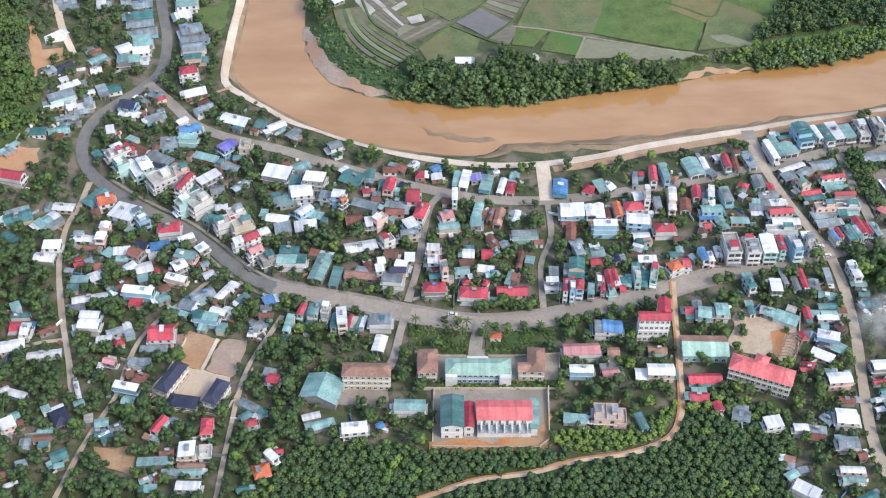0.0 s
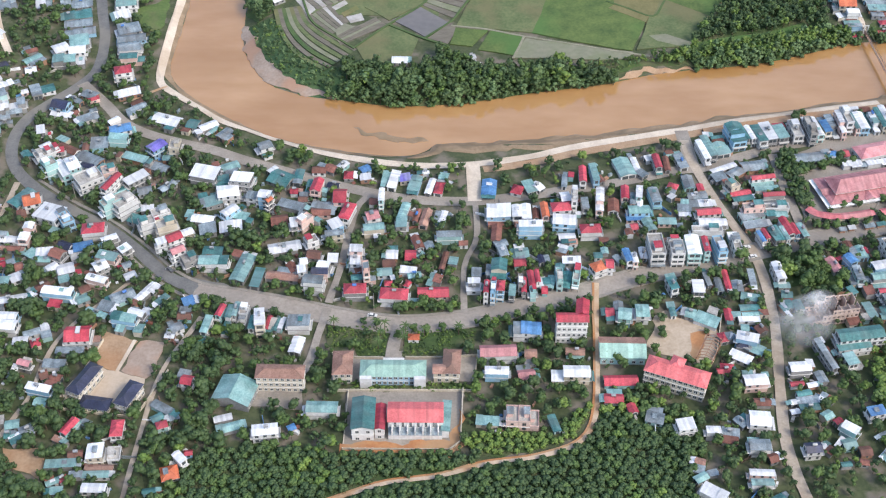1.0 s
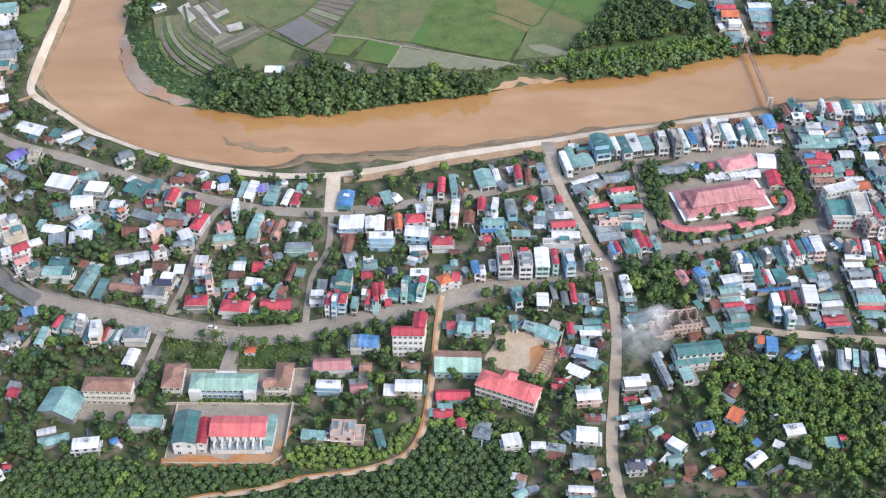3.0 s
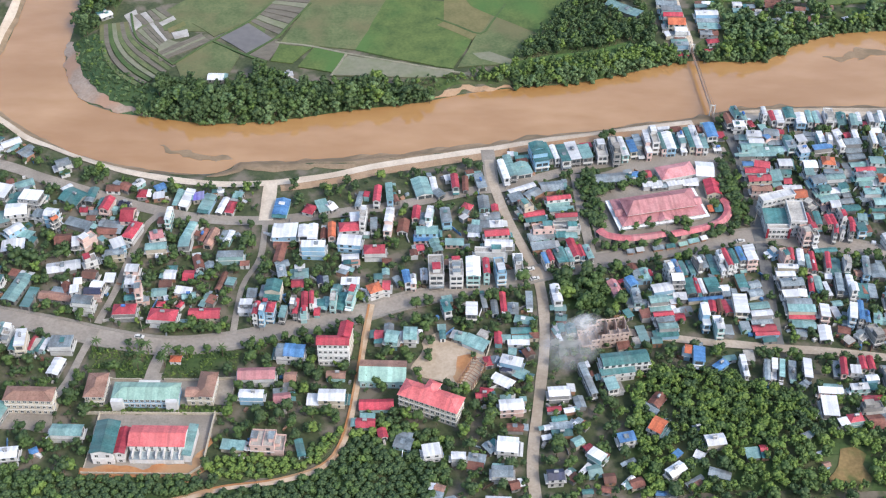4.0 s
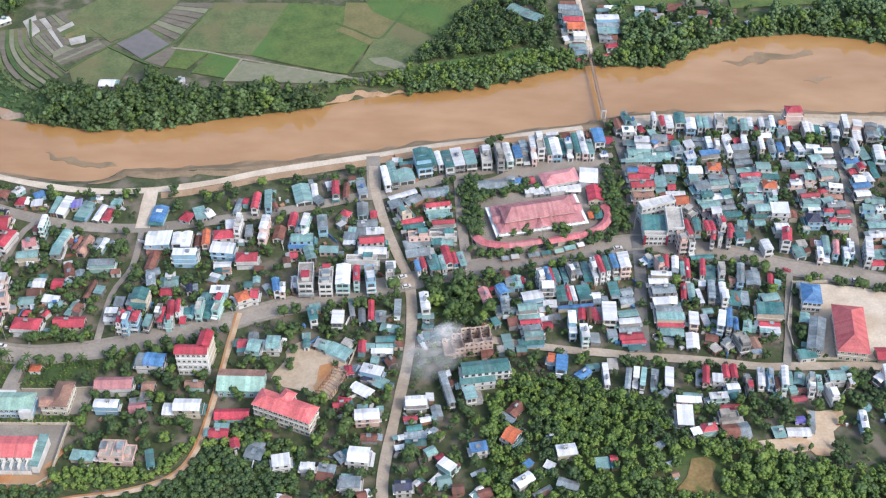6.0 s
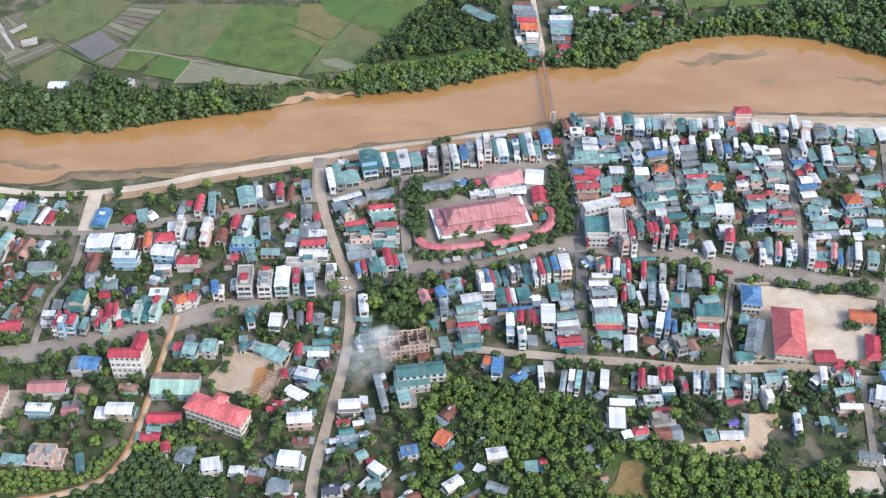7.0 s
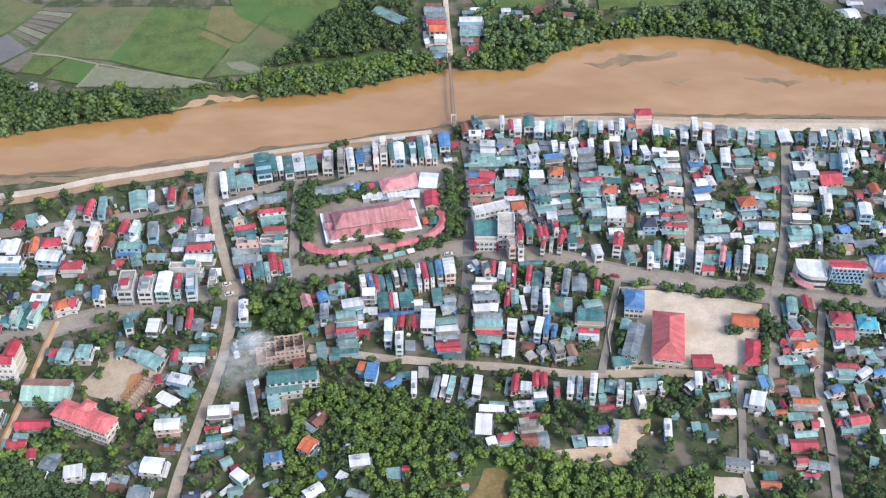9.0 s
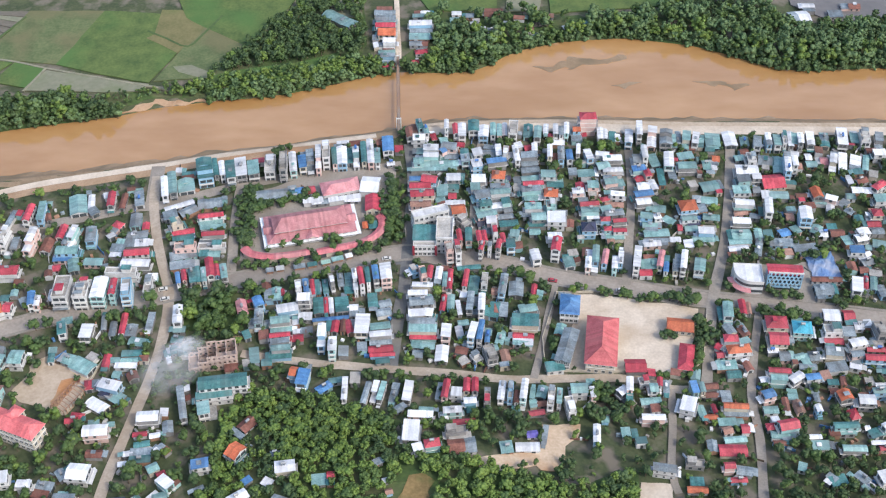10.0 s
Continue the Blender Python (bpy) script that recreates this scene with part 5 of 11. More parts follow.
            if kk == "c":
                form, rise = "flat", 0
            elif kk in "roipnmy":
                form, rise = ("hip" if kk in "rony" and length / width < 2.2 and length > width * 0.8 and rng.random() < 0.5 else "gable"), width * rng.uniform(0.22, 0.3)
            else:
                form, rise = rng.choice(["gable", "gable", "shed"]), width * rng.uniform(0.1, 0.18)
            over = 0.3 if len(rows) == 1 else 0.15
            cover(r, w, x0, x1, y0, y1, zt, rise, form, over, "roof_" + ROOFS[kk], wmat, rng.random() < 0.5)
            if form == "flat":
                e, sw, sl = (x0 + x1) / 2 + rng.choice((-1, 1)) * length * 0.2, min(width * 0.34, 1.6), min(length * 0.22, 2.0)
                head = Shape(wmat)
                extras.append(("stairhead", head))
                head.box(e - sl, cy - sw, zt + 0.1, e + sl, cy + sw, zt + 2.5, wmat, "b")
                head.slab([(e - sl - 0.3, cy - sw - 0.3, zt + 2.65), (e + sl + 0.3, cy - sw - 0.3, zt + 2.65), (e + sl + 0.3, cy + sw + 0.3, zt + 2.8), (e - sl - 0.3, cy + sw + 0.3, zt + 2.8)], 0.14, rng.choice(["roof_grey", "roof_teal", "roof_slab", "roof_red", "roof_white"]))
            elif length > 4 and rng.random() < 0.12:
                # a raised vent over the ridge, or a few sheets laid over a leak
                other, xx, zz = "roof_" + ROOFS[rng.choice(KIN[key] + "gw")], cx + rng.uniform(-0.2, 0.2) * length, zt + rise + 0.35
                vent = Shape(other)
                extras.append(("roof_vent", vent))
                vent.slab([(xx - 1.0, cy - width * 0.22, zz - 0.2), (xx + 1.0, cy - width * 0.22, zz - 0.2), (xx + 1.0, cy + width * 0.22, zz), (xx - 1.0, cy + width * 0.22, zz)], 0.08, other)
                vent.box(xx - 0.8, cy - width * 0.18, zt, xx + 0.8, cy + width * 0.18, zz - 0.25, "wall_grey", "b")
    w.make("wall", base)
    # windows, together with the dark panes painted for recess shade
    if g is not w and g.v:
        tagged(g.make("glazing", base), kind="stuff")
    for one in roofs:
        one.make("roof", base)
    for part_name, one in extras:
        one.make(part_name, base)
    if rng.random() < (0.6 if key == "c" else 0.16):
        tank_on(base, (cuts[mainest] + cuts[mainest + 1]) / 2 + rng.uniform(-0.1, 0.1) * L, (rows[0][0] + rows[0][1]) / 2, top + (0.15 if key == "c" else W * 0.12 + 0.1), rng)
    if rng.random() < 0.3:
        s = Shape()
        sg = rng.choice((-1, 1))
        x0, x1 = sorted((sg * bl / 2, sg * (bl / 2 + 2.2)))
        hi, lo = 3.0, 2.6
        za, zb = (lo, hi) if sg < 0 else (hi, lo)
        s.slab([(x0, -bw / 2, za), (x1, -bw / 2, zb), (x1, bw / 2, zb), (x0, bw / 2, za)], 0.08, rng.choice(["awning", "roof_teal", "roof_grey", "roof_white", "roof_aqua"]))
        for dy in (-bw / 2 + 0.15, bw / 2 - 0.15):
            xo = sg * (bl / 2 + 2.1)
            s.tube(xo, dy, -0.5, lo, 0.06, 0.06, "dark_metal", 5)
        s.make("awning", base, "sheet-metal awning on thin posts")
    # lean-tos and kitchens built against the house
    for _ in range(rng.choice((0, 0, 0, 1))):
        side, al, aw, ah = rng.choice("snsnew"), rng.uniform(2.5, 5.0), rng.uniform(2.2, 3.4), rng.uniform(2.2, 2.8) + (3.0 if floors > 2 and rng.random() < 0.3 else 0)
        if side in "sn":
            al = max(al, bl * rng.uniform(0.55, 1.0))
            cx, cy = rng.uniform(-0.5, 0.5) * max(0, bl - al), (1 if side == "n" else -1) * (bw / 2 + aw / 2)
        else:
            cx, cy = (1 if side == "e" else -1) * (bl / 2 + al / 2), rng.uniform(-0.5, 0.5) * max(0, bw - aw)
        hx, hy = al / 2, aw / 2
        ca, sa = math.cos(radians(angle)), math.sin(radians(angle))
        if not all(clear(x + (cx + u * hx) * ca - (cy + v * hy) * sa, y + (cx + u * hx) * sa + (cy + v * hy) * ca, 0.2) for u in (-1, 0, 1) for v in (-1, 1)):
            continue
        s = Shape(wmat)
        s.box(cx - hx, cy - hy, -0.5, cx + hx, cy + hy, ah, rng.choice([wmat, "wall_grey", "wall_brick"]), "b")
        tilt = rng.choice((-0.35, 0.35, 0.25))
        s.slab([(cx - hx - 0.25, cy - hy - 0.25, ah + 0.1), (cx + hx + 0.25, cy - hy - 0.25, ah + 0.1 + max(0, tilt)), (cx + hx + 0.25, cy + hy + 0.25, ah + 0.1 + abs(tilt)), (cx - hx - 0.25, cy + hy + 0.25, ah + 0.1 + max(0, -tilt))], 0.1, rng.choice(["roof_grey", "roof_grey", "roof_teal", "roof_white", "roof_maroon", "roof_aqua", "roof_slab", "roof_maroon", "roof_grey"]))
        s.make("annex", base, "low lean-to annex under a sheet roof")
    return base

BLOCKS = []
# ---- houses: place, length, width, heading, and roof colour + storeys + wall colour ----
BLOCKS.append(("over the bridge", [
    (283.4, 632.1, 12.4, 5.6, -1, "g1"), (284.3, 621.6, 11.6, 5.4, -1, "g2"), (284.4, 615.0, 11.4, 4.8, -1, "r2"), (285.4, 607.9, 10.2, 7.7, -1, "o2C"),
    (285.3, 599.4, 10.2, 4.8, -1, "w2"), (285.6, 594.2, 9.6, 4.6, 4, "a1"), (286.2, 589.4, 8.0, 3.6, -1, "g2"), (286.8, 585.6, 6.6, 3.4, -1, "r1"),
    (279.3, 598.6, 3.0, 5.0, 10, "w1"), (279.0, 605.8, 3.9, 4.7, -1, "g1"), (304.3, 616.7, 13.2, 5.4, 1, "w2"), (304.8, 613.5, 13.1, 5.4, -1, "g1"),
    (303.8, 606.5, 11.7, 5.9, -1, "a1"), (303.4, 600.1, 10.6, 4.6, -1, "g1"), (305.0, 594.3, 7.3, 4.4, 8, "r1"), (302.8, 587.8, 6.5, 4.4, 4, "r1"),
]))
BLOCKS.append(("over the bridge", [
    (307.1, 631.7, 6.0, 3.7, -1, "w1"), (303.2, 628.1, 7.3, 3.7, -1, "a1"), (325.1, 630.7, 5.7, 4.3, -1, "w1"), (324.0, 624.0, 5.6, 4.3, -1, "a1"),
    (332.7, 628.1, 5.0, 4.3, -1, "g1"), (346.5, 629.3, 10.9, 5.6, -4, "m1"), (339.8, 614.0, 3.6, 4.2, -1, "w1"), (345.3, 612.7, 5.9, 4.8, -1, "g1"),
    (361.4, 625.9, 6.5, 4.3, -7, "m1"), (378.4, 628.0, 6.5, 4.4, -7, "i1"), (389.1, 620.8, 6.2, 3.7, 22, "w1"), (394.6, 623.1, 6.3, 3.5, 10, "m1"),
    (372.4, 613.9, 3.9, 3.6, -1, "w1"), (257.5, 625.4, 22.5, 8.0, -42, "a1"), (336.3, 619.5, 3.3, 4.2, -1, "g1"), (353.9, 620.0, 3.9, 4.3, -10, "g1"),
]))
BLOCKS.append(("over the bridge", [
    (366.9, 618.8, 3.9, 4.2, -1, "m1"), (27.0, 556.3, 8.9, 6.3, -1, "w1"), (66.0, 558.9, 5.3, 4.2, 16, "w1"), (-45.1, 617.9, 7.7, 5.3, 37, "w1"),
]))
BLOCKS.append(("clinic", [
    (225.5, 349.3, 20.1, 7.0, 8, "t3W"), (222.2, 344.4, 15.0, 3.8, 9, "t2W"), (218.8, 337.2, 6.9, 5.0, -77, "a2W"), (209.4, 340.5, 17.5, 2.9, -76, "g2G"),
]))
BLOCKS.append(("north west", [
    (-200.2, 608.6, 12.2, 14.7, 22, "g1"), (-181.8, 614.7, 5.6, 12.8, 10, "w1"), (-177.2, 614.2, 3.2, 10.1, 8, "g1"), (-158.4, 616.0, 11.6, 8.7, 11, "g1"),
    (-168.2, 617.0, 6.1, 8.7, 16, "g1"), (-158.5, 603.8, 15.9, 8.4, 14, "t1"), (-156.5, 595.2, 15.7, 7.1, 11, "g1"), (-153.8, 586.6, 17.2, 6.9, 14, "g1"),
    (-151.2, 573.7, 10.5, 10.1, 14, "a2"), (-150.6, 565.4, 9.1, 7.7, 9, "w2"), (-159.9, 566.2, 8.5, 8.4, 32, "w2"), (-153.8, 556.8, 16.8, 7.5, 9, "a2"),
    (-198.7, 570.0, 13.5, 6.2, 45, "w1"), (-173.4, 557.5, 10.5, 5.6, 43, "a1"), (-175.9, 564.9, 6.8, 4.2, 28, "m1"), (-172.0, 546.9, 6.1, 6.6, 17, "w1"),
]))
BLOCKS.append(("north west", [
    (-194.7, 539.4, 6.1, 7.1, 48, "g1"), (-188.3, 544.3, 10.9, 7.4, 41, "n1"), (-186.3, 534.7, 4.7, 3.6, 32, "w1"), (-182.9, 530.3, 11.9, 5.3, 32, "w1"),
    (-183.9, 517.9, 13.3, 7.0, 27, "g2"), (-186.8, 512.0, 10.5, 3.9, 22, "w1"), (-173.8, 513.8, 13.9, 6.4, 17, "w2"), (-174.7, 510.4, 13.0, 5.5, 15, "g1"),
    (-179.6, 504.1, 13.6, 3.5, 14, "g1"), (-176.2, 500.5, 11.0, 3.1, 15, "g1"), (-165.7, 529.9, 11.3, 5.4, -66, "g1"), (-160.3, 532.2, 7.8, 6.9, 24, "t1"),
    (-171.2, 528.0, 4.1, 3.8, 24, "w1"), (-149.2, 515.7, 9.0, 7.2, -17, "n2"), (-149.0, 511.3, 9.9, 5.4, -13, "w1"), (-143.5, 523.3, 8.7, 3.6, -34, "g1"),
]))
BLOCKS.append(("north west", [
    (-137.0, 528.3, 8.4, 6.2, -25, "g1"), (-134.3, 524.6, 5.7, 3.4, 30, "r1"), (-132.5, 614.9, 12.0, 11.0, 10, "a2"), (-133.4, 604.3, 9.3, 9.5, 21, "w1"),
    (-125.9, 586.5, 12.3, 10.3, 20, "g2"), (-122.8, 576.9, 15.7, 6.8, 11, "g2"), (-122.5, 568.6, 12.4, 7.8, 8, "g2"), (-119.9, 560.1, 13.5, 5.4, 5, "t2"),
    (-121.4, 543.0, 9.1, 7.4, 15, "r3W"), (-116.7, 529.8, 12.1, 7.1, 17, "w1"), (-109.0, 518.1, 7.1, 4.8, 31, "g1"), (-93.1, 506.4, 14.9, 7.9, -21, "w1"),
    (-120.5, 506.0, 6.6, 3.9, 45, "w1"), (-114.7, 495.7, 11.0, 6.6, 18, "b2"), (-114.6, 488.8, 9.7, 4.5, -7, "a2"), (-134.2, 508.2, 10.7, 5.6, 31, "g1"),
]))
BLOCKS.append(("north west", [
    (-190.4, 490.6, 8.8, 6.5, 1, "t1"), (-180.5, 493.9, 10.8, 6.0, 11, "a1"), (-201.3, 476.1, 12.2, 3.3, 52, "a1"),
]))
BLOCKS.append(("west", [
    (-195.9, 455.9, 14.2, 6.4, -14, "r2W"), (-186.9, 430.3, 13.0, 8.5, 23, "t1"), (-173.3, 429.2, 12.4, 6.6, 49, "a1"), (-167.2, 438.4, 10.4, 5.4, -6, "w1"),
    (-153.4, 445.6, 13.3, 7.4, 55, "t1"), (-147.3, 441.2, 8.1, 8.4, 19, "o2W"), (-136.7, 431.9, 13.0, 10.7, -23, "w2"), (-128.7, 427.9, 11.1, 6.1, -56, "c2"),
    (-114.2, 420.9, 10.4, 7.1, 7, "r2W"), (-151.2, 480.7, 9.5, 3.4, 38, "w2"), (-147.7, 476.0, 12.7, 6.1, 34, "c2"), (-142.2, 478.4, 5.0, 4.5, 15, "r2"),
    (-139.0, 482.6, 11.9, 5.3, -30, "m1"), (-142.3, 465.9, 10.3, 6.7, 38, "c3A"), (-134.1, 463.8, 9.9, 10.4, 30, "w3"), (-127.0, 475.2, 14.1, 6.8, -30, "g1"),
]))
BLOCKS.append(("west", [
    (-124.1, 487.0, 9.1, 8.3, 4, "g1"), (-127.0, 469.7, 7.5, 4.1, -15, "n1"), (-122.4, 454.1, 12.5, 9.9, 35, "c3W"), (-114.4, 462.4, 7.1, 7.0, 23, "c2P"),
    (-111.0, 451.0, 13.2, 3.7, 65, "r3W"), (-100.3, 457.0, 12.1, 5.6, 42, "w2"), (-106.4, 438.2, 15.0, 5.5, 38, "c3A"), (-101.5, 436.2, 10.9, 6.1, 43, "c3W"),
    (-96.0, 429.7, 7.6, 5.8, -23, "t1"), (-87.2, 422.8, 11.2, 6.2, 27, "c3W"), (-95.5, 450.5, 6.9, 5.9, 16, "g1"), (-92.1, 437.6, 6.4, 4.1, 9, "w1"),
    (-104.2, 475.6, 13.3, 4.9, -21, "a1"), (-92.5, 468.5, 12.6, 5.6, -22, "g1"), (-94.1, 481.9, 9.0, 6.5, 47, "v2"), (-85.0, 481.8, 5.7, 8.1, -2, "c2C"),
]))
BLOCKS.append(("west", [
    (-154.7, 493.9, 4.2, 6.5, 14, "w2"), (-187.3, 416.7, 9.4, 4.7, -35, "t1"), (-166.0, 409.3, 8.4, 5.6, 1, "w2"), (-168.8, 404.0, 10.1, 5.7, -7, "w1"),
    (-151.7, 416.2, 12.8, 4.1, -5, "w1"), (-144.8, 418.9, 12.3, 4.8, 85, "w2"), (-150.8, 410.5, 9.8, 3.3, -6, "m1"), (-140.1, 407.0, 5.7, 4.8, 57, "a1"),
    (-134.4, 407.9, 7.7, 5.4, 7, "w1"), (-133.3, 403.2, 6.0, 4.1, -2, "a1"), (-127.1, 404.1, 6.7, 5.9, -25, "m2"), (-125.8, 412.2, 6.8, 4.7, -25, "n1"),
    (-117.5, 411.7, 9.2, 6.2, 17, "b1"), (-105.4, 414.1, 7.5, 3.8, 28, "w2"), (-97.2, 407.0, 5.4, 5.0, 42, "w2"), (-104.2, 402.2, 9.8, 5.2, -17, "a2"),
]))
BLOCKS.append(("west", [
    (-106.2, 396.2, 6.4, 6.6, 33, "w2"), (-106.2, 387.9, 9.8, 4.0, -19, "w2"), (-109.9, 394.0, 6.6, 2.8, -8, "m1"), (-128.7, 397.8, 5.6, 5.3, 44, "w1"),
    (-122.4, 397.0, 7.7, 6.8, 20, "w1"), (-152.5, 399.6, 4.6, 4.2, 22, "r1"), (-143.8, 398.4, 3.8, 5.7, 21, "m1"), (-148.1, 401.3, 3.9, 3.4, 26, "g1"),
    (-150.0, 389.6, 8.4, 4.6, -2, "a1"), (-143.7, 391.6, 5.3, 5.9, 31, "w1"), (-156.0, 395.5, 4.1, 3.1, -12, "g1"), (-133.6, 380.9, 4.0, 2.6, -33, "w1"),
    (-130.5, 385.8, 6.6, 4.6, 39, "m1"), (-122.0, 380.3, 13.9, 4.8, -8, "w2B"), (-111.2, 377.8, 6.2, 4.9, 32, "a1"), (-143.2, 377.9, 15.7, 4.3, 12, "w1"),
]))
BLOCKS.append(("west", [
    (-103.2, 369.4, 10.8, 3.4, -26, "a1"), (-89.9, 364.2, 11.0, 5.2, -12, "a2B"), (-84.9, 366.9, 7.6, 3.8, -20, "w2"), (-99.7, 373.1, 6.7, 5.8, -17, "g1"),
    (-93.6, 379.4, 10.9, 7.0, 31, "g1"), (-83.8, 382.1, 12.2, 4.0, 58, "w1"), (-92.5, 392.3, 5.5, 4.7, 30, "w1"), (-95.2, 399.3, 4.2, 4.0, 30, "g1"),
    (-174.6, 372.8, 4.4, 5.1, 26, "a1"), (-171.4, 367.6, 8.5, 3.1, 3, "t1"), (-171.9, 360.8, 4.4, 5.7, -2, "r1"), (-166.0, 356.8, 3.9, 7.0, -2, "w2"),
    (-164.3, 360.6, 1.9, 6.0, -2, "b1"), (-157.7, 358.9, 8.0, 3.5, 31, "m1"), (-140.3, 365.3, 8.6, 4.3, -4, "w2"), (-139.7, 359.9, 9.3, 5.6, -4, "w2"),
]))
BLOCKS.append(("west", [
    (-145.7, 360.1, 3.2, 3.8, 23, "w1"), (-128.7, 357.8, 7.3, 3.8, 22, "g1"), (-132.5, 353.3, 6.6, 4.4, 7, "w1"), (-125.7, 351.8, 4.1, 4.7, 22, "r1"),
    (-107.8, 354.4, 10.7, 8.9, 3, "r2W"), (-110.3, 347.5, 11.9, 3.5, 0, "g1"), (-171.6, 349.4, 8.8, 6.6, 14, "w1"), (-155.9, 344.6, 14.4, 4.0, 9, "w1"),
    (-63.8, 375.6, 5.3, 5.9, 25, "b1"), (-64.5, 367.2, 6.2, 4.4, -2, "m1"), (-67.1, 360.6, 5.6, 4.9, 34, "g1"), (-69.3, 355.6, 4.4, 2.9, -6, "w1"),
    (-81.2, 384.6, 5.9, 5.4, 62, "w1"), (-75.9, 377.2, 7.0, 3.5, 50, "t1"), (-162.2, 322.4, 9.1, 3.6, -18, "w1"), (-167.8, 324.4, 4.7, 3.0, 31, "w1"),
]))
BLOCKS.append(("west", [
    (-137.9, 324.8, 9.9, 1.8, -69, "w1"), (-141.7, 310.2, 9.2, 6.9, -60, "n1"), (-146.3, 299.1, 7.8, 3.4, 3, "m1"), (-146.0, 302.9, 6.5, 2.3, 3, "a1"),
    (-138.1, 290.8, 6.6, 5.2, 28, "t1"), (-137.1, 286.0, 4.2, 2.5, 15, "a1"), (-151.3, 286.1, 4.6, 3.7, 21, "g1"), (-124.8, 307.6, 5.7, 4.5, 11, "a1"),
    (-118.4, 304.4, 5.3, 5.9, 32, "g1"), (-125.3, 302.3, 2.8, 3.8, 6, "t1"), (-122.6, 301.7, 4.7, 2.6, 32, "w1"), (-117.7, 324.6, 10.6, 3.7, -14, "w2B"),
    (-126.8, 338.2, 5.7, 3.2, -17, "p2"), (-130.9, 337.1, 5.1, 2.8, 84, "w1"), (-115.1, 339.8, 9.5, 4.4, -1, "g1"), (-118.3, 334.1, 3.6, 5.1, 24, "m1"),
]))
BLOCKS.append(("west", [
    (-112.8, 332.3, 5.1, 3.8, -15, "m1"), (-101.1, 304.7, 8.6, 3.7, 62, "r2"), (-82.0, 303.6, 8.3, 5.0, -88, "r2"), (-96.6, 292.9, 5.9, 3.7, 7, "m1"),
    (-88.3, 292.1, 6.6, 7.3, 3, "w2"), (-81.4, 292.6, 5.3, 6.8, 4, "c1"), (-101.4, 288.3, 12.4, 4.1, 2, "a1"), (-86.2, 286.5, 10.9, 2.5, -1, "i1"),
    (-86.9, 283.1, 10.9, 3.3, 1, "a1"), (-85.4, 274.6, 9.5, 4.2, -2, "w2"), (-102.9, 279.6, 4.9, 3.0, 25, "a1"), (-99.1, 281.0, 4.0, 2.4, 45, "r1"),
    (-100.4, 275.3, 5.3, 3.5, 4, "a1"), (-153.6, 276.1, 3.1, 2.2, 25, "w1"), (-160.5, 304.2, 5.6, 5.5, 31, "w2"), (-157.4, 281.2, 4.1, 3.3, 8, "m1"),
]))
BLOCKS.append(("west", [
    (-66.4, 316.3, 10.0, 4.0, -32, "g1"), (-67.6, 310.9, 5.1, 3.8, 33, "t1"), (-64.5, 305.1, 4.6, 3.8, 20, "r2"), (-61.1, 311.5, 4.3, 3.9, 22, "g1"),
]))
BLOCKS.append(("middle", [
    (-79.0, 502.8, 6.2, 7.2, -15, "t1"), (-71.0, 501.3, 9.9, 5.4, 33, "w1"), (-67.9, 497.5, 6.6, 2.7, 56, "a1"), (-61.9, 494.7, 8.6, 5.5, 52, "g1"),
    (-39.8, 481.7, 6.8, 6.1, 26, "g2"), (-67.2, 460.6, 13.2, 9.1, -15, "w2"), (-56.1, 468.5, 9.1, 6.0, 26, "a1"), (-59.0, 458.2, 6.9, 6.9, 5, "t1"),
    (-48.2, 453.5, 10.2, 7.4, -12, "w3"), (-30.0, 459.3, 11.5, 10.2, -29, "t1"), (-34.9, 466.0, 5.7, 3.0, 48, "w1"), (-21.6, 460.5, 10.8, 4.5, 83, "t1"),
    (-22.9, 449.7, 3.9, 4.2, -2, "r1"), (-11.9, 450.8, 9.4, 5.1, 78, "r2"), (-11.8, 465.6, 7.0, 5.2, -2, "m1"), (-5.8, 466.7, 5.8, 5.6, -29, "m1"),
]))
BLOCKS.append(("middle", [
    (-0.3, 469.3, 6.0, 4.2, 52, "w1"), (3.1, 461.5, 5.0, 6.0, -2, "r1"), (10.8, 466.3, 5.4, 4.8, 32, "b1"), (11.2, 459.9, 5.6, 5.1, 7, "w1"),
    (-4.2, 453.9, 5.7, 4.1, -15, "n1"), (-0.2, 442.8, 6.3, 9.9, -2, "r2"), (3.6, 432.1, 11.7, 5.6, 73, "r2"), (-54.3, 446.7, 10.4, 8.4, 9, "w2"),
    (-61.4, 442.6, 8.4, 7.4, 18, "a1"), (-42.2, 443.7, 5.7, 5.6, -15, "g2"), (-36.0, 441.4, 6.1, 5.7, -10, "w3"), (-33.8, 437.4, 3.6, 2.8, 50, "o3"),
    (-23.3, 439.4, 13.4, 5.5, -20, "g1"), (-18.3, 443.7, 4.6, 4.1, -2, "m1"), (-8.6, 439.1, 10.6, 4.8, -13, "g1"), (-9.0, 434.4, 9.4, 4.8, -2, "m1"),
]))
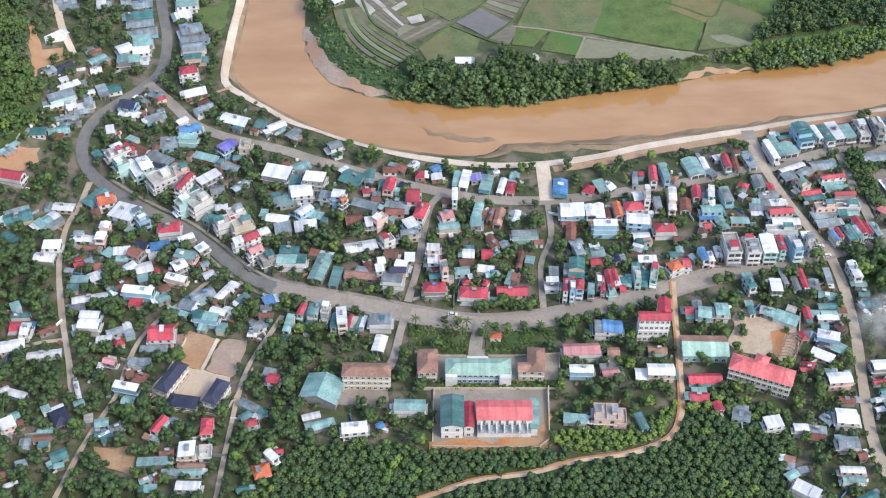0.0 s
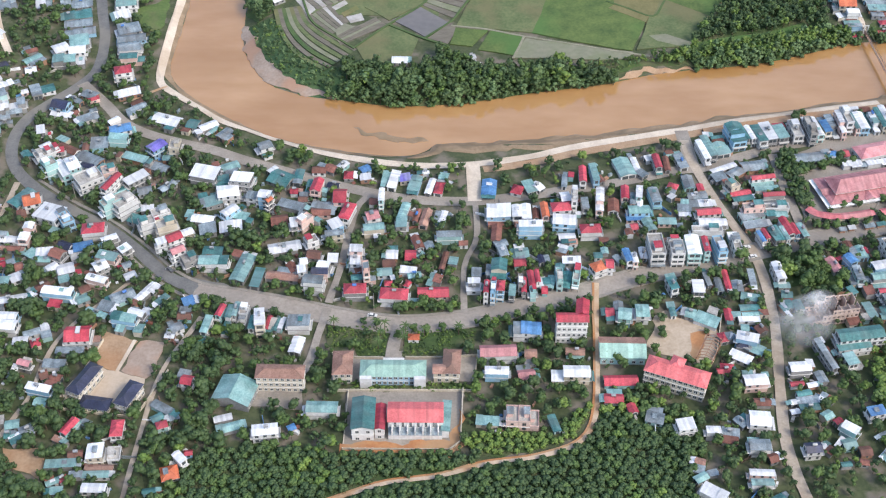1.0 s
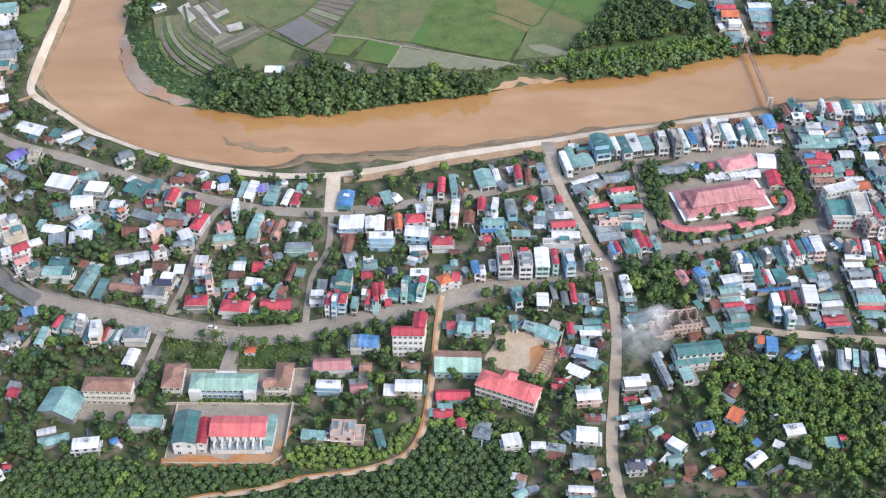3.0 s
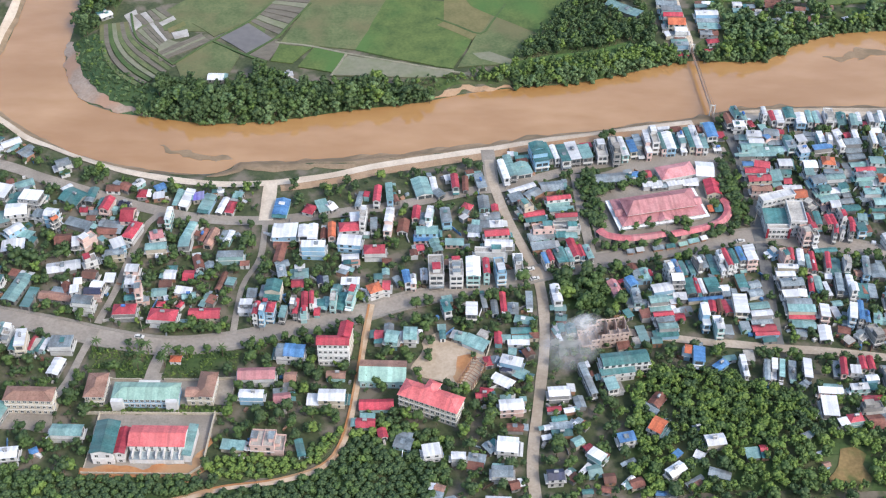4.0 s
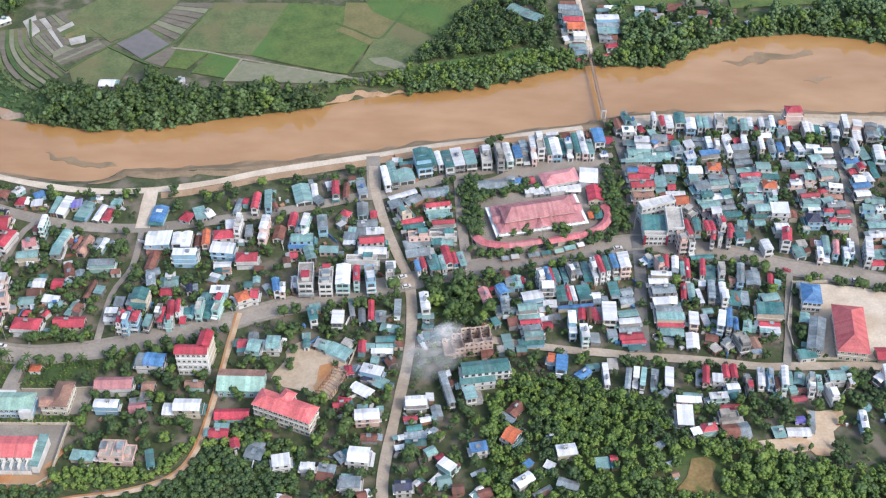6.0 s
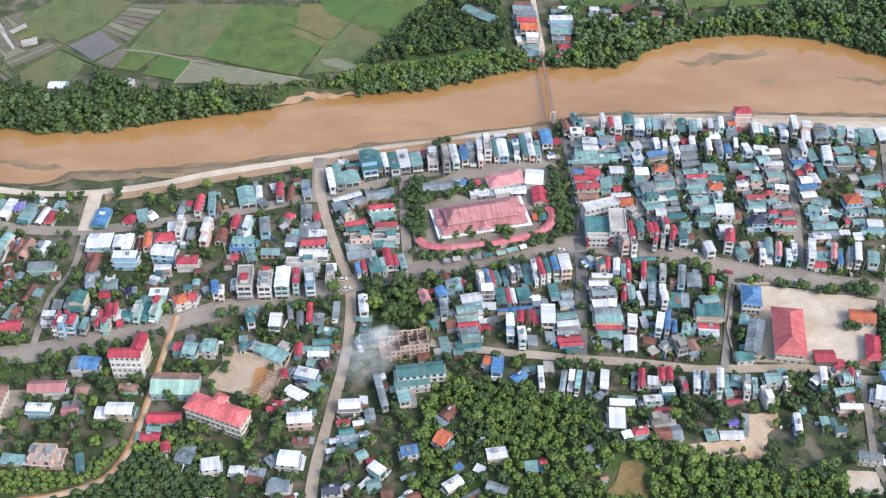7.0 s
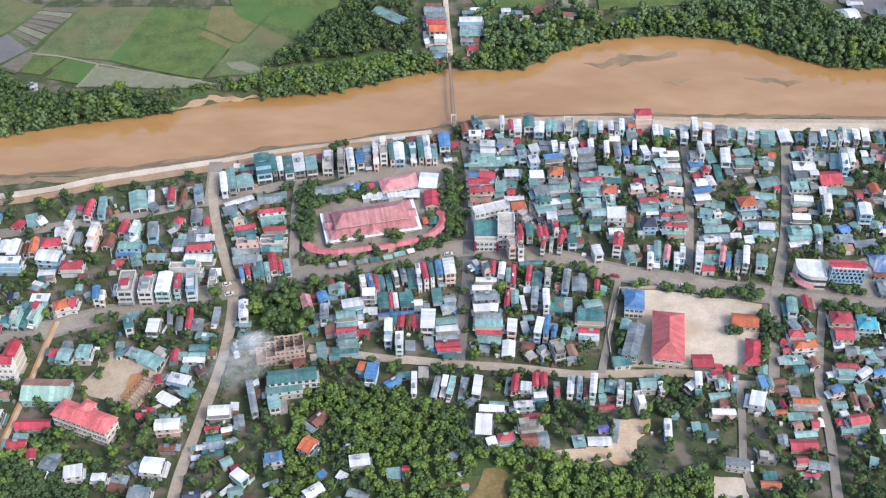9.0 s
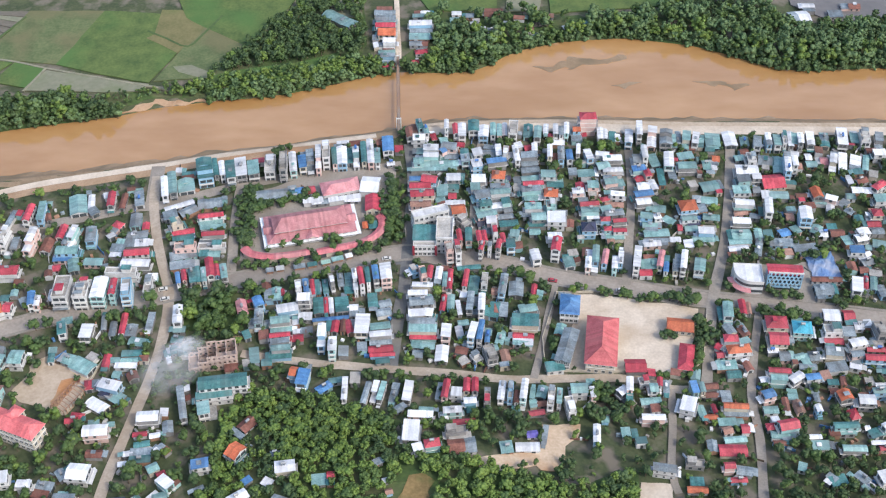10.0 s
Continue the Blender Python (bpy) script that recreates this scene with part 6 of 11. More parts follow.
BLOCKS.append(("middle", [
    (-52.1, 432.9, 8.5, 5.0, 47, "w2"), (-47.3, 432.4, 8.5, 5.4, -16, "a1"), (-50.9, 424.5, 10.7, 7.9, 9, "w1"), (-64.6, 430.0, 11.0, 5.5, -10, "w1"),
    (-61.5, 423.0, 8.0, 7.9, 12, "g1"), (-83.8, 428.6, 8.4, 6.3, 26, "c3"), (-79.8, 420.6, 9.5, 6.2, 22, "c3"), (-84.9, 453.9, 9.3, 4.5, 48, "g1"),
    (-21.1, 423.8, 3.5, 6.3, 11, "w2"), (-16.2, 426.0, 8.1, 4.7, 49, "c2P"), (-28.4, 428.7, 8.1, 7.2, 9, "m1"), (-1.6, 423.1, 6.1, 6.6, 29, "w2"),
    (-1.9, 416.9, 8.5, 3.9, 8, "g2"), (15.5, 429.0, 6.2, 6.2, 17, "p2"), (19.7, 440.6, 9.1, 2.7, 88, "w3"), (16.5, 420.9, 9.9, 4.7, 7, "a2"),
]))
BLOCKS.append(("middle", [
    (25.3, 457.8, 13.1, 4.5, 78, "w1"), (20.6, 458.4, 12.1, 2.5, 83, "a1"), (30.6, 459.2, 5.6, 6.0, 7, "v1"), (35.6, 454.6, 11.7, 5.6, 77, "a1"),
    (40.9, 463.4, 3.4, 2.6, 5, "w1"), (43.1, 452.8, 11.3, 3.4, 75, "w1"), (47.4, 451.4, 8.6, 4.4, 79, "r1"), (49.8, 460.3, 4.8, 5.2, -13, "a1"),
    (71.7, 451.4, 11.9, 7.2, 84, "b1"), (85.4, 450.0, 5.6, 6.7, -20, "r1"), (91.5, 452.1, 5.6, 8.7, 20, "a1"), (95.4, 452.4, 4.2, 6.8, 42, "w1"),
    (109.0, 456.4, 9.5, 2.8, 82, "g1"), (117.9, 458.2, 11.7, 3.6, 87, "r2"), (123.7, 459.5, 13.1, 3.3, -85, "a2"), (126.9, 457.9, 5.5, 2.6, -72, "m1"),
]))
BLOCKS.append(("middle", [
    (75.4, 431.5, 11.5, 9.7, -2, "w2"), (84.1, 431.4, 8.5, 4.9, -89, "w2"), (88.5, 430.8, 10.9, 4.4, -90, "w2"), (89.6, 419.2, 11.1, 4.7, -2, "w3"),
    (73.9, 419.1, 11.8, 4.8, 84, "m1"), (93.2, 432.7, 7.3, 2.8, -89, "m1"), (97.3, 432.1, 10.2, 3.6, -87, "o2"), (105.3, 434.3, 9.4, 6.4, 5, "r2"),
    (106.1, 425.2, 11.1, 7.2, -6, "w2B"), (107.8, 441.4, 4.8, 6.5, 8, "w2"), (111.9, 439.1, 9.5, 3.2, 85, "c3W"), (116.9, 436.5, 8.2, 3.3, -89, "g2"),
    (124.0, 437.7, 14.0, 3.8, 84, "w3"), (117.8, 418.8, 9.9, 6.2, 2, "r2W"), (106.7, 416.3, 8.0, 4.6, 3, "w1"), (30.4, 431.9, 11.5, 4.1, 76, "a2"),
]))
BLOCKS.append(("middle", [
    (29.4, 423.6, 5.3, 7.1, -2, "a2"), (36.6, 431.6, 9.0, 2.7, 76, "m1"), (40.6, 430.0, 11.9, 4.4, 76, "i1"), (48.9, 430.3, 9.0, 3.3, 76, "w1"),
    (51.6, 415.7, 11.9, 4.2, 2, "g2"), (36.9, 413.1, 9.0, 4.5, -73, "m1"), (75.5, 412.0, 6.4, 4.3, 19, "g1"), (139.5, 466.6, 13.8, 8.4, -76, "a1"),
    (145.4, 469.0, 10.0, 3.1, -81, "w1"), (147.9, 461.9, 5.6, 4.7, -53, "g1"), (153.2, 473.6, 5.4, 4.1, 17, "w1"), (155.8, 467.7, 10.3, 3.6, -85, "r2"),
    (161.0, 469.1, 11.1, 3.0, -90, "m1"), (168.4, 471.1, 11.5, 4.6, -78, "g1"), (169.6, 455.0, 9.5, 5.4, -86, "g1"), (161.4, 451.7, 5.1, 5.2, -27, "r1"),
]))
BLOCKS.append(("middle", [
    (159.8, 444.3, 3.4, 3.9, -49, "w1"), (137.0, 444.5, 9.2, 3.8, 85, "r2"), (130.9, 437.9, 9.1, 5.4, 84, "m1"), (143.2, 441.5, 8.4, 3.0, 81, "w3"),
    (140.2, 439.8, 8.3, 2.7, 83, "g2"), (143.1, 436.0, 5.8, 2.7, 82, "w2"), (151.1, 442.5, 10.6, 4.8, -83, "g2"), (142.2, 431.9, 10.4, 5.6, 2, "a2"),
    (140.2, 429.8, 9.0, 4.8, 3, "b1"), (146.2, 424.6, 8.8, 5.0, -74, "a1"), (138.9, 423.0, 3.7, 4.5, 10, "r1"), (155.0, 426.8, 8.8, 4.8, -2, "a1"),
    (172.2, 444.9, 9.9, 4.9, 5, "g1"), (173.0, 439.0, 11.2, 4.8, 4, "w1"), (174.9, 430.3, 11.7, 4.7, 6, "r2"), (175.6, 423.0, 13.3, 4.8, -2, "w2"),
]))
BLOCKS.append(("middle", [
    (164.7, 435.6, 6.7, 5.0, -6, "g1"), (171.1, 414.6, 14.4, 3.9, -2, "c3W"), (146.3, 404.8, 13.7, 7.1, -88, "c3W"), (155.4, 404.5, 13.7, 6.5, -89, "c3W"),
    (163.1, 404.6, 12.9, 6.5, 90, "w3"), (169.1, 405.1, 9.9, 3.0, -88, "r3"), (175.3, 404.1, 11.5, 4.6, -83, "c3"), (184.1, 408.3, 10.0, 4.0, -88, "c2"),
    (140.8, 405.1, 7.6, 3.3, -87, "w1"), (133.0, 401.0, 8.5, 3.4, -79, "b2"), (135.9, 399.2, 6.4, 2.8, -85, "w2"), (118.7, 393.7, 6.5, 5.9, 25, "o2"),
    (124.0, 395.3, 3.6, 5.9, -2, "r2"), (119.9, 403.8, 4.0, 3.7, 3, "t1"), (128.9, 401.4, 5.3, 3.3, -61, "g1"), (96.9, 386.7, 8.1, 3.5, 77, "a1"),
]))
BLOCKS.append(("middle", [
    (107.4, 400.6, 8.5, 4.9, -2, "w1"), (100.6, 387.2, 9.7, 3.1, 88, "c2A"), (104.2, 387.9, 11.0, 3.8, 78, "t1"), (108.6, 389.0, 10.3, 3.5, 78, "c2A"),
    (25.2, 405.1, 5.7, 6.0, -2, "w1"), (33.8, 404.4, 5.2, 6.8, -2, "r1"), (37.7, 405.0, 4.6, 3.6, 52, "a1"), (22.0, 393.7, 7.0, 5.1, 4, "a1"),
    (32.7, 394.6, 7.8, 4.4, -10, "w1"), (35.6, 391.6, 6.3, 4.0, 8, "a1"), (25.8, 389.9, 2.2, 2.8, 17, "w1"), (26.7, 377.2, 12.5, 7.0, -5, "r2W"),
    (44.0, 380.7, 13.9, 6.3, 1, "r1C"), (23.9, 386.4, 3.6, 3.2, -2, "r1"), (32.6, 386.1, 4.0, 2.5, 61, "r1"), (43.1, 388.6, 8.3, 2.6, 72, "a1"),
]))
BLOCKS.append(("middle", [
    (49.0, 400.9, 11.4, 2.6, 77, "m1"), (63.7, 393.0, 4.6, 5.5, -2, "g1"), (62.2, 384.8, 5.6, 3.6, -2, "w2"), (62.1, 383.1, 6.9, 4.3, 1, "w1"),
    (73.6, 391.0, 10.2, 7.1, 84, "t3C"), (67.5, 378.7, 7.8, 2.5, 84, "r3"), (70.6, 379.3, 10.6, 2.5, 84, "c3B"), (73.8, 379.2, 6.4, 3.7, 84, "r3B"),
    (79.0, 378.9, 7.1, 3.0, 83, "a2"), (76.1, 404.5, 7.8, 4.2, -77, "g2"), (84.9, 405.6, 6.6, 6.7, 5, "a1"), (83.7, 399.4, 5.7, 5.2, 2, "r1"),
    (83.0, 384.4, 7.9, 2.5, 87, "c2"), (84.4, 382.3, 9.3, 2.3, 88, "r2"), (87.9, 386.4, 9.4, 2.9, -86, "r2W"), (90.8, 387.8, 8.0, 2.1, -87, "r2"),
]))
BLOCKS.append(("middle", [
    (92.5, 386.7, 4.7, 2.3, -88, "w1"), (88.0, 378.4, 3.1, 4.2, 5, "c2"), (93.7, 381.8, 2.8, 5.0, -2, "r1"), (104.4, 409.3, 5.4, 3.1, -23, "w1"),
    (93.6, 401.5, 5.3, 2.8, -81, "n1"), (9.0, 403.7, 5.9, 4.9, -2, "w3"), (8.7, 399.1, 4.6, 6.7, -2, "w2"), (10.3, 395.2, 4.1, 4.3, 19, "m1"),
    (13.8, 391.0, 7.4, 3.3, -82, "c3P"), (9.5, 390.5, 5.1, 3.6, 6, "t1"), (9.3, 380.6, 10.1, 6.3, 2, "r2"), (-25.3, 410.1, 13.3, 6.8, 13, "w1"),
    (-12.1, 411.9, 6.2, 5.4, 28, "c2W"), (-10.2, 402.4, 6.5, 5.5, -9, "m2"), (-19.9, 396.5, 6.9, 4.3, -67, "m1"), (-14.7, 398.1, 3.6, 4.4, 10, "w2"),
]))
BLOCKS.append(("middle", [
    (-15.3, 393.0, 3.9, 5.1, 9, "w2"), (-5.5, 395.7, 5.8, 5.0, -13, "w2"), (-7.0, 392.0, 7.6, 4.4, -2, "n2"), (-9.3, 383.9, 8.8, 5.3, -7, "g3W"),
    (-1.8, 402.7, 4.9, 5.6, -2, "w1"), (-23.9, 391.5, 15.0, 5.0, -9, "i1"), (-42.3, 396.8, 17.3, 7.1, 75, "a1"), (-35.1, 390.5, 12.0, 4.5, 80, "t1"),
    (-57.2, 408.2, 9.2, 5.6, -4, "t1"), (-55.5, 399.0, 13.4, 5.9, -4, "a2"), (-80.4, 408.9, 4.8, 4.6, 21, "w3"), (-75.0, 411.8, 7.5, 5.6, 32, "r3W"),
    (-71.1, 417.4, 7.9, 4.6, 27, "w2"), (-72.1, 403.2, 6.6, 4.7, 32, "p3W"), (-66.5, 399.9, 7.1, 6.1, 29, "c2"),
]))
BLOCKS.append(("office quarter", [
    (-53.8, 359.6, 10.1, 3.3, 80, "a2"), (-48.7, 367.8, 7.0, 2.9, 73, "r2"), (-44.9, 365.7, 10.8, 2.8, 82, "t2"), (-42.1, 368.5, 8.5, 2.3, 83, "a2"),
    (-38.6, 365.5, 9.5, 4.0, 82, "c2"), (-34.1, 360.6, 8.0, 3.0, 85, "t2"), (-30.9, 361.1, 10.4, 4.4, -84, "w3"), (-27.7, 362.9, 8.1, 2.3, 79, "r1"),
    (-24.1, 362.1, 8.2, 2.5, 77, "t1"), (-21.8, 362.4, 7.5, 2.0, 78, "w1"), (-14.2, 361.2, 9.8, 6.7, -2, "g2"), (-14.4, 349.9, 9.2, 5.4, 78, "w1"),
    (-57.7, 328.4, 4.9, 5.0, -13, "r2W"), (-41.2, 310.5, 7.5, 3.3, 16, "w1"), (-38.2, 305.7, 10.3, 4.4, 18, "a1"), (-23.3, 302.1, 10.3, 5.6, 6, "w2"),
]))
BLOCKS.append(("office quarter", [
    (-13.2, 305.2, 3.4, 3.1, 29, "b1"), (-1.4, 313.5, 12.8, 5.7, -2, "a2"), (-58.5, 283.3, 6.9, 6.8, 16, "o1"), (-55.1, 288.9, 6.0, 3.5, -47, "w2"),
    (-52.6, 293.1, 3.3, 2.6, 7, "r1"), (-64.9, 274.9, 5.4, 2.5, 9, "t1"), (84.2, 356.3, 12.1, 7.3, -4, "b2"), (71.1, 343.3, 15.6, 6.4, 2, "p2W"),
    (85.0, 343.8, 5.3, 5.8, -2, "i1"), (35.4, 354.0, 4.9, 3.6, -2, "o1"), (70.1, 332.4, 10.1, 4.4, -2, "w2"), (82.5, 332.4, 7.3, 5.5, 8, "p1"),
    (65.3, 307.6, 9.5, 4.9, -7, "a1"), (79.3, 308.3, 13.6, 8.5, -4, "c2P"), (92.0, 306.3, 8.8, 3.3, -75, "t1"), (100.8, 331.6, 16.0, 6.3, -2, "w2"),
]))
BLOCKS.append(("office quarter", [
    (121.5, 328.9, 14.2, 5.6, 1, "r1"), (117.4, 319.2, 8.1, 4.9, -2, "r1"), (124.4, 313.8, 5.1, 3.9, -75, "r1"), (132.9, 309.0, 7.4, 5.9, -16, "g1"),
    (144.1, 303.2, 7.2, 5.6, 10, "w2"), (154.7, 300.4, 5.8, 3.5, -2, "w2"), (162.0, 301.0, 7.1, 4.5, -11, "g1"), (104.0, 345.1, 8.2, 4.2, -2, "i1A"),
]))
BLOCKS.append(("east street", [
    (150.7, 382.6, 7.8, 3.8, -76, "t2W"), (161.9, 380.6, 7.8, 5.2, 88, "w2"), (167.6, 388.2, 8.9, 2.3, -82, "g1"), (172.2, 384.4, 8.7, 3.0, -87, "g1"),
    (176.2, 387.4, 12.7, 2.7, -88, "r1"), (180.4, 383.4, 7.2, 4.8, 88, "g1"), (187.9, 388.6, 10.9, 3.0, 89, "g1"), (184.3, 376.8, 7.4, 4.7, -13, "a1"),
    (183.2, 370.2, 8.9, 3.7, 2, "t1"), (181.8, 363.2, 9.5, 3.0, 0, "w1"), (182.9, 366.4, 7.6, 2.4, 3, "a1"), (156.7, 367.0, 4.7, 5.7, -19, "a1"),
    (163.4, 363.3, 10.6, 7.0, -29, "a1"), (149.0, 367.8, 5.2, 2.7, -86, "t1"), (173.1, 365.7, 7.5, 3.4, 89, "r1"), (168.3, 352.7, 5.5, 3.6, -78, "r1"),
]))
BLOCKS.append(("east street", [
    (178.0, 350.2, 9.4, 5.2, -18, "w2B"), (178.9, 358.2, 3.6, 3.8, -7, "a1"), (185.8, 357.4, 4.6, 4.7, -63, "m1"), (176.2, 347.8, 5.9, 3.1, -15, "n1"),
    (181.8, 345.2, 5.7, 5.5, -33, "a1"), (174.0, 341.6, 9.8, 5.4, -32, "w1"), (167.0, 335.6, 5.8, 4.2, -8, "r1"), (135.0, 366.1, 5.9, 7.5, -2, "a2"),
    (127.2, 364.3, 5.8, 6.9, -9, "a2A"), (121.3, 367.9, 4.0, 5.2, -2, "r1"), 
    (165.6, 334.0, 6.5, 3.0, 9, "r1"), (176.8, 326.5, 10.1, 5.7, 5, "w2"), (178.0, 316.8, 6.9, 3.9, -2, "m1"), (174.4, 306.0, 8.5, 7.5, -6, "w2"),
]))
BLOCKS.append(("east street", [
    (171.6, 292.7, 8.4, 5.5, -2, "g2"), (176.2, 288.3, 4.0, 4.5, 19, "m1"), (169.5, 279.0, 9.8, 3.1, -3, "w2"), (168.7, 274.4, 8.7, 3.1, -1, "a2"),
    (147.2, 286.2, 4.3, 3.9, -17, "i1"), (146.3, 278.5, 5.8, 3.6, 29, "a1"), (151.3, 280.8, 3.8, 2.9, 12, "g1"), (149.3, 269.2, 10.0, 5.7, -35, "w2"),
    (172.7, 267.4, 8.7, 4.1, 27, "t1"), (167.2, 306.6, 5.7, 3.6, -54, "g1"),
]))
BLOCKS.append(("river front", [
    (180.2, 476.8, 15.2, 3.3, -79, "w2"), (183.5, 479.7, 16.6, 4.1, -78, "a2"), (184.6, 492.1, 3.4, 3.5, 1, "w1"), (189.9, 480.4, 9.7, 8.2, -77, "a1"),
    (190.0, 489.6, 7.0, 3.6, 9, "t1"), (198.5, 488.2, 13.9, 7.7, -78, "t3B"), (203.2, 491.4, 13.6, 2.5, -77, "t2"), (206.6, 490.4, 11.3, 2.8, -78, "w2"),
    (210.9, 489.4, 14.3, 4.7, -79, "t2"), (215.9, 491.3, 14.3, 5.6, -80, "w2"), (222.2, 490.7, 11.2, 5.6, -80, "a2"), (230.4, 492.9, 13.3, 5.6, -86, "c2"),
    (237.2, 491.7, 14.6, 3.9, -86, "c3"), (241.5, 495.0, 15.3, 3.7, -82, "w2"), (246.3, 495.0, 9.9, 3.9, -81, "b2"), (250.0, 497.4, 14.4, 3.7, -83, "g2"),
]))
BLOCKS.append(("river front", [
    (254.3, 497.0, 15.7, 2.8, -86, "w3"), (257.9, 500.4, 13.6, 4.0, -85, "c3W"), (262.1, 499.4, 13.6, 2.6, -83, "t2"), (265.9, 499.7, 14.0, 5.1, -85, "w2B"),
    (269.6, 502.5, 11.8, 2.6, -85, "t1"), (265.5, 513.6, 6.4, 2.3, 5, "w1"), (273.0, 499.9, 13.1, 3.1, -85, "w2"), (276.7, 502.5, 16.4, 2.8, -85, "t2"),
    (280.1, 503.0, 19.1, 3.4, -85, "w2"), (288.8, 508.7, 12.0, 5.7, -86, "b2"), (283.8, 499.4, 11.7, 2.8, -86, "a2"), (290.6, 496.4, 4.0, 3.1, 8, "w1"),
    (299.5, 518.2, 8.5, 3.5, -82, "m2"), (304.8, 525.2, 8.3, 3.0, -78, "t2"), (308.1, 520.2, 6.7, 2.7, -81, "a2"), (304.5, 513.6, 6.1, 4.7, 1, "w2"),
]))
BLOCKS.append(("river front", [
    (312.1, 517.7, 5.7, 3.0, -77, "r1"), (318.7, 521.2, 7.6, 2.3, -90, "w3"), (323.4, 520.6, 8.5, 2.9, -86, "r2"), (326.7, 519.7, 10.4, 4.1, 90, "w2"),
    (332.8, 523.2, 9.5, 5.6, 90, "t2"), (337.8, 518.6, 9.4, 5.2, 87, "w2"), (342.7, 520.1, 10.4, 2.9, 89, "a2"), (345.9, 519.2, 10.4, 2.6, 89, "a2"),
    (349.0, 523.5, 10.9, 2.6, 89, "w1"), (353.2, 520.8, 11.4, 4.9, 85, "c2"), (361.0, 521.9, 10.9, 4.7, 85, "t1"), (365.6, 517.5, 9.9, 3.8, 84, "a2"),
    (370.3, 523.3, 8.6, 2.6, 85, "w1"), (372.3, 517.4, 3.3, 2.9, -88, "r1"), (375.0, 519.9, 8.5, 2.6, 87, "w2"), (377.8, 518.0, 6.6, 2.6, 87, "g2"),
]))
BLOCKS.append(("river front", [
    (380.7, 520.5, 9.5, 2.6, 85, "w2"), (385.7, 519.6, 4.1, 4.2, 1, "o2"), (391.6, 523.5, 8.7, 6.2, 1, "r4P"), (397.7, 516.1, 9.3, 3.2, 89, "w2"),
    (400.2, 517.1, 11.3, 2.6, 84, "w2"), (404.1, 516.5, 8.4, 3.5, 85, "t1"), (412.3, 515.1, 14.1, 4.0, 82, "w2"), (417.5, 516.6, 11.7, 2.9, 85, "w3"),
    (424.1, 514.4, 14.1, 4.6, 81, "w2"), (431.0, 512.7, 12.2, 6.3, 82, "g2"), (437.7, 515.4, 10.3, 2.9, 83, "g1"), (441.1, 511.3, 11.8, 4.0, 80, "a2"),
    (445.9, 511.6, 9.5, 3.4, 77, "w2"), (455.1, 513.0, 10.2, 7.6, 86, "a1"), (464.0, 513.9, 11.6, 6.6, -89, "w1"), (471.2, 511.9, 7.4, 4.4, 87, "a1"),
]))
BLOCKS.append(("river front", [
    (476.8, 508.2, 8.4, 4.0, 80, "g2"), (482.9, 510.2, 10.1, 2.9, 86, "w2"), (487.0, 509.1, 8.7, 3.8, 87, "a2"), (490.7, 509.9, 9.2, 2.3, 84, "c2"),
    (494.0, 510.2, 11.6, 2.9, 83, "w2"), (498.6, 509.1, 11.7, 2.8, 80, "w3"), (504.0, 510.2, 11.1, 4.0, 83, "w2"), (512.1, 511.7, 9.8, 4.9, 83, "g1"),
    (520.6, 511.7, 13.5, 5.2, 82, "w2"), (527.9, 513.7, 8.4, 4.4, 83, "a1"), (532.1, 511.3, 10.2, 5.0, 84, "c2"), (539.1, 509.8, 9.8, 4.0, 79, "g2"),
]))
BLOCKS.append(("market quarter", [
    (246.2, 476.0, 4.5, 4.7, 12, "b1"), (252.0, 476.6, 3.9, 5.5, 14, "r1"), (243.2, 475.1, 3.9, 3.8, 14, "t1"), (244.5, 471.1, 3.3, 3.0, 9, "w1"),
    (259.2, 468.1, 12.9, 3.8, 10, "w1"), (272.7, 469.4, 7.7, 3.8, 1, "w1"), (188.8, 465.6, 14.6, 3.4, 25, "w1"), (203.6, 466.9, 11.7, 7.2, 11, "g1"),
    (185.5, 458.7, 6.8, 6.3, 19, "g1"), (193.8, 461.7, 9.1, 5.6, 37, "g1"), (190.0, 449.8, 5.5, 6.1, 27, "c2C"), (205.9, 455.4, 12.0, 3.3, 9, "r2"),
    (205.5, 454.2, 11.5, 4.1, 7, "a1"), (207.2, 450.0, 12.0, 3.2, 5, "a1"), (208.6, 442.7, 10.8, 3.2, 5, "r2"), (208.6, 436.3, 13.2, 4.2, 1, "c1"),
]))
BLOCKS.append(("market quarter", [
    (193.6, 446.8, 10.6, 3.6, 12, "r1"), (194.3, 442.8, 10.5, 3.6, 12, "t1"), (197.0, 433.5, 10.4, 4.6, 5, "c2"), (196.0, 430.7, 12.5, 5.4, 15, "g1"),
    (196.7, 424.1, 11.6, 5.0, 10, "g1"), (208.2, 431.5, 10.0, 4.2, -1, "a1"), (210.1, 419.9, 12.1, 3.8, -77, "r2"), (213.5, 417.9, 7.9, 2.3, -78, "r2"),
    (208.0, 415.0, 9.7, 2.3, -78, "a2"), (216.8, 417.2, 9.4, 3.0, -77, "a2"), (199.1, 414.7, 7.1, 2.3, -76, "r2"), (202.9, 414.2, 9.7, 3.0, -76, "t2"),
    (205.3, 415.3, 10.5, 2.0, -77, "t2"), (196.6, 413.0, 7.5, 2.0, -76, "b2"), (200.0, 390.5, 11.0, 4.2, -84, "w2"), (201.4, 383.9, 5.4, 3.7, 1, "a1"),
]))
BLOCKS.append(("market quarter", [
    (201.4, 378.0, 5.1, 4.5, -10, "t1"), (200.8, 372.1, 3.1, 5.3, 7, "t1"), (199.7, 366.1, 4.7, 1.9, -71, "w1"),
]))
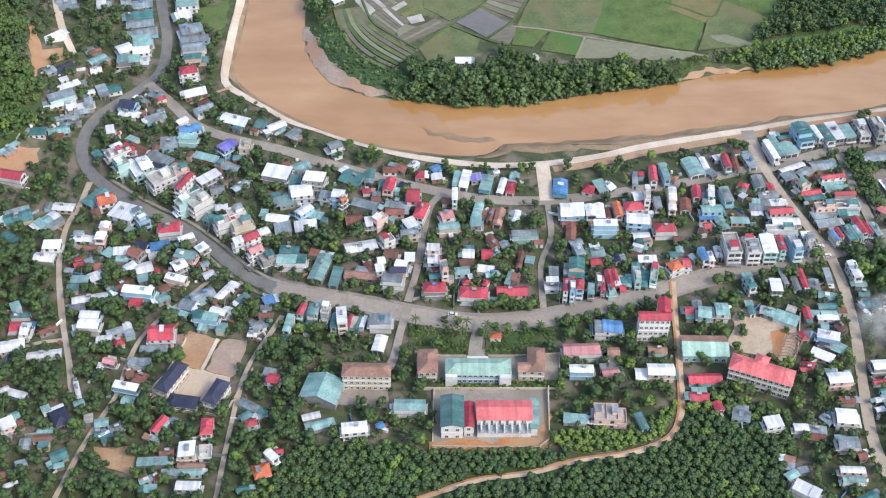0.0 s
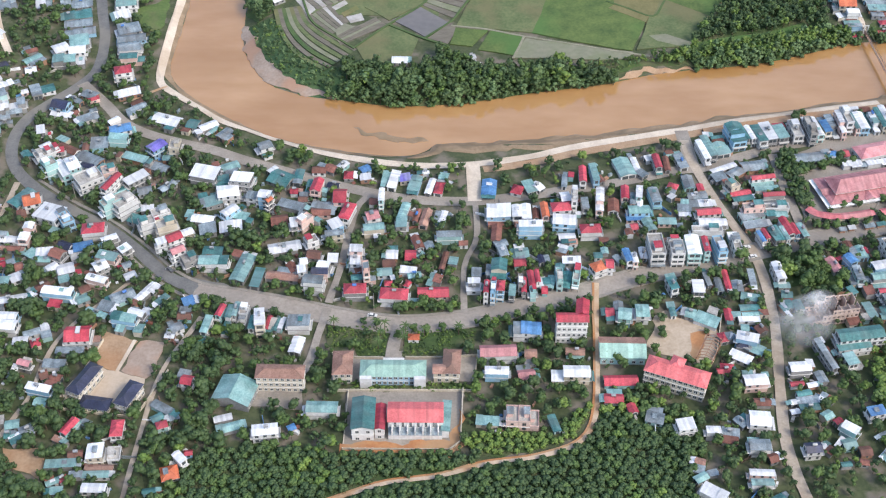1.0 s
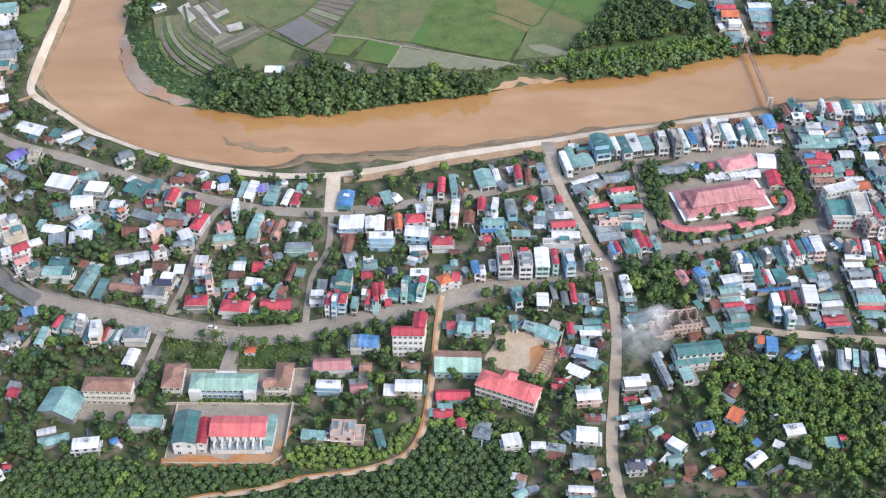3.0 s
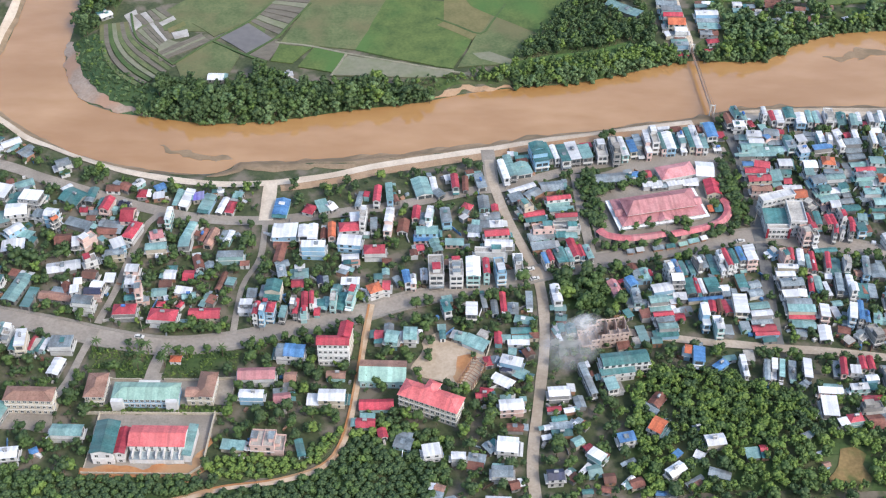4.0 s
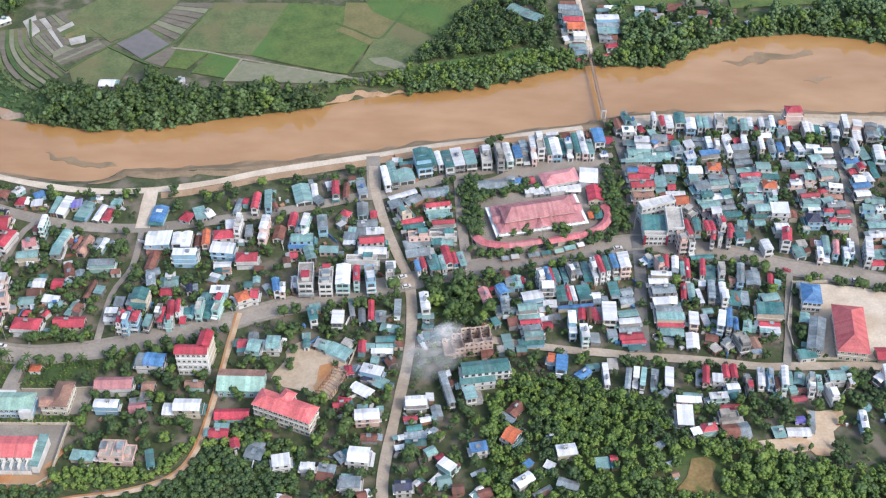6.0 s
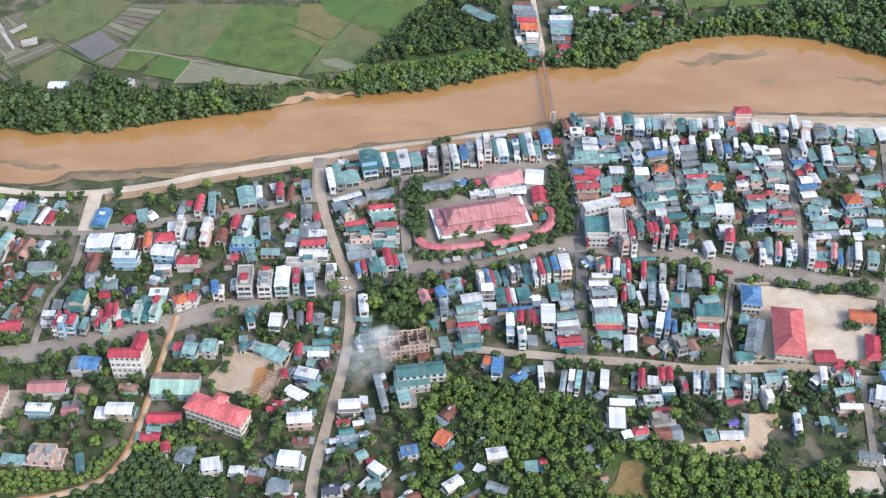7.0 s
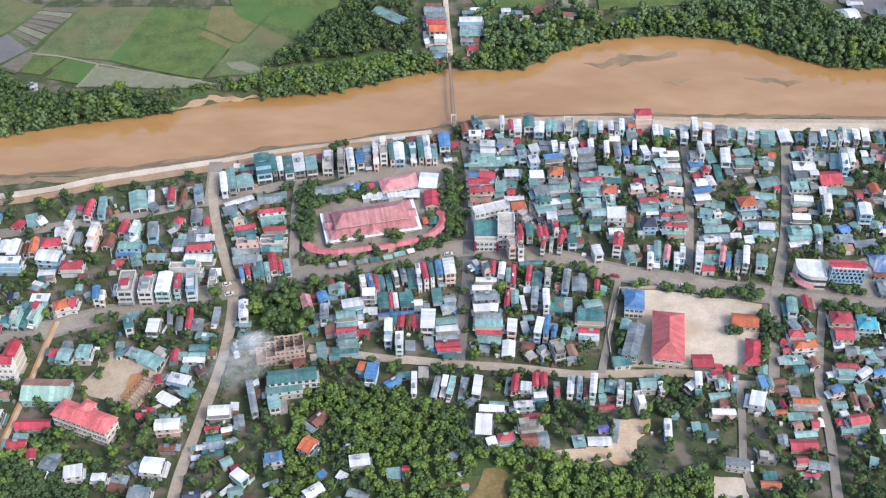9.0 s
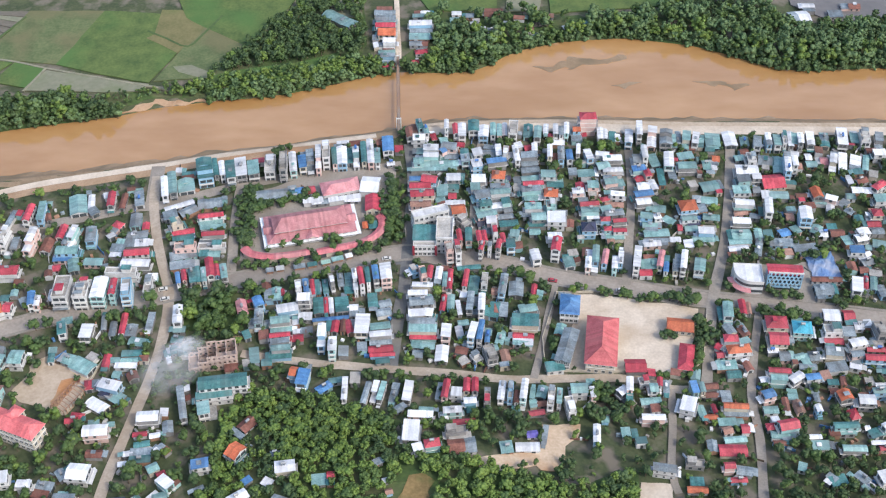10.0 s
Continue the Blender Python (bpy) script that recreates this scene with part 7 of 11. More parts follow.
BLOCKS.append(("quarter below the market", [
    (227.2, 396.7, 9.3, 4.7, -75, "p1"), (234.6, 398.0, 6.1, 4.3, -66, "b2"), (235.7, 388.7, 9.5, 3.7, -87, "g2"), (231.2, 380.4, 5.1, 3.2, -66, "t1"),
    (235.9, 368.2, 9.5, 4.1, -80, "a1"), (241.8, 404.9, 8.2, 5.0, -82, "a1"), (244.3, 405.9, 4.3, 1.8, -80, "r1"), (252.1, 404.1, 7.2, 3.0, -80, "c3W"),
    (255.4, 404.9, 8.6, 2.3, -80, "b3"), (255.0, 397.5, 5.5, 4.5, 1, "w3"), (257.7, 409.2, 9.8, 2.0, -80, "r1"), (260.0, 409.2, 9.8, 2.0, -81, "t1"),
    (263.5, 409.5, 9.5, 2.5, -81, "t1"), (266.4, 410.4, 8.1, 2.3, -76, "c2"), (270.1, 413.6, 8.8, 2.8, -81, "g1"), (273.6, 413.7, 8.8, 3.1, -83, "a1"),
]))
BLOCKS.append(("quarter below the market", [
    (247.9, 393.9, 9.5, 5.2, 12, "w2B"), (255.8, 391.0, 6.2, 4.5, 1, "w1"), (245.3, 386.7, 8.6, 4.4, 8, "a2"), (261.2, 397.4, 9.8, 4.5, -84, "t1"),
    (264.5, 397.5, 9.8, 2.0, -84, "r1"), (266.9, 397.5, 9.8, 2.0, -83, "w1"), (271.6, 398.0, 9.8, 6.0, -83, "t1"), (267.1, 389.7, 16.1, 1.7, 7, "b1"),
    (246.1, 383.4, 9.8, 3.0, 5, "a1"), (246.1, 377.7, 9.0, 2.7, 7, "r2"), (246.5, 374.0, 8.0, 3.0, 8, "g2"), (247.2, 370.3, 8.4, 3.3, 5, "a2"),
    (247.1, 368.5, 9.4, 4.3, 5, "t1"), (253.0, 382.0, 3.7, 2.4, 6, "w1"), (264.3, 376.0, 11.3, 3.4, -90, "w3B"), (266.4, 385.1, 6.1, 2.3, 85, "t1"),
]))
BLOCKS.append(("quarter below the market", [
    (269.4, 384.9, 6.8, 3.3, 86, "r1"), (272.9, 385.3, 7.4, 2.5, 88, "m1"), (269.2, 370.9, 10.2, 3.4, -89, "w3"), (258.0, 353.5, 8.6, 4.9, 82, "b2"),
    (253.8, 356.7, 3.0, 5.0, -12, "o2"), (277.0, 410.0, 10.9, 2.0, -82, "w3"), (279.7, 410.8, 11.0, 2.5, -80, "r3"), (282.7, 411.4, 9.8, 2.0, -82, "t3"),
    (286.2, 412.9, 9.1, 2.8, -82, "b3"), (290.8, 413.4, 9.9, 5.1, -83, "w3"), (285.2, 400.5, 8.8, 4.3, -85, "t1"), (276.5, 396.1, 5.0, 4.2, 5, "w1"),
    (290.7, 398.7, 5.7, 4.5, 15, "g1"), (290.3, 393.4, 6.8, 4.5, 13, "g1"), (281.4, 383.7, 11.1, 6.2, 88, "w2"), (275.7, 384.6, 7.6, 3.5, -77, "r1"),
]))
BLOCKS.append(("quarter below the market", [
    (289.3, 382.5, 8.8, 4.0, 8, "a2"), (289.6, 378.0, 9.7, 3.3, 5, "w2"), (289.6, 375.9, 9.7, 3.7, 5, "g1"), (289.8, 371.6, 10.7, 3.6, 5, "r1"),
    (290.6, 368.4, 10.8, 2.3, 3, "r1"), (290.8, 364.7, 6.0, 3.0, 7, "t1"), (303.8, 419.2, 4.7, 5.0, 24, "c1"), (307.5, 415.2, 7.4, 3.1, -79, "c2"),
    (310.7, 415.6, 8.1, 2.6, 84, "r2"), (314.6, 413.5, 11.0, 3.1, 83, "w2"), (317.6, 410.7, 9.4, 2.3, 86, "a2"), (319.7, 410.9, 12.7, 2.6, 86, "r2"),
    (328.5, 421.2, 11.0, 2.9, 7, "t1"), (326.9, 411.6, 11.0, 2.3, 82, "r2"), (330.5, 409.8, 11.6, 4.6, 82, "t1"), (335.4, 410.3, 8.0, 3.1, 84, "c2"),
]))
BLOCKS.append(("quarter below the market", [
    (307.4, 407.6, 9.4, 2.9, -3, "w2"), (305.3, 402.6, 8.8, 3.2, 1, "w2"), (307.0, 397.4, 10.8, 5.2, 5, "g2"), (316.7, 398.8, 9.9, 2.5, 83, "r1"),
    (320.1, 399.3, 9.1, 3.3, 87, "a1"), (323.6, 395.8, 9.0, 2.0, -83, "w1"), (328.7, 397.3, 11.6, 3.0, 84, "g2"), (333.7, 395.6, 13.2, 3.0, 87, "w3"),
    (340.5, 405.6, 4.3, 4.3, 1, "i1"), (343.6, 407.8, 12.8, 3.3, 80, "g2"), (349.5, 407.1, 9.0, 6.6, 85, "g1"), (353.9, 392.4, 8.1, 4.4, 11, "a2"),
    (352.4, 385.2, 11.8, 7.4, -5, "t2"), (339.3, 394.1, 9.1, 4.5, 81, "t1"), (343.4, 394.2, 9.0, 3.7, 85, "g1"), (357.5, 406.2, 7.6, 2.5, 82, "r1"),
]))
BLOCKS.append(("quarter below the market", [
    (304.8, 389.9, 6.9, 4.1, 4, "w2"), (310.2, 390.2, 4.0, 4.4, -9, "w2"), (307.6, 384.9, 11.3, 4.4, -1, "g2"), (307.8, 380.7, 12.2, 4.3, -2, "a2"),
    (308.0, 378.5, 11.8, 3.0, -2, "r1"), (307.9, 373.6, 10.3, 4.3, -6, "a1"), (317.9, 379.4, 7.7, 4.2, 85, "w2"), (316.0, 368.5, 9.3, 5.6, 85, "w1"),
    (329.3, 376.9, 9.6, 3.2, 77, "w3B"), (332.7, 377.3, 11.5, 2.4, 81, "b3"), (323.7, 381.2, 6.7, 3.2, -81, "w1"), (335.7, 375.9, 7.3, 2.2, 84, "b2"),
    (336.6, 366.1, 8.7, 5.0, -75, "c2"), (341.3, 376.9, 6.8, 3.7, 76, "a1"), (343.1, 367.1, 6.6, 3.9, -81, "i1"), (351.3, 378.3, 9.3, 4.0, -5, "r1"),
]))
BLOCKS.append(("quarter below the market", [
    (350.9, 374.0, 8.8, 2.6, -10, "a1"), (330.7, 365.8, 5.3, 4.3, -58, "c1"),
]))
BLOCKS.append(("river quarter east", [
    (308.9, 505.4, 11.5, 4.6, -3, "w2"), (308.7, 499.9, 12.0, 4.0, -3, "w2"), (316.8, 503.3, 3.2, 4.0, 36, "b2"), (308.1, 495.2, 12.2, 4.9, 3, "a2"),
    (319.5, 496.1, 10.5, 4.9, 4, "a1"), (312.3, 492.0, 23.2, 3.1, 2, "a1"), (319.9, 506.8, 7.8, 5.9, -9, "g2"), (321.1, 501.8, 7.2, 4.1, 1, "g1"),
    (303.0, 481.3, 5.6, 3.4, 1, "b2"), (310.1, 481.0, 7.7, 5.5, -12, "r2"), (305.6, 476.2, 10.5, 4.3, 1, "r2"), (306.6, 470.3, 11.6, 5.0, 5, "r2"),
    (306.1, 462.4, 10.1, 4.5, 1, "i2"), (316.4, 475.0, 5.5, 8.5, 1, "a1"), (315.4, 468.7, 5.0, 4.1, 11, "a1"), (322.0, 482.2, 7.0, 5.6, 1, "w2"),
]))
BLOCKS.append(("river quarter east", [
    (322.0, 478.7, 5.6, 4.7, -3, "t1"), (321.3, 471.3, 4.1, 4.6, 1, "r1"), (322.7, 466.3, 9.6, 3.3, 1, "w1"), (324.0, 458.3, 6.8, 6.5, 8, "o2"),
    (326.6, 449.1, 6.3, 5.4, -48, "c2"), (324.4, 440.0, 7.8, 2.4, -84, "r2"), (328.7, 440.5, 9.3, 3.2, 90, "t2"), (320.7, 448.8, 6.0, 2.7, -90, "w2"),
    (327.9, 498.8, 10.3, 4.3, -85, "g2"), (334.1, 501.4, 4.7, 5.8, 12, "w2"), (333.7, 492.5, 5.2, 5.7, 11, "w2B"), (340.3, 509.1, 5.2, 3.7, -9, "g1"),
    (340.0, 503.6, 6.6, 5.9, 1, "g1"), (344.9, 503.0, 9.1, 2.9, -88, "w2"), (348.4, 500.8, 9.1, 2.9, 83, "c2W"), (343.7, 494.7, 10.0, 4.0, 9, "b2"),
]))
BLOCKS.append(("river quarter east", [
    (334.3, 481.1, 7.0, 6.0, 1, "w2"), (332.6, 474.7, 4.7, 5.1, 1, "a2"), (344.2, 483.5, 6.7, 6.5, -6, "o2"), (349.1, 484.3, 2.2, 4.3, 1, "n1"),
    (344.7, 475.4, 9.7, 3.4, 1, "g2"), (344.6, 471.1, 9.7, 3.8, 6, "a2"), (335.7, 469.3, 7.4, 6.1, 14, "g2"), (341.7, 463.4, 15.2, 4.5, 9, "t2"),
    (335.9, 461.9, 8.0, 4.8, 16, "a1"), (343.0, 461.0, 5.5, 3.2, 10, "g1"), (337.5, 454.7, 9.9, 3.9, 18, "a2"), (339.7, 450.6, 4.8, 5.6, 1, "w2"),
    (346.7, 456.0, 7.7, 3.6, 10, "g1"), (348.0, 451.0, 9.0, 4.4, 6, "t1"), (335.1, 451.1, 4.7, 4.7, 11, "n1"), (333.6, 439.4, 7.0, 2.4, -84, "r2"),
]))
BLOCKS.append(("river quarter east", [
    (336.2, 439.5, 7.0, 2.1, -84, "r2"), (340.9, 443.1, 9.4, 2.7, -85, "c2"), (344.8, 437.9, 6.6, 2.4, -82, "r2"), (350.3, 440.9, 4.5, 4.3, -9, "a2"),
    (353.8, 500.5, 12.6, 2.9, -85, "w2"), (360.0, 508.1, 3.9, 4.4, 15, "r1"), (363.3, 505.2, 6.4, 2.9, 88, "w2"), (360.2, 498.8, 8.5, 4.9, 1, "g2"),
    (360.2, 496.4, 8.6, 5.7, 7, "g1"), (360.4, 490.6, 9.4, 4.4, 7, "g1"), (370.5, 498.8, 9.9, 2.5, 87, "w3"), (376.4, 500.1, 10.8, 3.4, 87, "g2"),
    (380.5, 498.8, 8.1, 3.2, -88, "b2"), (385.3, 503.5, 8.2, 2.0, 84, "w2"), (390.1, 499.0, 8.2, 3.6, -80, "w2"), (393.4, 498.9, 6.3, 2.4, -84, "g1"),
]))
BLOCKS.append(("river quarter east", [
    (368.8, 484.2, 7.2, 5.6, -2, "a2"), (359.9, 484.1, 8.8, 3.9, 7, "a1"), (361.1, 477.2, 10.3, 3.4, 4, "r2"), (359.8, 472.7, 9.7, 4.2, 6, "g2"),
    (372.1, 479.2, 8.3, 4.3, -5, "t1"), (369.3, 469.6, 6.9, 5.9, -6, "o2W"), (368.5, 460.5, 4.6, 5.7, 1, "c2"), (359.8, 469.4, 6.9, 5.0, -2, "a1"),
    (360.0, 459.9, 8.1, 4.5, 1, "a2"), (356.9, 457.6, 4.7, 4.4, 11, "g1"), (362.3, 452.6, 7.0, 5.2, 1, "a2"), (361.5, 450.5, 8.9, 4.0, 1, "t1"),
    (370.6, 452.0, 8.6, 8.0, -4, "w2"), (369.0, 439.0, 6.6, 5.0, 1, "w2"), (388.0, 487.3, 8.4, 5.7, 1, "a1"), (390.2, 475.9, 5.5, 5.5, 1, "a2"),
]))
BLOCKS.append(("river quarter east", [
    (382.5, 471.1, 5.8, 4.2, 1, "w2"), (387.2, 461.7, 9.4, 3.2, 6, "r2"), (387.1, 457.2, 8.7, 3.6, 1, "a2"), (388.5, 455.0, 6.0, 2.8, 1, "w1"),
    (385.4, 445.2, 6.9, 6.7, 1, "n2"), (397.1, 499.4, 6.8, 3.6, -10, "w2"), (396.6, 490.1, 6.5, 5.5, 13, "a2"), (397.8, 480.3, 4.5, 4.7, 1, "g2"),
    (395.7, 468.1, 5.0, 3.2, 16, "r1"), (393.8, 450.5, 4.8, 3.2, 1, "r2"), (395.0, 457.8, 5.8, 3.5, 17, "a2"), (394.3, 443.8, 3.7, 3.1, 1, "r2"),
    (401.7, 496.2, 9.6, 4.5, 1, "w2"), (401.0, 486.9, 9.8, 3.5, 1, "w2"), (401.0, 478.9, 10.2, 5.4, 8, "a2"), (401.5, 468.4, 6.8, 3.4, -9, "w2"),
]))
BLOCKS.append(("river quarter east", [
    (399.5, 463.8, 9.0, 4.1, -4, "i1"), (398.4, 455.0, 9.0, 4.4, 6, "g2"), (400.4, 449.6, 6.5, 2.8, 5, "r2"), (399.8, 442.7, 6.4, 2.7, 1, "r2"),
    (397.4, 441.0, 8.8, 3.5, 1, "a1"), (401.8, 476.8, 6.9, 3.4, 1, "g1"), (417.9, 497.6, 9.8, 2.9, -90, "w3"), (414.1, 495.5, 4.5, 6.7, 1, "g2"),
    (422.8, 496.9, 9.9, 4.6, -80, "a1"), (429.9, 494.6, 11.6, 4.8, 84, "w2"), (430.6, 485.6, 7.8, 3.8, -87, "g1"), (414.1, 487.6, 6.9, 4.3, 8, "b2"),
    (417.9, 484.4, 5.7, 3.3, -79, "r2"), (413.6, 482.8, 4.7, 4.2, 28, "r1"), (414.6, 474.1, 6.1, 5.4, 5, "w2"), (419.6, 475.1, 7.3, 3.3, -79, "w2"),
]))
BLOCKS.append(("river quarter east", [
    (414.2, 468.9, 9.4, 4.4, 11, "b2"), (413.5, 463.0, 7.5, 4.4, 7, "w2"), (419.3, 460.7, 9.5, 5.4, -11, "a1"), (413.7, 452.7, 6.1, 4.5, -10, "a2"),
    (418.5, 451.8, 3.7, 3.4, 14, "w2"), (424.9, 484.0, 13.4, 3.4, -90, "t1"), (415.0, 449.2, 7.2, 4.8, -5, "a1"), (417.3, 443.5, 12.1, 5.1, 3, "a1"),
    (417.1, 438.3, 12.7, 2.7, 1, "g1"), (424.5, 452.2, 6.1, 4.6, -40, "a1"), (439.3, 500.3, 7.9, 5.7, 8, "a1"), (438.3, 489.9, 9.3, 5.3, 1, "a2"),
    (448.8, 493.4, 4.3, 7.5, 1, "a1"), (454.2, 498.2, 3.9, 5.0, -5, "o1"), (452.4, 491.7, 2.8, 4.8, 1, "w1"), (447.9, 476.9, 9.3, 7.3, 12, "a1"),
]))
BLOCKS.append(("river quarter east", [
    (445.8, 466.2, 8.1, 5.5, -8, "a1"), (434.3, 459.8, 8.6, 7.6, 7, "o2"), (433.6, 450.7, 7.3, 3.2, 4, "a2"), (444.9, 454.2, 8.0, 4.5, -10, "a1"),
    (428.8, 447.1, 2.1, 4.7, 1, "r1"), (434.2, 446.4, 6.2, 3.9, 1, "a1"), (440.2, 441.6, 7.3, 4.3, -5, "w2"), (438.7, 439.1, 10.6, 4.2, 1, "a1"),
    (435.9, 449.8, 6.2, 2.7, 12, "n1"), (466.1, 498.7, 5.1, 4.3, 11, "a1"), (471.1, 495.0, 4.5, 7.1, 1, "c2"), (478.8, 496.5, 7.0, 7.8, -10, "g1"),
    (484.7, 492.5, 12.5, 5.6, 82, "a1"), (467.3, 486.1, 11.1, 7.0, -3, "w2"), (464.5, 479.2, 6.1, 5.5, 1, "g2"), (471.2, 481.1, 4.5, 4.3, 1, "w2"),
]))
BLOCKS.append(("river quarter east", [
    (461.9, 470.7, 8.3, 5.4, 1, "a2"), (470.2, 474.0, 3.9, 4.6, 1, "g1"), (479.3, 480.2, 11.4, 10.1, 6, "r1"), (478.5, 470.0, 13.1, 5.5, -2, "a1"),
    (472.0, 456.3, 11.4, 3.7, 82, "w3"), (461.8, 461.8, 9.1, 4.2, -7, "w2"), (462.0, 460.2, 10.9, 2.8, 1, "a1"), (459.5, 456.9, 7.0, 2.8, 8, "i1"),
    (458.0, 448.7, 8.5, 4.4, -4, "w2"), (465.9, 454.8, 5.1, 3.7, -13, "g1"), (457.0, 441.8, 9.3, 7.4, 1, "a1"), (465.2, 442.6, 6.6, 3.8, 89, "a1"),
    (487.8, 489.0, 15.9, 3.3, 82, "w3B"), (491.5, 489.3, 7.5, 2.8, 85, "w3"), (501.0, 499.0, 3.4, 4.9, 1, "w1"), (501.5, 493.2, 5.7, 4.8, 1, "a1"),
]))
BLOCKS.append(("river quarter east", [
    (508.0, 495.6, 4.0, 5.8, 1, "p1"), (511.8, 492.6, 11.5, 3.5, 75, "w2"), (517.4, 494.7, 14.1, 4.1, 77, "w1"), (523.6, 494.2, 11.2, 5.4, 73, "w1"),
    (528.8, 493.9, 12.0, 3.0, 74, "a1"), (522.9, 486.7, 5.1, 3.9, 1, "t1"), (517.4, 480.1, 5.1, 2.8, -85, "w1"), (497.9, 468.4, 7.1, 5.1, -84, "o2"),
    (504.3, 464.6, 5.7, 3.9, -24, "w2"), (499.0, 464.7, 6.7, 3.0, -13, "a1"), (491.1, 469.5, 5.5, 3.7, 1, "m1"), (488.4, 450.7, 8.8, 5.9, 84, "w3B"),
    (482.2, 453.8, 3.8, 6.0, 1, "i1"), (477.5, 443.0, 5.4, 5.0, 18, "b1"), (483.2, 444.9, 5.5, 4.0, -66, "a1"), (493.0, 444.9, 6.5, 4.7, 59, "a1"),
]))
BLOCKS.append(("river quarter east", [
    (496.3, 442.2, 2.4, 5.1, 1, "w1"), (502.2, 442.4, 6.7, 5.1, 1, "m1"), (521.4, 473.0, 9.5, 4.7, -4, "w1"), (529.9, 473.8, 8.5, 4.1, 37, "r2"),
    (527.7, 463.8, 6.0, 5.7, 1, "a2"), (523.4, 453.6, 5.1, 5.2, 1, "r2"), (521.0, 448.6, 6.7, 4.3, 1, "r1"), (513.7, 440.4, 4.7, 5.6, -78, "w2"),
    (536.3, 498.6, 6.3, 4.5, 1, "w2"), (511.7, 457.6, 4.4, 3.6, -46, "g1"), (523.1, 480.5, 6.0, 4.8, 22, "m1"), (511.4, 436.3, 5.7, 4.7, 13, "w2"),
]))
BLOCKS.append(("main street east", [
    (369.1, 430.7, 9.3, 4.4, 79, "r3W"), (359.3, 426.4, 7.2, 4.3, -80, "w2"), (374.7, 424.2, 6.8, 4.9, -80, "a1"), (334.5, 429.8, 5.9, 2.1, 77, "r3"),
    (338.4, 431.8, 5.4, 2.1, 84, "c2"), (342.4, 430.9, 6.2, 2.4, 79, "r3"), (348.1, 434.0, 6.1, 4.2, -87, "t2"), (319.5, 428.2, 7.6, 3.7, -82, "c3"),
    (323.4, 427.9, 8.3, 3.1, -83, "c3W"), (383.1, 421.1, 7.5, 2.8, 82, "w2"), (387.1, 426.8, 11.4, 3.1, 83, "a2"), (391.2, 424.7, 10.0, 2.8, 78, "p2"),
    (395.5, 422.5, 11.3, 2.6, 81, "w2"), (398.6, 425.9, 12.2, 2.3, 81, "w2B"), (405.4, 421.8, 13.6, 3.3, 79, "w3"), (414.3, 436.5, 8.5, 4.6, 4, "w1"),
]))
BLOCKS.append(("main street east", [
    (412.2, 422.3, 6.2, 6.7, 1, "a1"), (416.6, 423.3, 10.8, 2.8, 75, "p2"), (418.6, 419.7, 10.5, 2.3, 79, "b2"), (426.4, 420.0, 12.1, 2.8, 78, "w3"),
    (433.7, 418.9, 8.3, 5.0, 77, "a2"), (422.6, 418.6, 8.2, 2.5, 81, "g2"), (454.1, 432.5, 9.4, 3.4, 6, "w1"), (455.6, 437.3, 10.7, 3.8, 3, "a1"),
    (463.7, 433.5, 13.5, 3.3, 75, "g1"), (474.6, 436.0, 11.0, 5.0, -3, "g1"), (485.0, 432.4, 11.0, 4.8, 5, "g1"), (490.3, 411.8, 14.0, 3.3, -2, "m1"),
    (487.5, 405.4, 8.6, 7.1, 1, "g1"), (507.5, 428.1, 6.4, 5.0, -6, "b2"), (511.5, 423.0, 6.0, 4.6, 19, "g1"), (508.4, 417.6, 4.1, 4.4, 1, "m1"),
]))
BLOCKS.append(("main street east", [
    (502.1, 405.6, 9.1, 4.7, 77, "w2"), (507.4, 409.2, 9.2, 2.2, 77, "r1"), (510.9, 408.9, 8.5, 3.2, 76, "a1"), (513.5, 404.1, 7.1, 3.7, -84, "g1"),
    (520.4, 434.5, 6.9, 5.6, -15, "a1"),
]))
BLOCKS.append(("south east", [
    (441.7, 390.9, 9.3, 4.4, 84, "a2"), (438.7, 390.9, 8.2, 2.3, 88, "t1"), (449.2, 394.9, 9.0, 3.1, 89, "r1"), (451.8, 394.1, 7.2, 2.0, 86, "i1"),
    (447.1, 380.3, 5.6, 4.3, -69, "m1"), (440.0, 373.9, 6.3, 4.3, -2, "r2W"), (442.2, 367.7, 10.2, 5.0, 5, "o2W"), (434.8, 371.7, 2.7, 3.9, -36, "r1"),
    (434.8, 366.9, 3.9, 3.5, 6, "r1"), (436.2, 360.9, 8.9, 5.0, 3, "a1"), (445.3, 360.3, 5.2, 3.5, -73, "m1"), (461.4, 383.0, 9.5, 7.4, -3, "r2C"),
    (460.3, 373.5, 8.1, 7.2, -3, "r2C"), (471.8, 379.8, 8.4, 7.4, -6, "y2A"), (457.5, 368.8, 4.8, 2.6, 1, "w1"), (461.8, 366.0, 4.8, 5.7, 1, "g1"),
]))
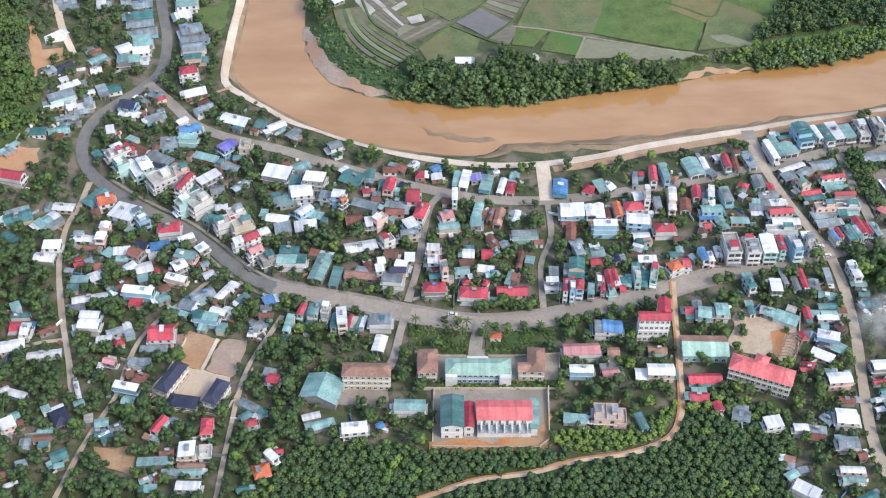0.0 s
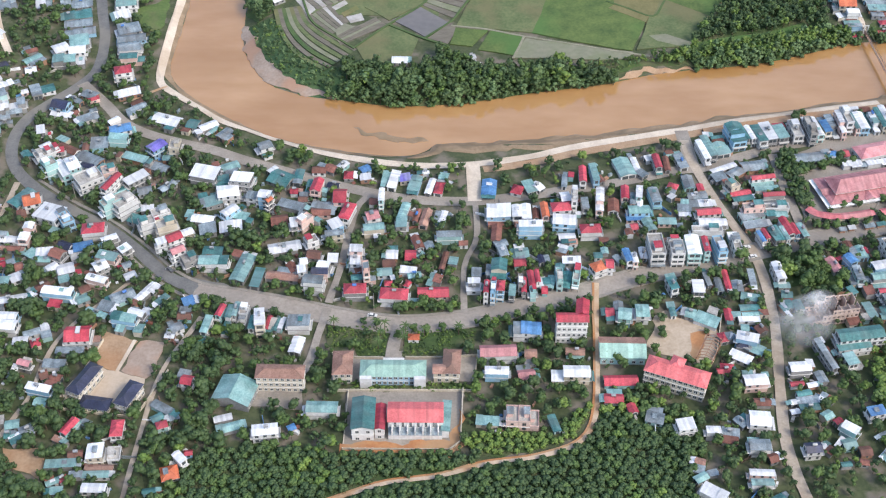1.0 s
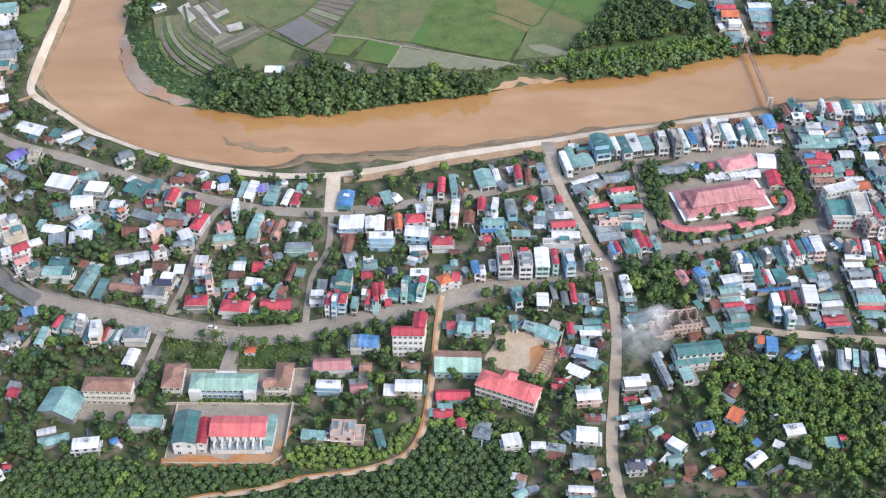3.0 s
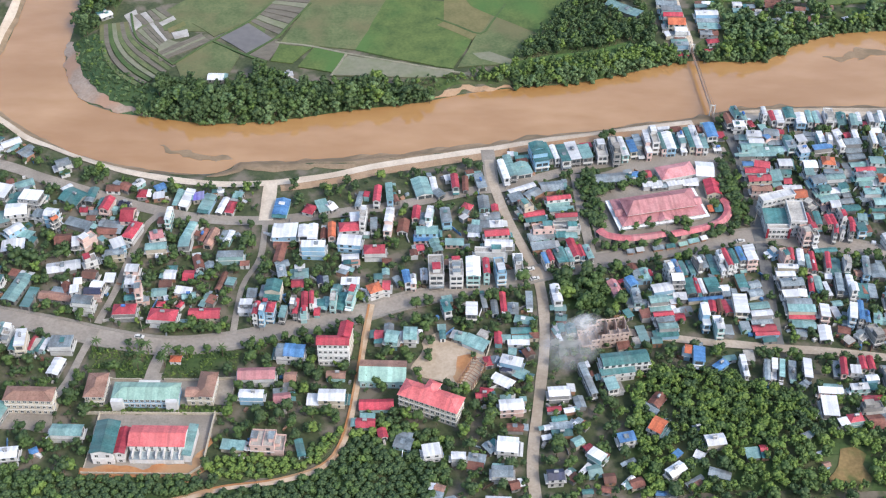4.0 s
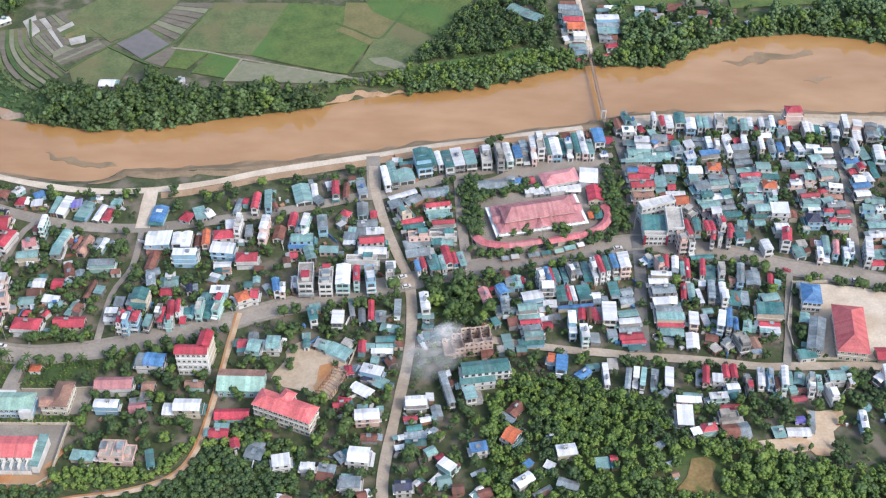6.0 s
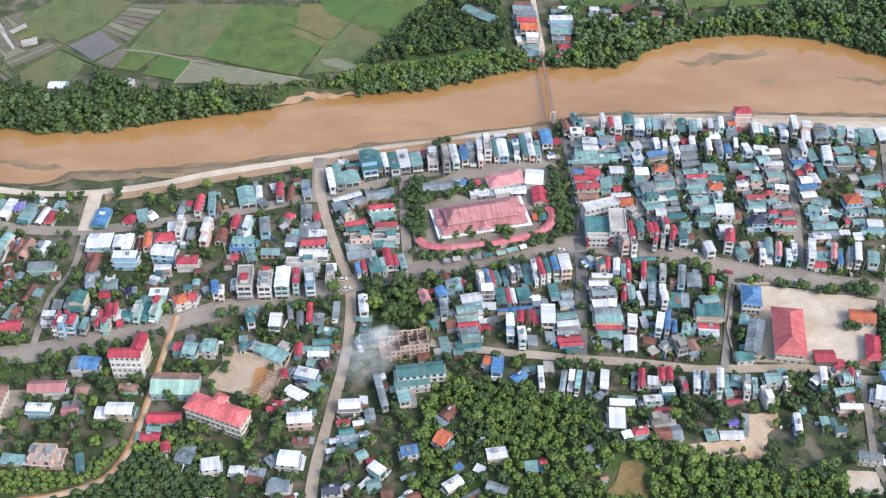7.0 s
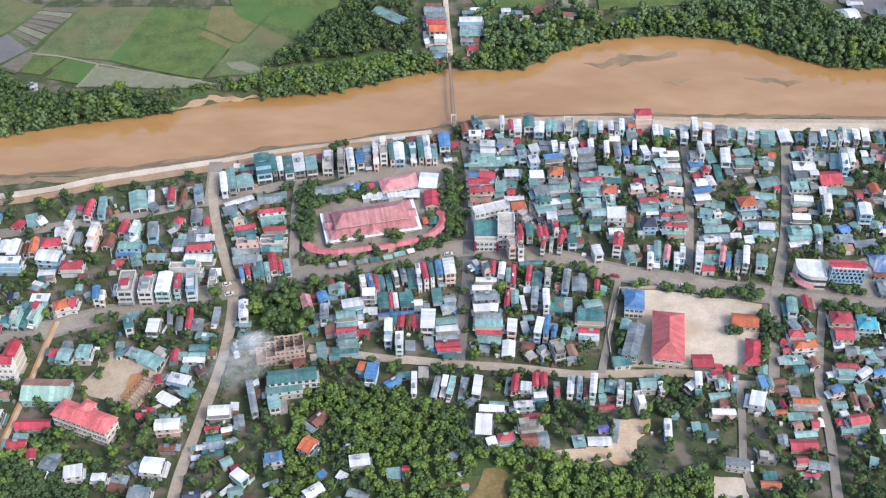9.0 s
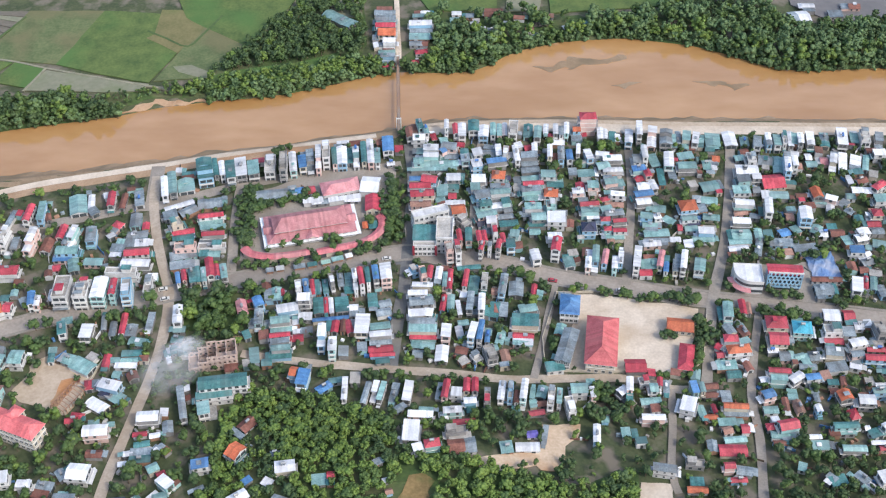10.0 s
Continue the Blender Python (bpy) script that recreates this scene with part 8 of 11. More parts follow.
BLOCKS.append(("south east", [
    (486.1, 386.9, 7.3, 6.9, -4, "w2"), (494.7, 389.3, 5.0, 6.1, 1, "r1"), (497.6, 383.3, 4.2, 5.0, 1, "w1"), (484.4, 378.2, 7.6, 5.3, 1, "c2W"),
    (492.4, 379.5, 5.2, 5.6, 1, "g1"), (484.6, 374.2, 8.4, 3.6, -3, "r1"), (482.5, 366.1, 7.5, 5.2, -6, "g2"), (493.8, 371.1, 7.4, 4.5, 14, "w2"),
    (491.9, 364.5, 5.7, 3.4, 7, "g2"), (502.0, 369.3, 9.1, 2.9, -3, "r1"), (499.5, 362.3, 9.8, 3.5, -4, "r2"), (504.7, 378.0, 8.5, 4.0, -86, "c2"),
    (474.2, 365.8, 4.4, 5.3, 5, "g1"), (470.4, 359.9, 7.5, 3.5, -4, "g1"), (372.6, 346.4, 7.0, 5.3, 2, "a2"), (378.0, 344.4, 5.6, 2.1, -85, "w2"),
]))
BLOCKS.append(("south east", [
    (368.2, 336.8, 9.0, 3.6, -82, "c2"), (390.4, 345.1, 4.3, 4.0, 36, "w2"), (393.3, 346.5, 7.4, 2.8, 84, "w3"), (400.1, 352.0, 4.4, 4.2, 9, "c1"),
    (403.5, 346.7, 3.5, 4.6, 1, "a2"), (406.3, 349.8, 4.9, 2.3, 83, "r2"), (409.2, 349.1, 7.4, 2.6, 83, "g1"), (401.9, 341.7, 8.7, 3.6, 5, "a1"),
    (401.4, 331.1, 9.5, 3.0, -2, "w2"), (377.6, 322.3, 9.0, 2.9, 85, "w2"), (389.7, 325.2, 3.7, 4.7, 3, "a1"), (393.2, 324.8, 2.5, 4.7, 3, "t1"),
    (382.1, 332.1, 3.2, 3.3, -3, "a1"), (416.4, 337.8, 6.0, 7.9, -19, "w2"), (421.9, 336.2, 6.0, 3.2, -80, "a1"), (420.3, 346.8, 6.7, 2.9, -84, "b2"),
]))
BLOCKS.append(("south east", [
    (423.5, 346.8, 5.4, 2.2, -86, "a2"), (428.0, 349.7, 5.7, 3.3, 4, "m1"), (427.1, 345.0, 6.1, 3.0, 1, "m1"), (425.2, 333.3, 5.7, 2.6, 1, "o1"),
    (427.4, 337.5, 4.8, 2.0, -82, "r1"), (435.6, 336.8, 10.2, 3.0, -4, "o2"), (435.8, 335.0, 10.3, 3.3, -2, "g1"), (432.8, 330.6, 10.3, 3.8, 1, "a1"),
    (438.0, 327.2, 3.4, 4.6, 1, "r1"), (430.8, 326.4, 4.1, 3.6, 13, "i1"), (433.1, 321.7, 9.2, 3.1, 5, "a1"), (431.1, 316.2, 11.1, 5.7, -1, "r1"),
    (427.7, 306.6, 4.4, 3.1, 2, "r2"), (433.8, 306.0, 6.3, 4.4, -11, "g1"), (430.7, 301.5, 6.6, 2.5, 2, "r1"), (415.0, 309.5, 7.7, 3.8, -7, "c1"),
]))
BLOCKS.append(("south east", [
    (413.9, 296.5, 8.0, 3.1, -2, "o1"), (402.3, 305.3, 9.1, 3.8, -10, "g2"), (457.2, 355.6, 9.3, 2.8, -5, "r2"), (456.1, 351.4, 7.0, 2.8, -4, "a2"),
    (450.9, 353.0, 4.4, 3.3, 9, "w1"), (463.4, 351.7, 7.0, 4.0, 35, "w2"), (470.3, 352.0, 6.3, 3.3, 7, "b2"), (450.1, 343.0, 5.4, 4.4, 17, "b2"),
    (450.2, 336.8, 6.2, 3.8, 1, "a1"), (456.9, 339.4, 7.4, 2.8, 88, "m1"), (462.1, 338.5, 6.5, 3.5, -81, "i1"), (470.3, 343.1, 4.8, 2.4, -88, "g1"),
    (469.0, 335.4, 3.8, 2.5, -85, "w2"), (455.0, 327.0, 8.2, 5.2, 11, "r2"), (448.5, 328.2, 3.7, 3.4, 6, "r1"), (452.4, 323.8, 9.4, 3.5, -2, "a1"),
]))
BLOCKS.append(("south east", [
    (450.4, 319.8, 5.2, 2.6, 1, "m1"), (465.2, 322.9, 5.2, 2.3, 1, "w1"), (466.4, 318.4, 7.2, 4.5, 1, "a1"), (478.0, 326.5, 10.2, 3.1, 1, "t2"),
    (478.4, 324.9, 6.8, 2.3, 1, "a1"), (478.4, 314.9, 9.5, 3.1, -2, "a2"), (481.2, 342.0, 5.4, 5.7, -78, "o2"), (483.4, 351.8, 4.9, 2.4, 85, "m1"),
    (478.9, 351.1, 4.7, 3.0, 1, "t1"), (478.3, 346.5, 4.0, 3.3, 1, "m1"), (482.6, 359.6, 8.6, 5.5, 7, "g1"), (489.6, 339.7, 6.8, 5.1, -4, "w2"),
    (496.5, 344.3, 7.0, 3.0, 1, "a2"), (499.1, 349.7, 5.9, 2.1, 1, "w1"), (490.6, 359.8, 5.1, 3.3, -17, "w1"), (483.4, 334.2, 5.4, 4.2, -76, "r1"),
]))
BLOCKS.append(("south east", [
    (490.1, 324.6, 4.2, 5.9, -72, "t1"), (494.0, 326.1, 3.4, 3.4, 26, "w2"), (487.1, 327.1, 2.3, 2.6, 1, "w1"), (491.6, 317.0, 4.5, 2.2, 1, "r1"),
    (490.6, 319.8, 7.9, 2.2, 1, "w1"), (487.0, 301.1, 5.3, 5.6, 14, "w2"), (465.2, 300.9, 2.9, 2.6, -48, "w1"), (469.1, 301.1, 6.7, 4.6, 14, "t1"),
    (478.9, 302.6, 6.0, 4.0, -53, "g1"), (456.7, 307.8, 3.3, 4.1, -19, "a1"), (502.1, 356.7, 3.5, 2.6, -9, "t1"), (470.2, 362.2, 3.7, 3.5, 16, "a1"),
]))
BLOCKS.append(("knoll", [
    (196.7, 333.4, 8.9, 5.2, 4, "w2"), (194.4, 326.4, 5.9, 2.4, 7, "r1"), (200.7, 325.7, 4.8, 2.6, 12, "w1"), (196.1, 321.3, 6.4, 2.9, 11, "t1"),
    (196.7, 317.4, 9.2, 3.5, 3, "g1"), (196.7, 313.5, 8.5, 3.4, 6, "t1"), (191.3, 316.7, 4.0, 2.6, 11, "w1"), (190.3, 311.6, 4.0, 2.5, 11, "w1"),
    (204.1, 319.6, 3.0, 3.3, 49, "g1"), (237.3, 330.1, 7.7, 5.5, 52, "m1"), (234.0, 325.2, 6.5, 2.7, -40, "g1"), (234.9, 314.0, 5.7, 7.4, -34, "o2"),
    (221.6, 308.4, 6.9, 4.8, 10, "b2"), (206.3, 306.3, 3.6, 2.6, 31, "r1"), (209.2, 300.4, 6.8, 4.4, -41, "w2"), (207.8, 294.8, 5.8, 5.3, 13, "a1"),
]))
BLOCKS.append(("knoll", [
    (204.3, 295.5, 6.3, 1.9, 49, "w1"), (192.2, 291.0, 6.6, 5.1, 5, "n2"), (197.5, 293.7, 2.6, 3.4, 44, "w1"), (213.2, 290.9, 4.9, 4.7, 6, "m1"),
    (211.5, 285.6, 3.7, 2.9, -11, "m1"), (204.2, 284.8, 4.4, 2.3, 5, "t1"), (220.4, 289.3, 6.4, 1.9, 44, "w1"), (223.5, 288.3, 5.8, 4.5, 17, "m1"),
    (222.2, 298.4, 4.4, 2.3, 25, "g1"), (238.6, 291.7, 7.8, 4.7, 35, "w2"), (240.8, 300.8, 4.0, 2.9, 42, "b1"), (249.0, 299.1, 4.2, 3.7, -30, "w1"),
    (245.5, 287.9, 8.2, 2.3, 31, "g1"), (255.6, 304.0, 7.9, 5.5, 8, "w2"), (250.6, 313.0, 3.9, 3.3, 10, "g1"), (255.5, 290.3, 8.6, 4.2, -20, "g1"),
]))
BLOCKS.append(("knoll", [
    (269.0, 297.9, 5.5, 5.1, 6, "a1"), (273.6, 299.3, 3.0, 4.2, 3, "r1"), (232.1, 283.1, 4.3, 2.2, -4, "b1"),
]))
BLOCKS.append(("hill street", [
    (266.9, 349.7, 7.0, 4.1, 38, "b1"), (271.4, 353.7, 5.7, 3.0, 10, "t1"), (275.9, 346.5, 12.2, 2.3, -90, "w2"), (284.8, 343.6, 11.7, 2.4, 79, "g2"),
    (288.3, 345.2, 9.9, 2.4, 80, "w2"), (291.2, 344.5, 10.0, 2.2, 78, "a2"), (296.3, 345.5, 10.6, 3.1, 80, "g1"), (302.0, 344.4, 10.6, 3.5, 82, "w2"),
    (298.0, 335.8, 4.2, 3.6, 38, "g1"), (307.4, 329.7, 10.2, 3.3, -4, "w2"), (309.7, 335.7, 6.2, 2.5, -4, "a1"), (317.6, 345.9, 9.8, 2.8, 81, "r2"),
    (322.0, 343.8, 4.4, 4.5, -6, "w2"), (320.3, 332.8, 7.7, 3.2, 4, "w2"), (326.3, 348.0, 7.4, 2.8, 86, "r2"), (329.7, 348.2, 7.4, 2.8, 88, "r2"),
]))
BLOCKS.append(("hill street", [
    (327.9, 336.2, 3.7, 4.5, -1, "t1"), (327.5, 338.9, 5.3, 3.1, 4, "w2B"), (324.9, 328.6, 9.1, 2.8, 3, "r1"), (317.1, 331.0, 2.6, 3.5, 20, "w1"),
    (321.3, 320.1, 8.5, 3.8, 6, "c2"), (323.8, 314.0, 11.1, 7.6, 7, "m1"), (303.9, 319.2, 6.4, 9.7, -4, "w2"), (312.2, 312.3, 6.2, 4.1, 10, "r2"),
    (306.6, 309.6, 4.0, 3.6, 16, "w2"), (334.6, 342.2, 11.8, 2.8, 87, "c2"), (340.6, 345.0, 10.1, 2.8, 82, "w2"), (344.2, 344.2, 8.6, 2.5, 84, "c2"),
    (346.6, 341.4, 6.6, 2.1, 84, "m2"), (349.7, 343.6, 10.6, 2.8, 81, "w3"), (353.5, 345.8, 5.9, 2.1, 81, "a1"), (357.4, 346.6, 6.7, 4.2, 75, "a1"),
]))
BLOCKS.append(("hill street", [
    (354.5, 335.0, 6.6, 2.8, 10, "r1"), (357.0, 340.2, 4.0, 2.9, 3, "m1"), (360.7, 341.2, 9.7, 3.0, 81, "c2"), (364.2, 342.0, 8.3, 2.1, 83, "a2"),
    (341.3, 314.6, 5.0, 5.6, 8, "a1"), (349.7, 315.7, 9.6, 4.4, 0, "w1"), (351.9, 322.9, 4.6, 3.5, 6, "v1"), (357.0, 322.8, 9.7, 2.2, 80, "g1"),
    (292.0, 304.8, 2.4, 3.0, 27, "g1"), (294.5, 295.8, 2.4, 2.2, 17, "w1"), (296.0, 291.2, 2.9, 2.5, 18, "i1"),
]))
BLOCKS.append(("over the bridge", [
    (523.0, 624.1, 11.6, 10.9, 9, "w1"), (544.4, 626.5, 8.1, 7.2, -1, "g1"), (530.3, 635.1, 7.4, 5.8, -1, "w1"), (554.9, 634.7, 11.1, 5.8, -1, "m1"),
]))

for group, rows in BLOCKS:
    for x, y, L, W, angle, code in rows:
        house(x, y, L, W, angle, code, group)


# ---- larger buildings ----
def window_mesh(w, h, depth=0.12):
    s = Shape("trim_white")
    for q in ((-w / 2 - 0.12, -0.12, w / 2 + 0.12, 0.0), (-w / 2 - 0.12, h, w / 2 + 0.12, h + 0.12), (-w / 2 - 0.12, 0, -w / 2, h), (w / 2, 0, w / 2 + 0.12, h), (-0.04, 0, 0.04, h)):
        s.box(q[0], -depth, q[1], q[2], 0, q[3], "trim_white")
    s.face([(-w / 2, -0.03, 0), (w / 2, -0.03, 0), (w / 2, -0.03, h), (-w / 2, -0.03, h)], "window_glass")
    ob = s.make("window")
    me = ob.data
    bpy.data.objects.remove(ob)
    return me


WINDOWS = {}


def put_window(parent, side, u, z, L, W, w=1.3, h=1.5):
    if (w, h) not in WINDOWS:
        WINDOWS[w, h] = window_mesh(w, h)
    ob = new("window", WINDOWS[w, h])
    ob.parent = parent
    x, y, a = {"s": (u, -W / 2 - 0.01, 0), "n": (-u, W / 2 + 0.01, 180), "e": (L / 2 + 0.01, u, 90), "w": (-L / 2 - 0.01, -u, -90)}[side]
    ob.matrix_basis = pose(x, y, z, 0, 0, a)
    return ob


def building(site, name, label, category, floors, wall, roof, form="gable", storey=3.2, rise=0.25, sides="snew", pitch=2.6, win=(1.3, 1.5), over=0.5, grow=1.0):
    """A larger building with its walls, ledges, roof and windows as parts."""
    x, y, L, W, angle = SITES[site]
    L, W = L * grow, W * grow
    base = new(name)
    z0 = min(height(x + dx, y + dy) for dx in (-5, 5) for dy in (-5, 5))
    base.matrix_basis = pose(x, y, z0, 0, 0, angle)
    tagged(base, label, category)
    top = floors * storey
    w = Shape(wall)
    w.box(-L / 2, -W / 2, -0.8, L / 2, W / 2, top, wall, "b")
    for fl in range(floors):
        if fl:
            w.box(-L / 2 - 0.2, -W / 2 - 0.2, fl * storey - 0.14, L / 2 + 0.2, W / 2 + 0.2, fl * storey + 0.08, "trim_white")
    w.box(-L / 2 - 0.12, -W / 2 - 0.12, -0.8, L / 2 + 0.12, W / 2 + 0.12, 0.35, "wall_grey", "bt")
    w.make("wall", base)
    for side in sides:
        span = L if side in "sn" else W
        n = int(span / pitch)
        for k in range(n):
            for fl in range(floors):
                put_window(base, side, (k + 0.5) * span / n - span / 2, fl * storey + 1.0, L, W, *win)
    r = Shape(roof)
    if form == "gable":
        gable(r, L, W, top, W * rise, over, roof, wall, 0.18)
    elif form == "split":
        # the two slopes are covered in unlike sheets
        for sg, cover_with in ((-1, roof), (1, "roof_tile")):
            quad = [(-L / 2 - over, sg * (W / 2 + over), top - 0.15), (L / 2 + over, sg * (W / 2 + over), top - 0.15), (L / 2 + over, 0, top + W * rise), (-L / 2 - over, 0, top + W * rise)]
            r.slab(quad if sg < 0 else quad[::-1], 0.16, cover_with)
            end = [(sg * L / 2, -W / 2, top), (sg * L / 2, W / 2, top), (sg * L / 2, 0, top + W * rise - 0.16)]
            r.face(end if sg > 0 else end[::-1], wall)
    elif form == "hip":
        hip(r, L, W, top, W * rise, over, roof)
    elif form == "shed":
        shed(r, L, W, top + 0.1, W * rise, over, roof, wall)
    else:
        r.box(-L / 2 - 0.15, -W / 2 - 0.15, top, L / 2 + 0.15, W / 2 + 0.15, top + 0.15, roof, "b")
        for q in ((-L / 2 - 0.15, -W / 2 - 0.15, L / 2 + 0.15, -W / 2 + 0.1), (-L / 2 - 0.15, W / 2 - 0.1, L / 2 + 0.15, W / 2 + 0.15), (-L / 2 - 0.15, -W / 2 + 0.1, -L / 2 + 0.1, W / 2 - 0.1), (L / 2 - 0.1, -W / 2 + 0.1, L / 2 + 0.15, W / 2 - 0.1)):
            r.box(*q[:2], top + 0.1, *q[2:], top + 1.0, wall, "b")
    r.make("roof", base)
    return base, L, W, top


# sports hall with its teal annex
b, L, W, top = building("sports_hall", "sports_hall", "white sports hall with a long red metal roof", "sports hall", 2, "wall_white", "roof_rose", "gable", 4.2, 0.18, "n", 3.0)
for k in range(7):
    s = Shape("trim_white")
    xx = -L / 2 + (k + 0.5) * L / 7
    s.box(xx - 0.25, -W / 2 - 3.4, -0.5, xx + 0.25, -W / 2, 6.2, "trim_white", "b")
    s.make("buttress", b)
    put_window(b, "s", xx + 1.2 if k < 6 else xx - 1.2, 4.6, L, W, 0.9, 3.2)
s = Shape("roof_white")
s.slab([(-L / 2, -W / 2 - 3.6, 4.0), (L / 2, -W / 2 - 3.6, 4.0), (L / 2, -W / 2, 4.5), (-L / 2, -W / 2, 4.5)], 0.15, "roof_grey")
s.box(-L / 2, -W / 2 - 3.3, -0.5, L / 2, -W / 2 - 3.1, 3.95, "wall_white")
s.make("lean_to", b, "low lean-to with a grey roof")
building("hall_annex", "hall_annex", "white annex with a broad teal metal roof", "annex", 2, "wall_white", "roof_teal", "gable", 4.2, 0.14, "ew", 3.0)
building("hall_link", "hall_link", "narrow link building with a red roof", "annex", 2, "wall_white", "roof_red", "gable", 3.6, 0.2, "ew", 3.0)
building("hall_porch", "hall_porch", "narrow side porch with a pale green roof", "porch", 1, "wall_white", "roof_aqua", "shed", 5.6, 0.1, "e", 3.0)

# offices behind the garden
b, L, W, top = building("office", "office_building", "long blue-white office block with a pale green hipped roof", "office building", 2, "wall_blue", "roof_mint", "hip", 3.1, 0.24, "sn", 2.2, grow=1.0)
for sg in (-1, 1):
    s = Shape("trim_white")
    s.box(sg * L * 0.42 - 2.4, -W / 2 - 1.8, -0.5, sg * L * 0.42 + 2.4, -W / 2, top, "wall_white", "b")
    s.make("end_bay", b)
s = Shape("wall_white")
s.box(-4, W / 2, -0.5, 4, W / 2 + 2.4, 4.4, "wall_white", "b")
s.box(-4.4, W / 2 - 0.1, 4.4, 4.4, W / 2 + 2.8, 4.7, "trim_white")
for k in range(4):
    s.tube(-3.6 + 2.4 * k, W / 2 + 2.6, -0.5, 4.4, 0.22, 0.22, "trim_white", 8)
s.make("portico", b, "white entrance portico with columns")
building("office_wing_west", "office_wing", "cream office wing with a weathered brown tiled roof", "office wing", 2, "wall_cream", "roof_tile", "hip", 3.3, 0.22, "snew", 2.4)
building("office_wing_east", "office_wing", "cream office wing with a weathered brown tiled roof", "office wing", 2, "wall_cream", "roof_tile", "hip", 3.3, 0.22, "snew", 2.4)
building("office_foot_east", "office_wing", "short cream wing with a weathered brown tiled roof", "office wing", 2, "wall_cream", "roof_tile", "gable", 3.25, 0.22, "sn", 2.4)
building("court", "court_house", "three-storey cream block with a weathered tiled roof", "public building", 3, "wall_cream", "roof_tile", "hip", 3.1, 0.2, "snew", 2.3, (1.2, 1.3))
building("barn", "warehouse", "low warehouse with a broad pale green metal roof", "warehouse", 1, "wall_grey", "roof_aqua", "gable", 4.4, 0.2, "sn", 4.0)
building("long_hall", "long_hall", "long hall with one mint-green and one brown roof slope", "hall", 1, "wall_aqua", "roof_mint", "split", 4.8, 0.23, "snew", 2.8)
# hotel
building("hotel", "hotel", "white four-storey hotel with a red roof", "hotel", 4, "wall_white", "roof_red", "gable", 3.5, 0.25, "snw", 1.9, (1.1, 1.4))
building("hotel_wing", "hotel_wing", "hotel wing with a red roof and plain cream side wall", "hotel", 4, "wall_cream", "roof_red", "gable", 3.5, 0.25, "n", 2.2, grow=1.1)
# red-roofed school
building("red_school", "school_building", "three-storey cream school with a bright red hipped roof", "school", 3, "wall_cream", "roof_rose", "hip", 3.2, 0.26, "snew", 2.3, (1.4, 1.6))
building("red_school_bay", "school_bay", "central cream bay of the school with a red hipped roof", "school", 3, "wall_cream", "roof_rose", "hip", 3.6, 0.3, "s", 2.2)
building("compound_a", "classroom_block", "new cream classroom block with a dark navy roof", "school", 2, "wall_cream", "roof_navy", "hip", 3.2, 0.25, "snew", 2.4)
building("compound_b", "classroom_block", "low cream classroom block with a dark navy roof", "school", 1, "wall_cream", "roof_navy", "hip", 3.6, 0.25, "snew", 2.4)
building("compound_c", "classroom_block", "new cream classroom block with a dark navy roof", "school", 2, "wall_cream", "roof_navy", "hip", 3.2, 0.25, "snew", 2.4)

# covered market: two tiers of pink roof over a white skirt
b, L, W, top = building("market", "market_hall", "large covered market with a two-tiered faded pink roof", "market hall", 1, "wall_white", "roof_pink", "hip", 4.0, 0.14, "snew", 3.4, (2.2, 2.4), over=0.6)
_, _, l2, w2, _ = SITES["market_top"]
# clerestory grey paints in the shade below the upper eaves
s = Shape("wall_grey")
s.box(-l2 / 2 + 0.5, -w2 / 2 + 0.5, 4.9, l2 / 2 - 0.5, w2 / 2 - 0.5, 7.3, "wall_grey", "b")
s.make("clerestory", b, "shaded raised clerestory wall")
s = Shape("roof_pink")
hip(s, l2, w2, 7.3, 2.9, 0.9, "roof_pink", run=3.9)
s.make("upper_roof", b)
for ex, ey, turn_to in ((0.0, -W / 2, -90), (-L / 2, 0.0, 180), (L / 2, 0.0, 0)):
    # small gables over the entrances
    s = Shape("roof_pink")
    for sg in (-1, 1):
        quad = [(-4.0, sg * 2.9, 4.25), (1.5, sg * 2.9, 4.25), (1.5, 0, 5.75), (-4.0, 0, 5.75)]
        s.slab(quad if sg < 0 else quad[::-1], 0.14, "roof_pink")
    s.face([(1.2, -2.6, 4.3), (1.2, 2.6, 4.3), (1.2, 0, 5.6)], "wall_pink")
    ob = s.make("entrance_gable", b)
    ob.matrix_basis = pose(ex, ey, 0, 0, 0, turn_to)
s = Shape("wall_white")
s.slab([(-L / 2 - 2.2, -W / 2 - 1.6, 2.9), (L / 2 + 2.4, -W / 2 - 1.6, 2.9), (L / 2 + 2.4, W / 2 + 1.4, 2.9), (-L / 2 - 2.2, W / 2 + 1.4, 2.9)], 0.2, "roof_white")
s.make("skirt_canopy", b, "white canopy running round the hall")
for side in ("market_canopy_a", "market_canopy_b"):
    building(side, "market_shelter", "low open shelter with a white sheet roof between market halls", "shelter", 1, "wall_white", "roof_white", "shed", 3.0, 0.06, "", 3.0, over=0.3)
building("market_north", "market_hall", "smaller pink-roofed market hall", "market hall", 1, "wall_white", "roof_pink", "hip", 4.4, 0.2, "snew", 3.0)
building("market_tent", "market_shelter", "open shelter with a bright white sheet roof", "shelter", 1, "wall_white", "roof_white", "gable", 4.2, 0.15, "", 3.0)
building("market_store", "market_store", "store with a dark red roof", "store", 1, "wall_cream", "roof_red", "gable", 3.6, 0.2, "ew", 3.0)
building("market_store_west", "market_store", "long store with a grey metal roof", "store", 1, "wall_grey", "roof_grey", "gable", 3.6, 0.15, "sn", 3.0)
